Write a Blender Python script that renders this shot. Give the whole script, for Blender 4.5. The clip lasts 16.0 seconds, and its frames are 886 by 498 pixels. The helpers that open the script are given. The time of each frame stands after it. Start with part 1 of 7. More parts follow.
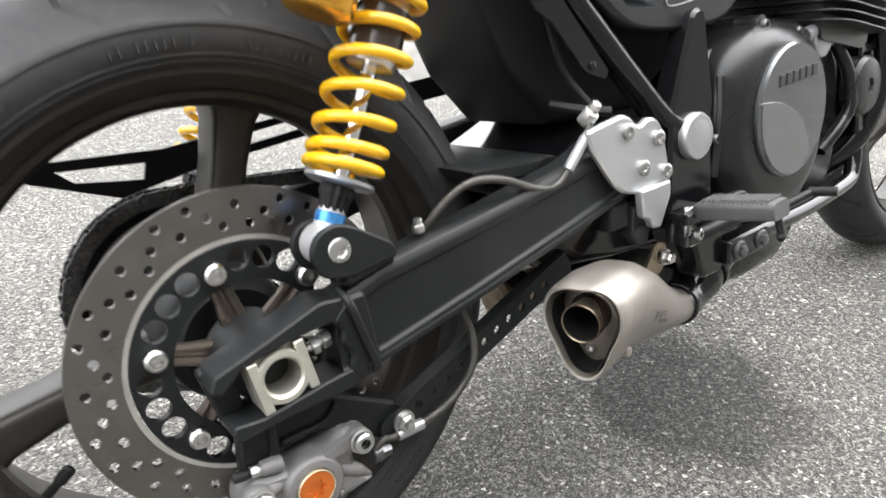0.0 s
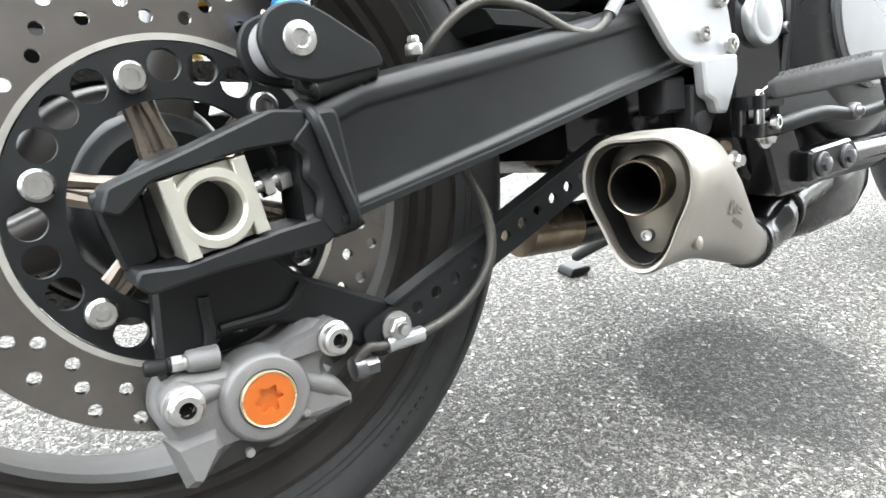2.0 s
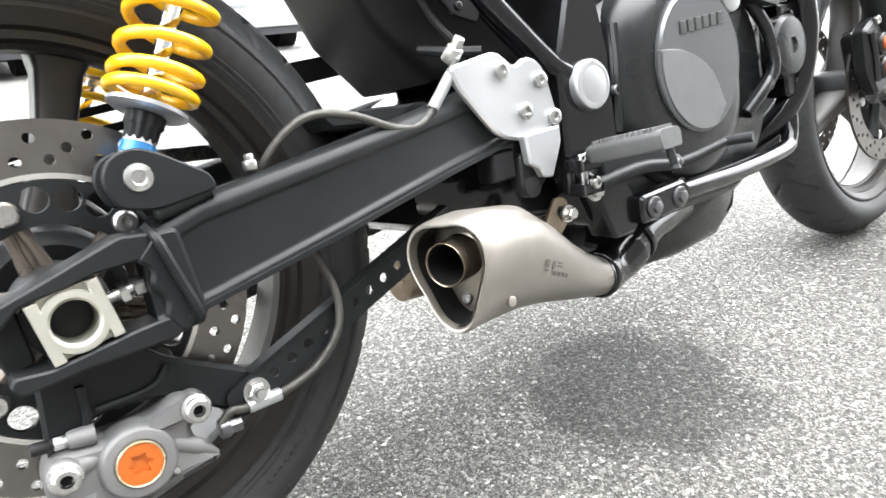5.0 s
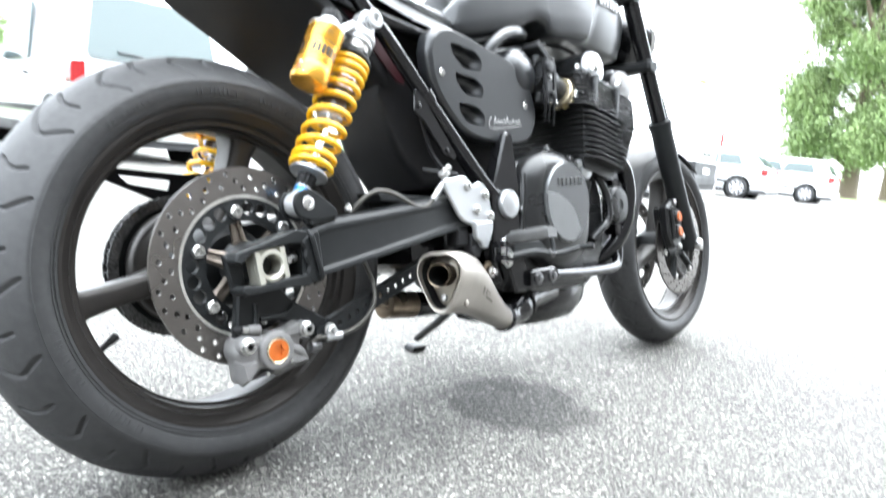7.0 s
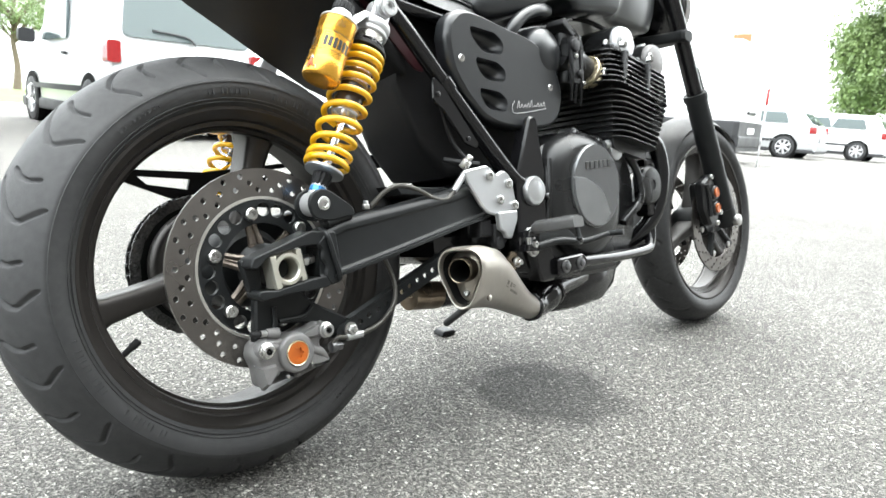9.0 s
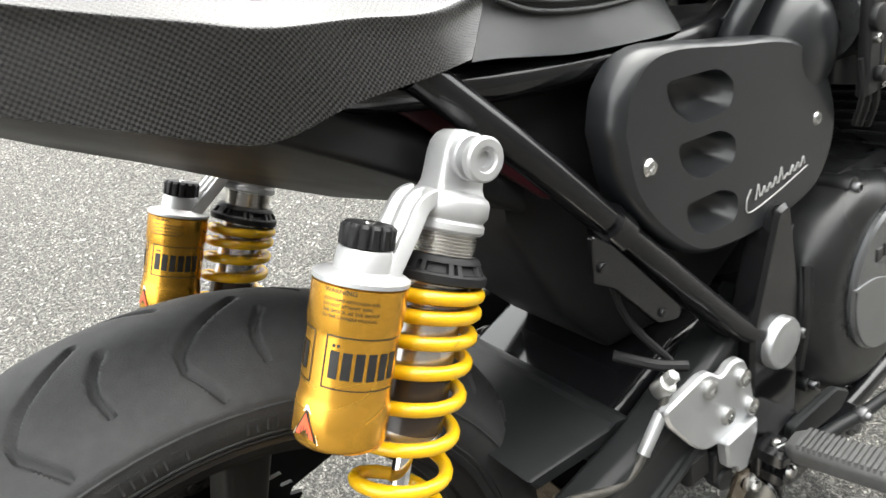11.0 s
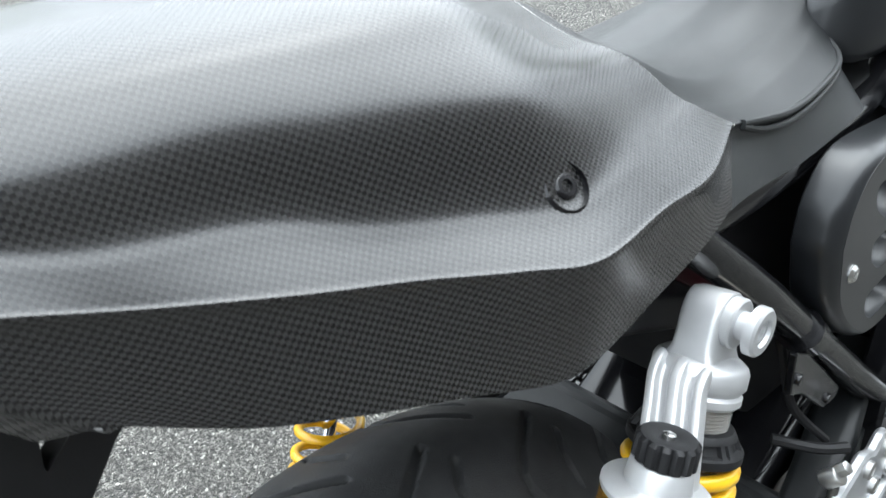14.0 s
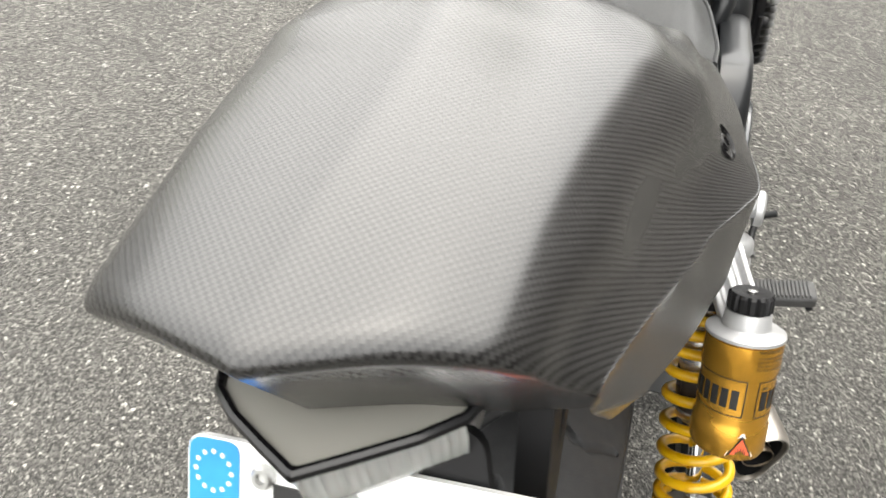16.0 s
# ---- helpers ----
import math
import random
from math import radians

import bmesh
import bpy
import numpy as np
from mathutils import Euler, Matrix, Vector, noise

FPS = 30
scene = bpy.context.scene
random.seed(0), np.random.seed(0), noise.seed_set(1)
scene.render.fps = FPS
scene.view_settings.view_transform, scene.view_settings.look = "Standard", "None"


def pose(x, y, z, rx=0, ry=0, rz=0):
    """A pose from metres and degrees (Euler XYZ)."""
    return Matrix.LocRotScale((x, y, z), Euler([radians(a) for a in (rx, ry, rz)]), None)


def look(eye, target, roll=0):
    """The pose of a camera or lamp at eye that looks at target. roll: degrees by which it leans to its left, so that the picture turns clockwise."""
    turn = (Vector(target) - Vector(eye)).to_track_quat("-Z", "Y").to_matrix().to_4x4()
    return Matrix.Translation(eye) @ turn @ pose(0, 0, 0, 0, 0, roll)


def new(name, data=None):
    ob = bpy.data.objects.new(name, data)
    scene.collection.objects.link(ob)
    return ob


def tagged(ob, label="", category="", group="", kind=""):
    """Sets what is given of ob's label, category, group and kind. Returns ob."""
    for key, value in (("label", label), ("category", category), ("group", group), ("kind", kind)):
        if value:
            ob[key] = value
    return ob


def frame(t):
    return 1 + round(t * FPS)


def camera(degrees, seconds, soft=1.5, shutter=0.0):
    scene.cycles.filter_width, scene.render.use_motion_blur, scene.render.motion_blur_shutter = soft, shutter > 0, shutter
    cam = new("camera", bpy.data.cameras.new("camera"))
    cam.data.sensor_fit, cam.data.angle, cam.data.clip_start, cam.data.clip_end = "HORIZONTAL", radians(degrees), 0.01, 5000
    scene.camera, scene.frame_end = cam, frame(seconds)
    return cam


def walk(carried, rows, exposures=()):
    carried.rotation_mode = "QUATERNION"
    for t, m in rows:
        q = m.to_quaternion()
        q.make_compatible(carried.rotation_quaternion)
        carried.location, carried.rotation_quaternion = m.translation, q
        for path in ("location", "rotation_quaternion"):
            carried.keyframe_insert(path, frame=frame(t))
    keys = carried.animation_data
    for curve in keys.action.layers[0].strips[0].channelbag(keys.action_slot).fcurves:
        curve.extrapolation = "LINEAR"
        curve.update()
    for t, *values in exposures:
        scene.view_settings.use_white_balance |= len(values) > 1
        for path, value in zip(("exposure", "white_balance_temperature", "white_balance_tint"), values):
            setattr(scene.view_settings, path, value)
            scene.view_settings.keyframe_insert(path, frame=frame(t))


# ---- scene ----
# The motorcycle leans on its side stand: BIKE carries its own axes (x ahead, y to its left, z up from the tyres' contact line) into the world.
BIKE = pose(0, 0, 0.0019, -11.2)
cam = camera(66.20, 16.0, shutter=0.3)
# seconds, eye, target and roll in the motorcycle's axes
ROWS = [
    (0, (-0.1565, -0.6479, 0.5526), (0.3815, 0.1398, 0.2524), -6.22),
    (0.5, (-0.1268, -0.5728, 0.3960), (0.4358, 0.2248, 0.1781), -5.88),
    (1, (-0.1230, -0.5390, 0.3636), (0.4248, 0.2724, 0.1597), -5.62),
    (1.5, (-0.1182, -0.5425, 0.3492), (0.4222, 0.2766, 0.1568), -5.88),
    (2, (-0.0993, -0.5531, 0.3471), (0.4378, 0.2699, 0.1616), -6.80),
    (2.5, (-0.0555, -0.5798, 0.3609), (0.4878, 0.2404, 0.1820), -8.08),
    (3, (0.0093, -0.6201, 0.3564), (0.5575, 0.1981, 0.1829), -9.70),
    (3.5, (0.0360, -0.6322, 0.3455), (0.5696, 0.1961, 0.1747), -10.99),
    (4, (0.0534, -0.6497, 0.3414), (0.5462, 0.2057, 0.1823), -11.11),
    (6.5, (-0.4031, -0.9041, 0.5173), (0.3085, -0.2466, 0.2697), -3.47),
    (7, (-0.5089, -0.9913, 0.3399), (0.2149, -0.3013, 0.3283), -2.10),
    (7.5, (-0.5228, -1.0276, 0.3386), (0.1710, -0.3174, 0.4577), -1.26),
    (8, (-0.5070, -1.0210, 0.3415), (0.2020, -0.3212, 0.4290), -2.16),
    (8.5, (-0.4971, -1.0219, 0.3406), (0.2061, -0.3122, 0.3829), -2.60),
    (9, (-0.4694, -0.9942, 0.3830), (0.2114, -0.2640, 0.3249), -3.32),
    (9.5, (-0.3458, -0.8889, 0.6392), (0.2925, -0.1410, 0.4572), -4.27),
    (10, (-0.1962, -0.7150, 0.8313), (0.3919, 0.0177, 0.4886), -6.15),
    (12.5, (0.0343, -0.4040, 0.7366), (0.4393, 0.4115, 0.3234), -15.70),
    (13, (-0.0036, -0.3961, 0.8207), (0.4450, 0.3879, 0.3916), -14.60),
    (13.5, (-0.0702, -0.3272, 0.9084), (0.4339, 0.4000, 0.4424), -12.54),
    (14, (-0.0706, -0.2905, 0.9637), (0.4353, 0.3991, 0.4455), -11.57),
    (14.5, (-0.0911, -0.2801, 1.0266), (0.4255, 0.3629, 0.4611), -10.76),
    (15, (-0.1425, -0.2408, 1.0660), (0.4240, 0.3135, 0.4563), -9.12),
    (15.5, (-0.2245, -0.1776, 1.0684), (0.4134, 0.2826, 0.4509), -8.56),
    (15.7, (-0.2409, -0.1480, 1.0719), (0.4098, 0.2539, 0.4276), -8.51),
    (16, (-0.2462, -0.0893, 1.0740), (0.4278, 0.2082, 0.3977), -7.92),
]
# seconds, stops and the white balance, which drifts with what fills the picture
EXPOSURES = (
    (0.0, 2.45, 6700, 10), (0.5, 2.65, 6600, 9), (1.5, 3.05, 6450, 7), (3.5, 3.12, 6550, 8), (6.5, 3.3, 6500, 9), (7.0, 3.15, 6200, 7), (7.5, 3.0, 6050, 6), (8.5, 2.75, 6350, 5), (9.0, 2.62, 6550, 5), (9.5, 2.68, 6600, 7),
    (10.0, 2.55, 6950, 9), (12.5, 1.85, 6600, 4), (13.5, 1.75, 6400, 4), (14.0, 1.75, 6150, 5), (14.5, 1.95, 6300, 4), (15.5, 1.88, 6750, 8), (16.0, 1.75, 7050, 9),
)
walk(cam, [(t, BIKE @ look(eye, target, roll)) for t, eye, target, roll in ROWS], EXPOSURES)
# end of the walk

# ---- sky and sun ----
world = bpy.data.worlds.new("world")
scene.world = world
world.use_nodes = True
wn, wl = world.node_tree.nodes, world.node_tree.links
sky = wn.new("ShaderNodeTexSky")
sky.sky_type, sky.sun_disc = "NISHITA", False
sky.sun_elevation, sky.sun_rotation = radians(64.5), radians(68)
sky.air_density, sky.dust_density = 1.0, 4.0
veil = wn.new("ShaderNodeHueSaturation")  # thin cloud takes most of the blue away
veil.inputs["Saturation"].default_value = 0.25
wl.new(sky.outputs["Color"], veil.inputs["Color"])
# the cloud cover itself: brighter above than along the horizon
where = wn.new("ShaderNodeTexCoord")
split = wn.new("ShaderNodeSeparateXYZ")
wl.new(where.outputs["Generated"], split.inputs[0])
rise = wn.new("ShaderNodeMapRange")
rise.inputs[1].default_value, rise.inputs[2].default_value = 0.0, 0.45
rise.inputs[3].default_value, rise.inputs[4].default_value = 3.4, 9.4
wl.new(split.outputs["Z"], rise.inputs[0])
cloud = wn.new("ShaderNodeMix")
cloud.data_type = "RGBA"
cloud.inputs[0].default_value = 0.75
wl.new(veil.outputs["Color"], cloud.inputs[6])
# thin cloud glows round the hidden sun
SUN_FROM = Vector((0.44, 0.18, 1.0)).normalized()
facing = wn.new("ShaderNodeVectorMath")
facing.operation = "DOT_PRODUCT"
facing.inputs[1].default_value = SUN_FROM
wl.new(where.outputs["Generated"], facing.inputs[0])
near, high, glow = (wn.new("ShaderNodeMath") for _ in range(3))
near.operation, high.operation, glow.operation = "MAXIMUM", "POWER", "MULTIPLY_ADD"
near.inputs[1].default_value, high.inputs[1].default_value, glow.inputs[1].default_value = 0.0, 4.0, 3.0
wl.new(facing.outputs["Value"], near.inputs[0])
wl.new(near.outputs[0], high.inputs[0])
wl.new(high.outputs[0], glow.inputs[0])
wl.new(rise.outputs[0], glow.inputs[2])
tintc = wn.new("ShaderNodeCombineColor")
for k, share in enumerate((0.97, 1.0, 1.05)):
    times = wn.new("ShaderNodeMath")
    times.operation = "MULTIPLY"
    times.inputs[1].default_value = share
    wl.new(glow.outputs[0], times.inputs[0])
    wl.new(times.outputs[0], tintc.inputs[k])
wl.new(tintc.outputs[0], cloud.inputs[7])
wl.new(cloud.outputs[2], wn["Background"].inputs["Color"])
wn["Background"].inputs["Strength"].default_value = 0.15
sun = new("sun", bpy.data.lights.new("sun", "SUN"))
sun.data.energy, sun.data.angle, sun.data.color = 0.6, radians(85), (1.0, 0.975, 0.94)
sun.matrix_world = look(SUN_FROM, (0, 0, 0))


# ---- materials ----
def material(name, colour, rough=0.5, metal=0.0, second=None, scale=60.0, amount=0.5, bump=0.0, bump_scale=None, coat=0.0, wear=0.12, spec=0.5, stretch=(1, 1, 1)):
    """A painted, cast or moulded surface: two colours mixed by a coarse and a fine noise, uneven gloss, fine relief."""
    m = bpy.data.materials.new(name)
    m.use_nodes = True
    n, l = m.node_tree.nodes, m.node_tree.links
    p = n["Principled BSDF"]
    at = n.new("ShaderNodeTexCoord")
    mp = n.new("ShaderNodeMapping")
    mp.inputs["Scale"].default_value = stretch
    l.new(at.outputs["Object"], mp.inputs["Vector"])
    fine, coarse = n.new("ShaderNodeTexNoise"), n.new("ShaderNodeTexNoise")
    fine.inputs["Scale"].default_value, fine.inputs["Detail"].default_value = scale, 4
    coarse.inputs["Scale"].default_value, coarse.inputs["Detail"].default_value = scale / 9, 3
    l.new(mp.outputs["Vector"], fine.inputs["Vector"])
    l.new(mp.outputs["Vector"], coarse.inputs["Vector"])
    both = n.new("ShaderNodeMath")
    both.operation = "MULTIPLY_ADD"
    both.inputs[1].default_value = 0.5
    half = n.new("ShaderNodeMath")
    half.operation = "MULTIPLY"
    half.inputs[1].default_value = 0.5
    l.new(coarse.outputs["Fac"], half.inputs[0])
    l.new(fine.outputs["Fac"], both.inputs[0])
    l.new(half.outputs[0], both.inputs[2])
    ramp = n.new("ShaderNodeMapRange")
    ramp.inputs[1].default_value, ramp.inputs[2].default_value = 0.35, 0.65
    ramp.inputs[3].default_value, ramp.inputs[4].default_value = 0.0, amount
    l.new(both.outputs[0], ramp.inputs[0])
    mix = n.new("ShaderNodeMix")
    mix.data_type = "RGBA"
    second = second or tuple(min(1, c * 1.5 + 0.01) for c in colour)
    mix.inputs[6].default_value, mix.inputs[7].default_value = (*colour, 1), (*second, 1)
    l.new(ramp.outputs[0], mix.inputs[0])
    l.new(mix.outputs[2], p.inputs["Base Color"])
    gloss = n.new("ShaderNodeMapRange")
    gloss.inputs[1].default_value, gloss.inputs[2].default_value = 0.3, 0.7
    gloss.inputs[3].default_value, gloss.inputs[4].default_value = max(0.02, rough - wear), min(1, rough + wear)
    l.new(coarse.outputs["Fac"], gloss.inputs[0])
    l.new(gloss.outputs[0], p.inputs["Roughness"])
    p.inputs["Metallic"].default_value = metal
    p.inputs["Coat Weight"].default_value = coat
    p.inputs["Coat Roughness"].default_value = 0.08
    p.inputs["Specular IOR Level"].default_value = spec
    if bump:
        relief = n.new("ShaderNodeTexNoise")
        relief.inputs["Scale"].default_value, relief.inputs["Detail"].default_value = bump_scale or scale * 6, 3
        l.new(mp.outputs["Vector"], relief.inputs["Vector"])
        b = n.new("ShaderNodeBump")
        b.inputs["Strength"].default_value, b.inputs["Distance"].default_value = bump, 0.001
        l.new(relief.outputs["Fac"], b.inputs["Height"])
        l.new(b.outputs["Normal"], p.inputs["Normal"])
    return m


RUBBER = material("tyre_rubber", (0.0175, 0.0180, 0.0192), 0.60, second=(0.038, 0.038, 0.0385), scale=90, amount=0.7, bump=0.35, bump_scale=900, wear=0.1, spec=0.4)
BRONZE = material("rim_paint", (0.0260, 0.0236, 0.0220), 0.37, 0.5, second=(0.0420, 0.0380, 0.0350), scale=50, bump=0.12, bump_scale=900)
SATIN = material("satin_black_paint", (0.0075, 0.0083, 0.0088), 0.48, second=(0.0140, 0.0152, 0.0160), scale=45, bump=0.12, bump_scale=1400, spec=0.22)
GLOSS = material("gloss_black_paint", (0.0045, 0.0045, 0.0053), 0.16, second=(0.0090, 0.0090, 0.0097), scale=35, coat=0.15, wear=0.06, spec=0.35)
PLASTIC = material("black_plastic", (0.0075, 0.0075, 0.0083), 0.55, second=(0.0150, 0.0150, 0.0158), scale=60, bump=0.15, bump_scale=1500, spec=0.27)
MATT = material("matt_grey_black_paint", (0.0080, 0.0090, 0.0104), 0.36, second=(0.0125, 0.0138, 0.0156), scale=30, wear=0.05, coat=0.2, spec=0.45)
CASE = material("engine_black_paint", (0.0075, 0.0079, 0.0083), 0.29, second=(0.0200, 0.0200, 0.0207), scale=55, bump=0.2, bump_scale=700, spec=0.36)
DISC = material("brake_disc_steel", (0.145, 0.135, 0.126), 0.30, 0.9, second=(0.225, 0.212, 0.200), scale=40, bump=0.08, bump_scale=900)
BAND = material("bright_steel_band", (0.5, 0.49, 0.46), 0.34, 0.9, scale=80)
STEEL = material("zinc_bolt_steel", (0.55, 0.55, 0.54), 0.3, 1.0, second=(0.38, 0.38, 0.37), scale=150)
DARK_STEEL = material("blackened_bolt_steel", (0.10, 0.10, 0.105), 0.35, 0.8, second=(0.22, 0.22, 0.22), scale=150)
CHROME = material("chrome", (0.7, 0.71, 0.72), 0.08, 1.0, scale=40, wear=0.04)
CAST = material("cast_caliper_alloy", (0.155, 0.152, 0.152), 0.50, 0.4, second=(0.215, 0.21, 0.205), scale=70, bump=0.35, bump_scale=800)
ALLOY = material("brushed_alloy", (0.42, 0.428, 0.437), 0.38, 0.8, second=(0.49, 0.498, 0.507), scale=40, bump=0.06, bump_scale=900)
BLOCK = material("axle_block_alloy", (0.50, 0.49, 0.43), 0.40, 0.75, second=(0.38, 0.37, 0.32), scale=70, bump=0.1)
TUBE = material("polished_shock_tube", (0.62, 0.60, 0.57), 0.24, 0.9, second=(0.70, 0.69, 0.67), scale=30, wear=0.06)
SILVER = material("bead_blasted_silver", (0.46, 0.465, 0.47), 0.42, 0.55, second=(0.53, 0.53, 0.535), scale=120, bump=0.1, bump_scale=1800, wear=0.06)
GOLD = material("gold_anodising", (0.74, 0.38, 0.05), 0.24, 0.85, second=(0.80, 0.43, 0.075), scale=30, wear=0.06, stretch=(1, 1, 6))
YELLOW = material("yellow_spring_coating", (0.70, 0.39, 0.006), 0.28, second=(0.74, 0.43, 0.012), scale=40, wear=0.06, coat=0.4)
ORANGE = material("orange_anodised_cap", (0.45, 0.105, 0.016), 0.34, 0.35, second=(0.52, 0.14, 0.024), scale=60, bump=0.05)
ORANGE_DARK = material("dull_orange_cap", (0.36, 0.085, 0.02), 0.4, 0.5, second=(0.42, 0.12, 0.03), scale=60)
TITAN = material("brushed_titanium", (0.36, 0.335, 0.30), 0.34, 0.85, second=(0.45, 0.42, 0.38), scale=60, bump=0.06, bump_scale=600, wear=0.08)
BURNT = material("heat_tinted_steel", (0.30, 0.25, 0.19), 0.3, 0.9, second=(0.12, 0.08, 0.05), scale=45, amount=0.8)
# titanium darkened in its colour for the dim reflections inside the mouth
LINER = material("darkened_titanium", (0.26, 0.235, 0.20), 0.34, 0.85, second=(0.36, 0.33, 0.28), scale=60, bump=0.06, bump_scale=600)
ETCH = material("etched_mark", (0.15, 0.14, 0.125), 0.45, 0.6, scale=200)
# black for the bore's soot and for shade painted into recesses
SOOT_AND_SHADE = material("soot_and_shade", (0.004, 0.004, 0.004), 0.9, 0.0, second=(0.008, 0.0075, 0.007), scale=90, spec=0.15)
HOSE = material("braided_hose", (0.050, 0.048, 0.043), 0.4, 0.5, second=(0.10, 0.095, 0.085), scale=300, bump=0.4, bump_scale=2500)
LEATHER = material("seat_vinyl", (0.011, 0.0122, 0.0128), 0.42, second=(0.0165, 0.018, 0.0188), scale=80, bump=0.35, bump_scale=1400, wear=0.05, spec=0.45, coat=0.08)
THREAD = material("pale_thread", (0.55, 0.54, 0.52), 0.7, scale=400)
INK = material("black_print", (0.012, 0.012, 0.012), 0.4, scale=200)
BLUE = material("blue_anodised_ring", (0.05, 0.22, 0.5), 0.25, 0.6, scale=100)
WHITE_INK = material("white_print", (0.75, 0.75, 0.74), 0.5, scale=200)
FADED_INK = material("faded_pale_print", (0.30, 0.30, 0.30), 0.5, second=(0.42, 0.42, 0.41), scale=200)
RED = material("red_print", (0.75, 0.12, 0.05), 0.45, scale=300)
BRASS = material("passivated_brass", (0.62, 0.52, 0.33), 0.3, 0.8, second=(0.7, 0.66, 0.55), scale=120)
PEG = material("footpeg_rubber", (0.05, 0.05, 0.05), 0.62, second=(0.085, 0.085, 0.085), scale=200, bump=0.2)
PLATE_BLUE = material("plate_band_blue", (0.01, 0.22, 0.75), 0.4, scale=80)
PLATE_WHITE = material("reflective_plate_white", (0.82, 0.82, 0.80), 0.4, scale=80, wear=0.05)
FIN_EDGE = material("machined_fin_edge", (0.16, 0.16, 0.16), 0.32, 0.85, second=(0.07, 0.07, 0.07), scale=160, amount=0.9)
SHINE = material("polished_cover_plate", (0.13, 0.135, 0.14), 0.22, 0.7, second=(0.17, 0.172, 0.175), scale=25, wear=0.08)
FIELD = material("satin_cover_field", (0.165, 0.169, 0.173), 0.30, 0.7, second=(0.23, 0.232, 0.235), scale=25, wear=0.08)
WINE = material("dark_red_panel", (0.022, 0.004, 0.006), 0.35, second=(0.04, 0.006, 0.009), scale=30, spec=0.3)
ARM = material("worn_bronze_arm", (0.15, 0.125, 0.105), 0.3, 0.8, second=(0.24, 0.21, 0.18), scale=60)


def weave(name):
    """Carbon-look film: small alternating squares of a dark metallic print that differ in gloss, tone and relief."""
    m = material(name, (0.020, 0.0205, 0.022), 0.42, second=(0.028, 0.028, 0.03), scale=30, wear=0.04)
    n, l = m.node_tree.nodes, m.node_tree.links
    p = n["Principled BSDF"]
    uv = n.new("ShaderNodeUVMap")
    uv.uv_map = "weave"
    ch = n.new("ShaderNodeTexChecker")
    ch.inputs["Scale"].default_value = 570
    l.new(uv.outputs["UV"], ch.inputs["Vector"])
    ch.inputs["Color1"].default_value, ch.inputs["Color2"].default_value = (0.46, 0.46, 0.46, 1), (0.52, 0.52, 0.52, 1)
    l.new(ch.outputs["Color"], p.inputs["Roughness"])
    tone = n.new("ShaderNodeMix")
    tone.data_type = "RGBA"
    tone.inputs[6].default_value, tone.inputs[7].default_value = (0.0003, 0.0003, 0.0004, 1), (0.0205, 0.0200, 0.0197, 1)
    l.new(ch.outputs["Fac"], tone.inputs[0])
    l.new(tone.outputs[2], p.inputs["Base Color"])
    p.inputs["Metallic"].default_value = 0.0
    p.inputs["Specular IOR Level"].default_value = 0.12
    b = n.new("ShaderNodeBump")
    b.inputs["Strength"].default_value, b.inputs["Distance"].default_value = 0.25, 0.0003
    l.new(ch.outputs["Fac"], b.inputs["Height"])
    l.new(b.outputs["Normal"], p.inputs["Normal"])
    p.inputs["Coat Weight"].default_value = 1.0
    p.inputs["Coat Roughness"].default_value = 0.27
    p.inputs["Coat IOR"].default_value = 1.62
    return m


CARBON = weave("carbon_look_film")
# middle of the shade painted on the asphalt under the engine
SHADE_SPOT = (0.66, -0.09, 0.0)


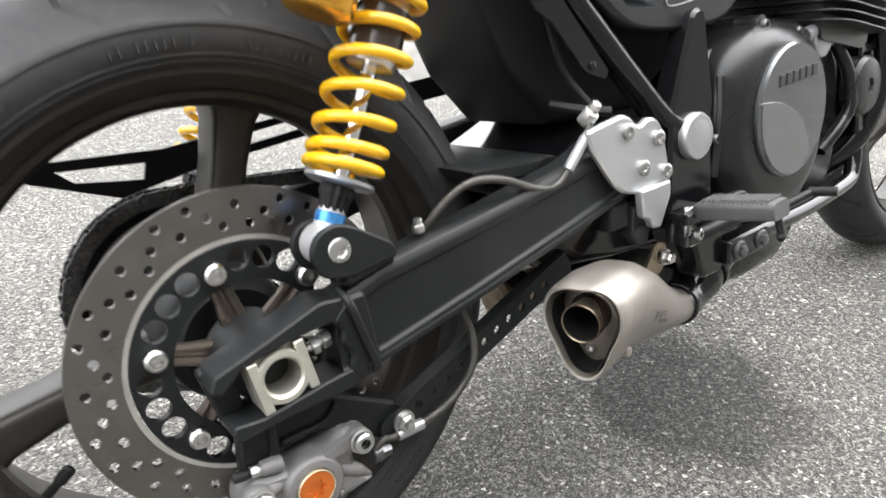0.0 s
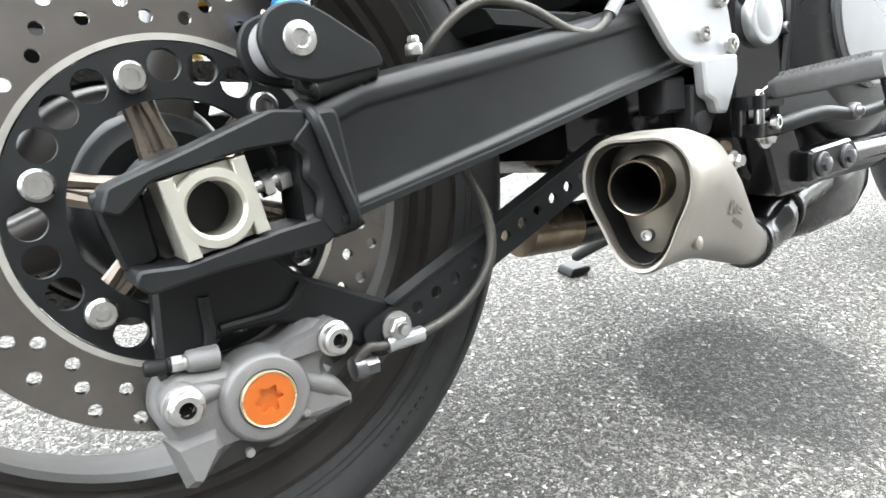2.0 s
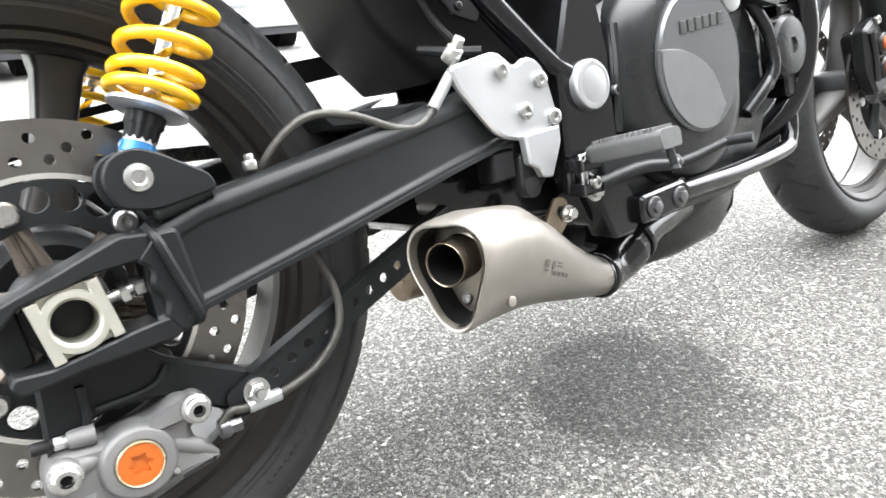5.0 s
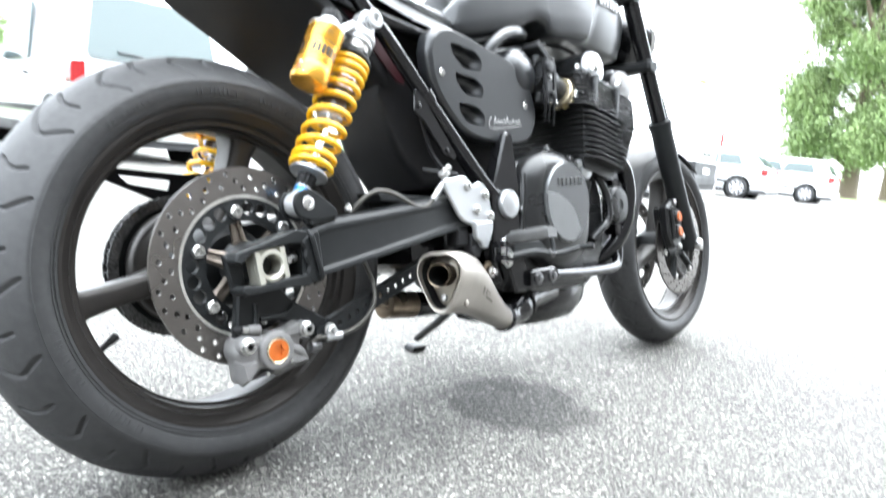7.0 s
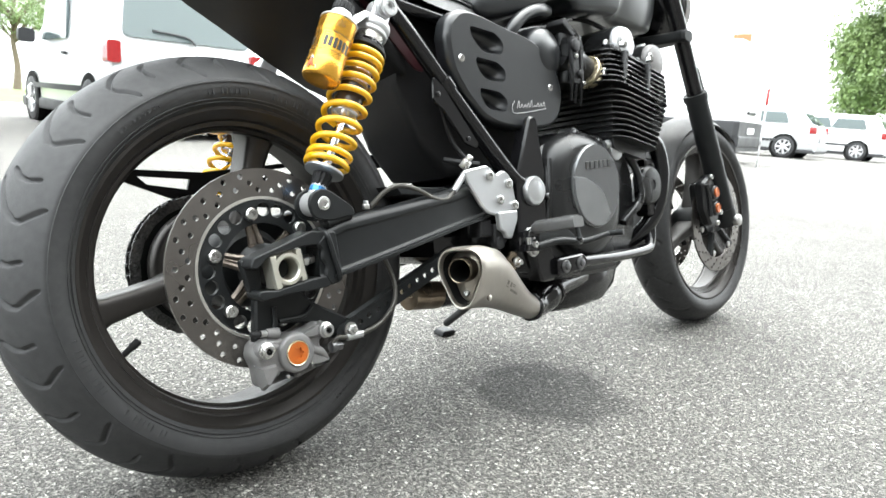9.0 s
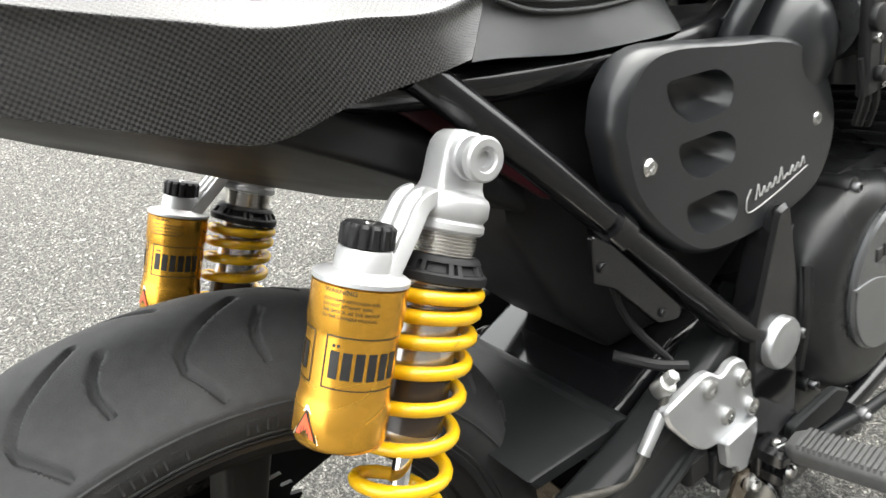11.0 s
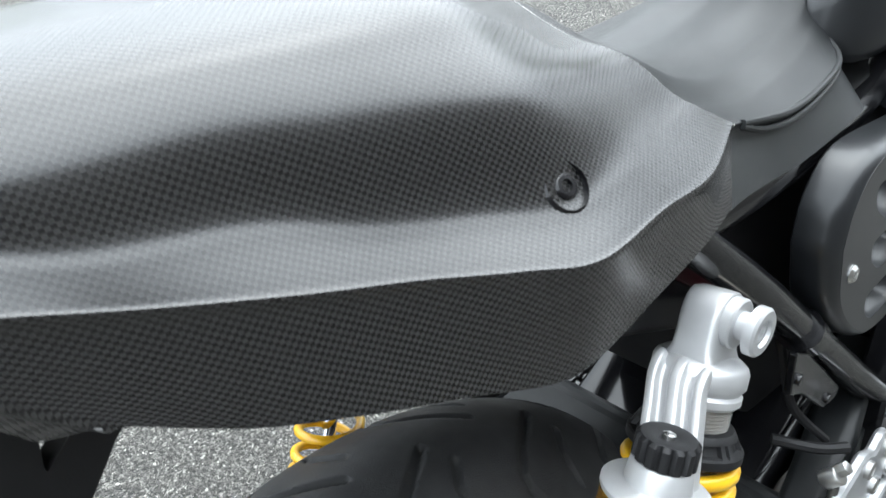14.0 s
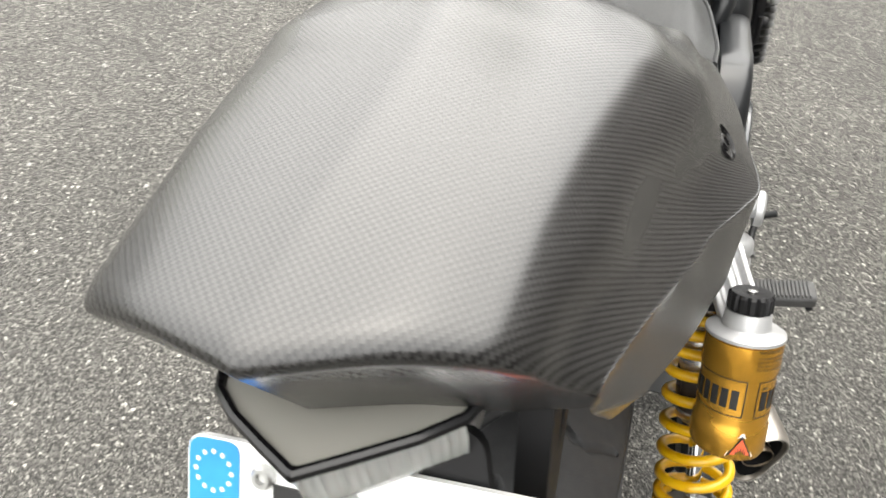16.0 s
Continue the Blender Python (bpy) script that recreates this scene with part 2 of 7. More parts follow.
def asphalt():
    """Worn asphalt: pale and dark stone chips of two sizes, each standing a little proud of a dark binder."""
    m = bpy.data.materials.new("worn_asphalt")
    m.use_nodes = True
    n, l = m.node_tree.nodes, m.node_tree.links
    p = n["Principled BSDF"]

    def math_node(kind, a, b):
        k = n.new("ShaderNodeMath")
        k.operation = kind
        for i, v in enumerate((a, b)):
            if isinstance(v, (int, float)):
                k.inputs[i].default_value = v
            else:
                l.new(v, k.inputs[i])
        return k.outputs[0]

    def spread(source, a0, a1, b0, b1):
        k = n.new("ShaderNodeMapRange")
        for i, v in enumerate((a0, a1, b0, b1)):
            k.inputs[i + 1].default_value = v
        l.new(source, k.inputs[0])
        return k.outputs[0]

    def mixed(share, a, b, kind="MIX"):
        k = n.new("ShaderNodeMix")
        k.data_type, k.blend_type = "RGBA", kind
        for i, v in ((0, share), (6, a), (7, b)):
            if isinstance(v, (int, float)):
                k.inputs[i].default_value = v
            elif isinstance(v, tuple):
                k.inputs[i].default_value = (*v, 1)
            else:
                l.new(v, k.inputs[i])
        return k.outputs[2]

    def noise(scale, detail):
        k = n.new("ShaderNodeTexNoise")
        k.inputs["Scale"].default_value, k.inputs["Detail"].default_value = scale, detail
        l.new(at.outputs["Object"], k.inputs["Vector"])
        return k

    def ramp(source, stops):
        k = n.new("ShaderNodeValToRGB")
        while len(k.color_ramp.elements) < len(stops):
            k.color_ramp.elements.new(0.5)
        for e, (where, c) in zip(k.color_ramp.elements, stops):
            e.position, e.color = where, (c, c * 0.965, c * 0.875, 1)
        l.new(source, k.inputs["Fac"])
        return k.outputs["Color"]

    def voronoi(scale, feature):
        k = n.new("ShaderNodeTexVoronoi")
        k.feature = feature
        k.inputs["Scale"].default_value = scale
        l.new(bent, k.inputs["Vector"])
        return k

    def chips(scale, wide, stops):
        """Packed stones of one size: where they lie, their colour and their height."""
        cells, edge = voronoi(scale, "F1"), voronoi(scale, "DISTANCE_TO_EDGE").outputs["Distance"]
        c = n.new("ShaderNodeSeparateColor")
        l.new(cells.outputs["Color"], c.inputs["Color"])
        gap = math_node("ADD", spread(noise(130, 2).outputs["Fac"], 0.35, 0.65, 0.0, wide), spread(c.outputs["Blue"], 0.55, 1.0, 0.0, wide))
        lies = spread(math_node("SUBTRACT", edge, gap), 0.0, 0.06, 0.0, 1.0)
        dome = spread(math_node("SUBTRACT", edge, gap), 0.0, 0.30, 0.0, 1.0)
        return lies, ramp(c.outputs["Red"], stops), math_node("MULTIPLY", dome, spread(c.outputs["Green"], 0, 1, 0.35, 1.0))

    at = n.new("ShaderNodeTexCoord")
    bent = mixed(0.006, at.outputs["Object"], noise(170, 3).outputs["Color"], "LINEAR_LIGHT")
    big, big_colour, big_height = chips(165, 0.22, ((0.0, 0.075), (0.25, 0.130), (0.60, 0.195), (0.82, 0.275), (0.92, 0.38), (1.0, 0.72)))
    small, small_colour, small_height = chips(390, 0.12, ((0.0, 0.045), (0.5, 0.11), (0.85, 0.19), (1.0, 0.45)))
    binder = ramp(noise(900, 2).outputs["Fac"], ((0.3, 0.006), (0.7, 0.026)))
    stones = mixed(big, mixed(small, binder, small_colour), big_colour)
    # broad wear, and the bike's shade painted in as a dark ragged patch
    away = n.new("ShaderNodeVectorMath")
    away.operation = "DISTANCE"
    away.inputs[1].default_value = SHADE_SPOT
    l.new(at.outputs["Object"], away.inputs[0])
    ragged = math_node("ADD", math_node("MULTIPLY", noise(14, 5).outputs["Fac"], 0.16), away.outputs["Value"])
    painted_shade = spread(ragged, 0.205, 0.268, 0.36, 1.0)
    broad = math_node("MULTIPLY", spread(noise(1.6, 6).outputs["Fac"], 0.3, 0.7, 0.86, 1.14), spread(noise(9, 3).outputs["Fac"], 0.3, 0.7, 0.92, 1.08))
    l.new(mixed(1.0, stones, math_node("MULTIPLY", broad, painted_shade), "MULTIPLY"), p.inputs["Base Color"])
    l.new(spread(big, 0, 1, 0.9, 0.66), p.inputs["Roughness"])
    b = n.new("ShaderNodeBump")
    b.inputs["Strength"].default_value, b.inputs["Distance"].default_value = 1.0, 0.0055
    l.new(math_node("MAXIMUM", big_height, math_node("MULTIPLY", small_height, 0.35)), b.inputs["Height"])
    l.new(b.outputs["Normal"], p.inputs["Normal"])
    return m


def glass(name, tint=(1, 1, 1), rough=0.02, through_light=1.0):
    m = bpy.data.materials.new(name)
    m.use_nodes = True
    p = m.node_tree.nodes["Principled BSDF"]
    p.inputs["Base Color"].default_value = (*tint, 1)
    p.inputs["Roughness"].default_value = rough
    p.inputs["Transmission Weight"].default_value = through_light
    p.inputs["IOR"].default_value = 1.45
    return m


LENS = glass("ribbed_lamp_lens", (0.50, 0.51, 0.49), 0.16, 0.45)
LENS.node_tree.nodes["Principled BSDF"].inputs["IOR"].default_value = 1.2
LAMP_TOP = glass("brownish_lamp_top", (0.30, 0.29, 0.26), 0.14, 0.25)
CLEAR = glass("clear_lamp_lens", (0.95, 0.97, 0.98), 0.06)
SMOKE = glass("dark_car_glass", (0.10, 0.13, 0.13), 0.03, 0.3)


# ---- mesh building ----
from mathutils.geometry import delaunay_2d_cdt


def frame_of(axis):
    w = Vector(axis).normalized()
    u = w.orthogonal().normalized()
    if abs(w.y) > 0.9:
        u = Vector((1, 0, 0))
    v = w.cross(u).normalized()
    return v.cross(w).normalized(), v, w


def rounded(points, radius, steps=4):
    """A closed 2D outline with its corners rounded."""
    out = []
    for i, p in enumerate(points):
        a, b, c = Vector(points[i - 1]), Vector(p), Vector(points[(i + 1) % len(points)])
        r = min(radius, (a - b).length * 0.45, (c - b).length * 0.45)
        s, e = b + (a - b).normalized() * r, b + (c - b).normalized() * r
        out += [tuple(s * (1 - t) ** 2 + b * 2 * t * (1 - t) + e * t * t) for t in (k / steps for k in range(steps + 1))]
    return out


def ring(cx, cy, r, n=20, start=0.0):
    return [(cx + r * math.cos(start + 2 * math.pi * k / n), cy + r * math.sin(start + 2 * math.pi * k / n)) for k in range(n)]


def smooth_line(points, steps=6):
    """A Catmull-Rom line through the points."""
    p = [Vector(q) for q in points]
    p = [p[0] * 2 - p[1]] + p + [p[-1] * 2 - p[-2]]
    out = []
    for i in range(1, len(p) - 2):
        a, b, c, d = p[i - 1 : i + 3]
        for k in range(steps):
            t = k / steps
            out.append(0.5 * (2 * b + (c - a) * t + (2 * a - 5 * b + 4 * c - d) * t**2 + (3 * b - a - 3 * c + d) * t**3))
    return out + [p[-2]]


class Shape:
    """Vertices and faces of one mesh, in the axes of the thing that it belongs to."""

    def __init__(self):
        self.v, self.f, self.uv = [], [], None

    def add(self, verts, faces, m=None):
        k = len(self.v)
        self.v += [tuple(m @ Vector(p)) if m else tuple(p) for p in verts]
        self.f += [tuple(i + k for i in f) for f in faces]
        return self

    def lathe(self, profile, o, axis, seg=32, cap=True, arc=None):
        """Turns (along, radius) rows about the axis through o."""
        u, v, w = frame_of(axis)
        o = Vector(o)
        verts, faces = [], []
        for a, r in profile:
            for k in range(seg):
                t = 2 * math.pi * k / seg
                verts.append(o + w * a + (u * math.cos(t) + v * math.sin(t)) * max(r, 1e-5))
        for i in range(len(profile) - 1):
            for k in range(seg):
                a, b = i * seg + k, i * seg + (k + 1) % seg
                faces.append((a, b, b + seg, a + seg))
        if cap:
            faces.append(tuple(range(seg - 1, -1, -1)))
            faces.append(tuple(range((len(profile) - 1) * seg, len(profile) * seg)))
        return self.add(verts, faces)

    def cyl(self, o, axis, r, h, seg=24, bev=0.0015):
        """A cylinder from o along axis, its rims rounded."""
        b = min(bev, h * 0.4, r * 0.4)
        return self.lathe([(0, r - b), (b * 0.3, r - b * 0.3), (b, r), (h - b, r), (h - b * 0.3, r - b * 0.3), (h, r - b)], o, axis, seg)

    def tube(self, points, r, seg=12, steps=6, smooth=True, cap=True):
        pts = smooth_line(points, steps) if smooth and len(points) > 2 else [Vector(p) for p in points]
        n = len(pts)
        radii = [r] * n if not isinstance(r, (list, tuple)) else [np.interp(k / (n - 1), np.linspace(0, 1, len(r)), r) for k in range(n)]
        u = None
        verts, faces = [], []
        for i, p in enumerate(pts):
            w = (pts[min(i + 1, n - 1)] - pts[max(i - 1, 0)]).normalized()
            u = frame_of(w)[0] if u is None else (u - w * u.dot(w)).normalized()
            v = w.cross(u)
            for k in range(seg):
                t = 2 * math.pi * k / seg
                verts.append(p + (u * math.cos(t) + v * math.sin(t)) * radii[i])
        for i in range(n - 1):
            for k in range(seg):
                a, b = i * seg + k, i * seg + (k + 1) % seg
                faces.append((a, b, b + seg, a + seg))
        if cap:
            faces += [tuple(range(seg - 1, -1, -1)), tuple(range((n - 1) * seg, n * seg))]
        return self.add(verts, faces)

    def loft(self, rings, cap=True, closed=True, m=None):
        n = len(rings[0])
        verts = [p for r in rings for p in r]
        faces = []
        for i in range(len(rings) - 1):
            for k in range(n if closed else n - 1):
                a, b = i * n + k, i * n + (k + 1) % n
                faces.append((a, b, b + n, a + n))
        if cap and closed:
            faces += [tuple(range(n - 1, -1, -1)), tuple(range((len(rings) - 1) * n, len(rings) * n))]
        return self.add(verts, faces, m)

    def slab(self, outline, y0, y1, bev=0.002, m=None):
        """A flat piece: an outline in x and z, from y0 to y1, its rims bevelled."""
        n = len(outline)
        o = [Vector(p) for p in outline]
        area = sum(o[i - 1].x * o[i].y - o[i].x * o[i - 1].y for i in range(n))
        if area < 0:
            o.reverse()
        inner = []
        for i in range(n):
            a, b = (o[i] - o[i - 1]).normalized(), (o[(i + 1) % n] - o[i]).normalized()
            t = a + b
            t = t.normalized() if t.length > 1e-6 else a
            inner.append(o[i] + Vector((-t.y, t.x)) * bev)
        s = 1 if y1 > y0 else -1
        rows = [(inner, y0), (o, y0 + s * bev), (o, y1 - s * bev), (inner, y1)] if bev else [(o, y0), (o, y1)]
        return self.loft([[(p.x, y, p.y) for p in q] for q, y in rows], m=m)

    def plate(self, outline, holes, y0, y1, m=None):
        """A flat piece with holes through it."""
        pts, edges, loops = [], [], []
        for loop in (outline, *holes):
            k = len(pts)
            pts += [Vector(p) for p in loop]
            edges += [(k + i, k + (i + 1) % len(loop)) for i in range(len(loop))]
            loops.append(loop)
        vs, _, fs, *_ = delaunay_2d_cdt(pts, edges, [], 0, 1e-7)
        co = np.array([tuple(p) for p in vs])
        mid = np.array([co[list(f)].mean(0) for f in fs])

        def within(loop):
            hit, q = np.zeros(len(mid), bool), np.array(loop)
            for (ax_, ay_), (bx_, by_) in zip(q, np.roll(q, -1, 0)):
                cross = (ay_ > mid[:, 1]) != (by_ > mid[:, 1])
                hit ^= cross & (mid[:, 0] < (bx_ - ax_) * (mid[:, 1] - ay_) / (by_ - ay_ + 1e-15) + ax_)
            return hit

        keep = within(outline)
        for loop in holes:
            keep &= ~within(loop)
        fs = [f for f, k in zip(fs, keep) if k]
        self.add([(p.x, y0, p.y) for p in vs], [tuple(f) for f in fs], m)
        self.add([(p.x, y1, p.y) for p in vs], [tuple(reversed(f)) for f in fs], m)
        for loop in loops:
            n = len(loop)
            self.add([(p[0], y0, p[1]) for p in loop] + [(p[0], y1, p[1]) for p in loop], [(i, (i + 1) % n, (i + 1) % n + n, i + n) for i in range(n)], m)
        return self

    def box(self, c, size, bev=0.002, m=None):
        x, y, z = (s / 2 for s in size)
        t = Matrix.Translation(c)
        return self.slab([(-x, -z), (x, -z), (x, z), (-x, z)], -y, y, min(bev, x * 0.8, y * 0.8, z * 0.8), (m @ t) if m else t)

    def bolt(self, p, axis, r, h, socket=True):
        """A cap screw with its socket, or a hexagon head, standing up along the axis from p."""
        if socket:
            return self.lathe([(0, r), (h * 0.75, r), (h, r * 0.8), (h, r * 0.5), (h * 0.35, r * 0.48), (h * 0.3, 0)], p, axis, 16)
        self.lathe([(0, r * 1.35), (h * 0.25, r * 1.35), (h * 0.25, r)], p, axis, 16)
        return self.lathe([(h * 0.2, r), (h * 0.85, r), (h, r * 0.8)], p, axis, 6)

    def mirrored(self, y=0.0):
        s = Shape()
        s.v = [(a, 2 * y - b, c) for a, b, c in self.v]
        s.f = [tuple(reversed(f)) for f in self.f]
        return s


def part(name, shape, mat, parent=None, label="", angle=38):
    me = bpy.data.meshes.new(name)
    me.from_pydata(shape.v, [], shape.f)
    bm = bmesh.new()
    bm.from_mesh(me)
    bmesh.ops.remove_doubles(bm, verts=bm.verts, dist=1e-6)
    bmesh.ops.recalc_face_normals(bm, faces=bm.faces)
    bm.to_mesh(me)
    bm.free()
    me.materials.append(mat)
    me.polygons.foreach_set("use_smooth", [True] * len(me.polygons))
    me.set_sharp_from_angle(angle=radians(angle))
    ob = new(name, me)
    ob.parent = parent
    if label:
        ob["label"] = label
    return ob


def thing(name, label, category, m=None, group="", kind=""):
    ob = new(name)
    ob.matrix_world = m or Matrix()
    return tagged(ob, label, category, group, kind)


# ---- ground ----
g = Shape()
ticks = [-400, -60, -12, -4, 0, 4, 12, 60, 400]
g.v = [(x, y, 0) for x in ticks for y in ticks]
g.f = [(i * 9 + j, i * 9 + 9 + j, i * 9 + 10 + j, i * 9 + 1 + j) for i in range(8) for j in range(8)]
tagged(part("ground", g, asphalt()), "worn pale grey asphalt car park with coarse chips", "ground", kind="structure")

# ---- the motorcycle ----
bike = thing("motorcycle", "black roadster motorcycle with gold shocks leaning on its side stand", "motorcycle", BIKE)
AX = 0.315  # height of the rear axle
RIGHT = (0, -1, 0)


def tyre(name, parent, cx, cz, radius, half, shoulder, bead, grooves, pitch_count, around, across):
    """A tyre whose tread is rounded across and cut by sloping grooves."""
    s = Shape()
    v = np.linspace(-1, 1, across)
    prof_y = half * np.sign(v) * np.minimum(np.abs(v) / 0.78, 1)
    rim_part = np.clip((np.abs(v) - 0.78) / 0.22, 0, 1)
    crown = radius - shoulder * np.minimum(np.abs(v) / 0.78, 1) ** 2.1
    side_r = radius - shoulder - (radius - shoulder - bead) * rim_part
    r = np.where(np.abs(v) > 0.78, side_r, crown)
    y = np.where(np.abs(v) > 0.78, np.sign(v) * (half + 0.004 * np.sin(rim_part * 2.2) - 0.016 * rim_part**2), prof_y)
    length = 2 * math.pi * radius
    pitch = length / pitch_count
    a = np.arange(around) / around * length
    A, Y = np.meshgrid(a, prof_y * np.where(np.abs(v) > 0.78, 9, 1), indexing="ij")
    depth = np.zeros_like(A)
    for side in (-1, 1):
        for line in grooves:
            for (s0, w0), (s1, w1) in zip(line, line[1:]):
                sa = (A - (0 if side < 0 else pitch / 2)) % pitch
                for shift in (-pitch, 0, pitch):
                    px, py = sa + shift - s0, Y * side - w0
                    dx, dy = s1 - s0, w1 - w0
                    t = np.clip((px * dx + py * dy) / (dx * dx + dy * dy), 0, 1)
                    d = np.hypot(px - t * dx, py - t * dy)
                    depth = np.maximum(depth, 0.0045 * np.clip((0.0034 - d) / 0.0016, 0, 1))
    R = r[None, :] - depth
    th = (a / length * 2 * math.pi)[:, None]
    X, Z = cx + R * np.cos(th), cz + R * np.sin(th)
    s.v = [tuple(p) for p in np.stack([X, np.broadcast_to(y, X.shape), Z], -1).reshape(-1, 3).tolist()]
    s.f = [(i * across + j, i * across + j + 1, (i + 1) % around * across + j + 1, (i + 1) % around * across + j) for i in range(around) for j in range(across - 1)]
    return part(name, s, RUBBER, parent, "worn black road tyre with sloping tread grooves", angle=50)


def rim(name, cx, cz, half, spokes, turn, width, hub_r, hub_half, label):
    """A cast wheel: barrel with rolled lips, hub and broad spokes."""
    s = Shape()
    barrel = [(-half, 0.232), (-half + 0.003, 0.2345), (-half + 0.008, 0.229), (-half + 0.012, 0.2230), (-half + 0.019, 0.2205), (-half + 0.021, 0.2145), (-half + 0.032, 0.2125), (-half + 0.035, 0.2080), (-half * 0.36, 0.2070), (-half * 0.22, 0.2160), (half * 0.3, 0.2205), (half - 0.033, 0.2210), (half - 0.030, 0.2215), (half - 0.019, 0.2225), (half - 0.017, 0.2250), (half - 0.012, 0.2265), (half - 0.008, 0.229), (half - 0.003, 0.2345), (half, 0.232)]
    outer = [(a, r + 0.001 if abs(a) > half - 0.01 else r - 0.005) for a, r in barrel]
    inner = [(a, r - (0.006 if abs(a) < half - 0.004 else 0.003)) for a, r in barrel]
    s.lathe(outer + inner[::-1] + outer[:1], (cx, 0, cz), (0, 1, 0), 96, cap=False)
    wheel = part(name, s, BRONZE, bike, label, angle=28)
    hub = Shape().lathe([(-hub_half, hub_r * 0.75), (-hub_half + 0.01, hub_r * 0.92), (-hub_half * 0.5, hub_r), (hub_half * 0.5, hub_r), (hub_half - 0.01, hub_r * 0.92), (hub_half, hub_r * 0.75)], (cx, 0, cz), (0, 1, 0), 40)
    part("hub", hub, SATIN, wheel)
    for k in range(spokes):
        t = turn + 2 * math.pi * k / spokes
        rows = []
        for d, w, h in ((hub_r * 0.8, width * 0.72, 0.034), (0.11, width * 0.5, 0.030), (0.15, width * 0.5, 0.029), (0.190, width * 0.58, 0.030), (0.216, width * 0.85, 0.034)):
            q = rounded([(-w, -h), (w, -h), (w, h), (-w, h)], 0.012, 3)
            rows.append([(cx + d * math.cos(t) - b * math.sin(t), c, cz + d * math.sin(t) + b * math.cos(t)) for b, c in q])
        part("spoke", Shape().loft(rows), BRONZE, wheel)
    return wheel


def drilled_disc(name, parent, cx, cz, y, thick, r_out, r_in, rows, per, label):
    """A brake disc with a pattern of drilled holes that repeats round it."""
    holes = []
    for k in range(per):
        for r, turn in rows:
            t = 2 * math.pi * k / per + radians(turn)
            holes.append(ring(cx + r * math.cos(t), cz + r * math.sin(t), 0.0041, 10))
    s = Shape().plate(ring(cx, cz, r_out, 120), [ring(cx, cz, r_in, 96)] + holes, y - thick / 2, y + thick / 2)
    return part(name, s, DISC, parent, label, angle=30)


# rear wheel
rear = rim("rear_wheel", 0, AX, 0.077, 3, radians(73), 0.034, 0.062, 0.085, "dark bronze cast rear wheel with three spokes")
GROOVES = [[(0.002, 0.081), (0.021, 0.060), (0.020, 0.051), (0.006, 0.036), (-0.034, 0.005)], [(-0.037, 0.066), (-0.0335, 0.053), (-0.036, 0.042), (-0.047, 0.026)]]
tyre("tyre", rear, 0, AX, 0.316, 0.088, 0.046, 0.232, GROOVES, 18, 1100, 104)
for side in (-1, 1):
    for r_, y_, m_ in ((0.2665, 0.0887, 0.0014), (0.2440, 0.0846, 0.0011), (0.2395, 0.0822, 0.0011)):
        part("sidewall_rib", Shape().lathe([(-m_, r_ - m_), (0, r_ + m_ * 0.3), (m_, r_ - m_ * 0.2), (m_, r_ - m_)], (0, side * y_, AX), (0, side, 0), 120, cap=False), RUBBER, rear)
# worn raised lettering on the sidewall, too faint to read
for start, count, step_ in ((62, 6, 3.1), (88, 5, 3.1), (118, 9, 1.7), (196, 6, 3.1), (222, 5, 3.1), (300, 8, 1.8)):
    for k in range(count):
        t = radians(start + step_ * k)
        big = step_ > 2
        m = pose(0, -0.0885, AX) @ pose(0, 0, 0, 0, -math.degrees(t), 0) @ pose(0.254, 0, 0)
        hgt, wid = (0.010, 0.0085) if big else (0.0045, 0.0035)
        s = Shape()
        for (a0, a1, b0, b1) in ((-hgt / 2, hgt / 2, -wid / 2, -wid / 2 + 0.0016), (hgt / 2 - 0.0016, hgt / 2, -wid / 2, wid / 2), (-hgt / 2, hgt / 2, wid / 2 - 0.0016, wid / 2))[: 3 if k % 3 else 2]:
            s.loft([[(a0, y, b0), (a1, y, b0), (a1, y, b1), (a0, y, b1)] for y in (0.003, -0.0009)], m=m)
        part("raised_mark", s, RUBBER, rear)
DY = -0.117
ZIGZAG = [(r, -173.4 + 5.625 * k) for k, r in enumerate((0.1212, 0.1318, 0.1160, 0.1322, 0.1208, 0.1112, 0.1273, 0.1112))]
drilled_disc("brake_disc", rear, 0, AX, DY, 0.005, 0.1408, 0.098, ZIGZAG, 8, "drilled steel brake disc, browned by use")
band = Shape().lathe([(-0.0034, 0.0975), (-0.0034, 0.1015), (0.0034, 0.1015), (0.0034, 0.0975), (-0.0034, 0.0975)], (0, DY, AX), (0, 1, 0), 96, cap=False)
part("disc_band", band, BAND, rear, "bright machined band inside the disc")
BOLT_R = 0.0785
bolt_angles = [radians(103 + 60 * k) for k in range(6)]
carrier_holes = []
for k in range(6):
    for j in (1, 2, 3, 4):
        if j in (1, 2, 3):
            t = radians(103 + 60 * k + 15 * j)
            carrier_holes.append(ring(0.083 * math.cos(t), AX + 0.083 * math.sin(t), 0.0098, 20))
carrier = Shape().plate(ring(0, AX, 0.0965, 96), [ring(0, AX, 0.064, 64)] + carrier_holes, DY - 0.004, DY + 0.003)
part("disc_carrier", carrier, SATIN, rear, "black disc carrier ring with round holes", angle=30)
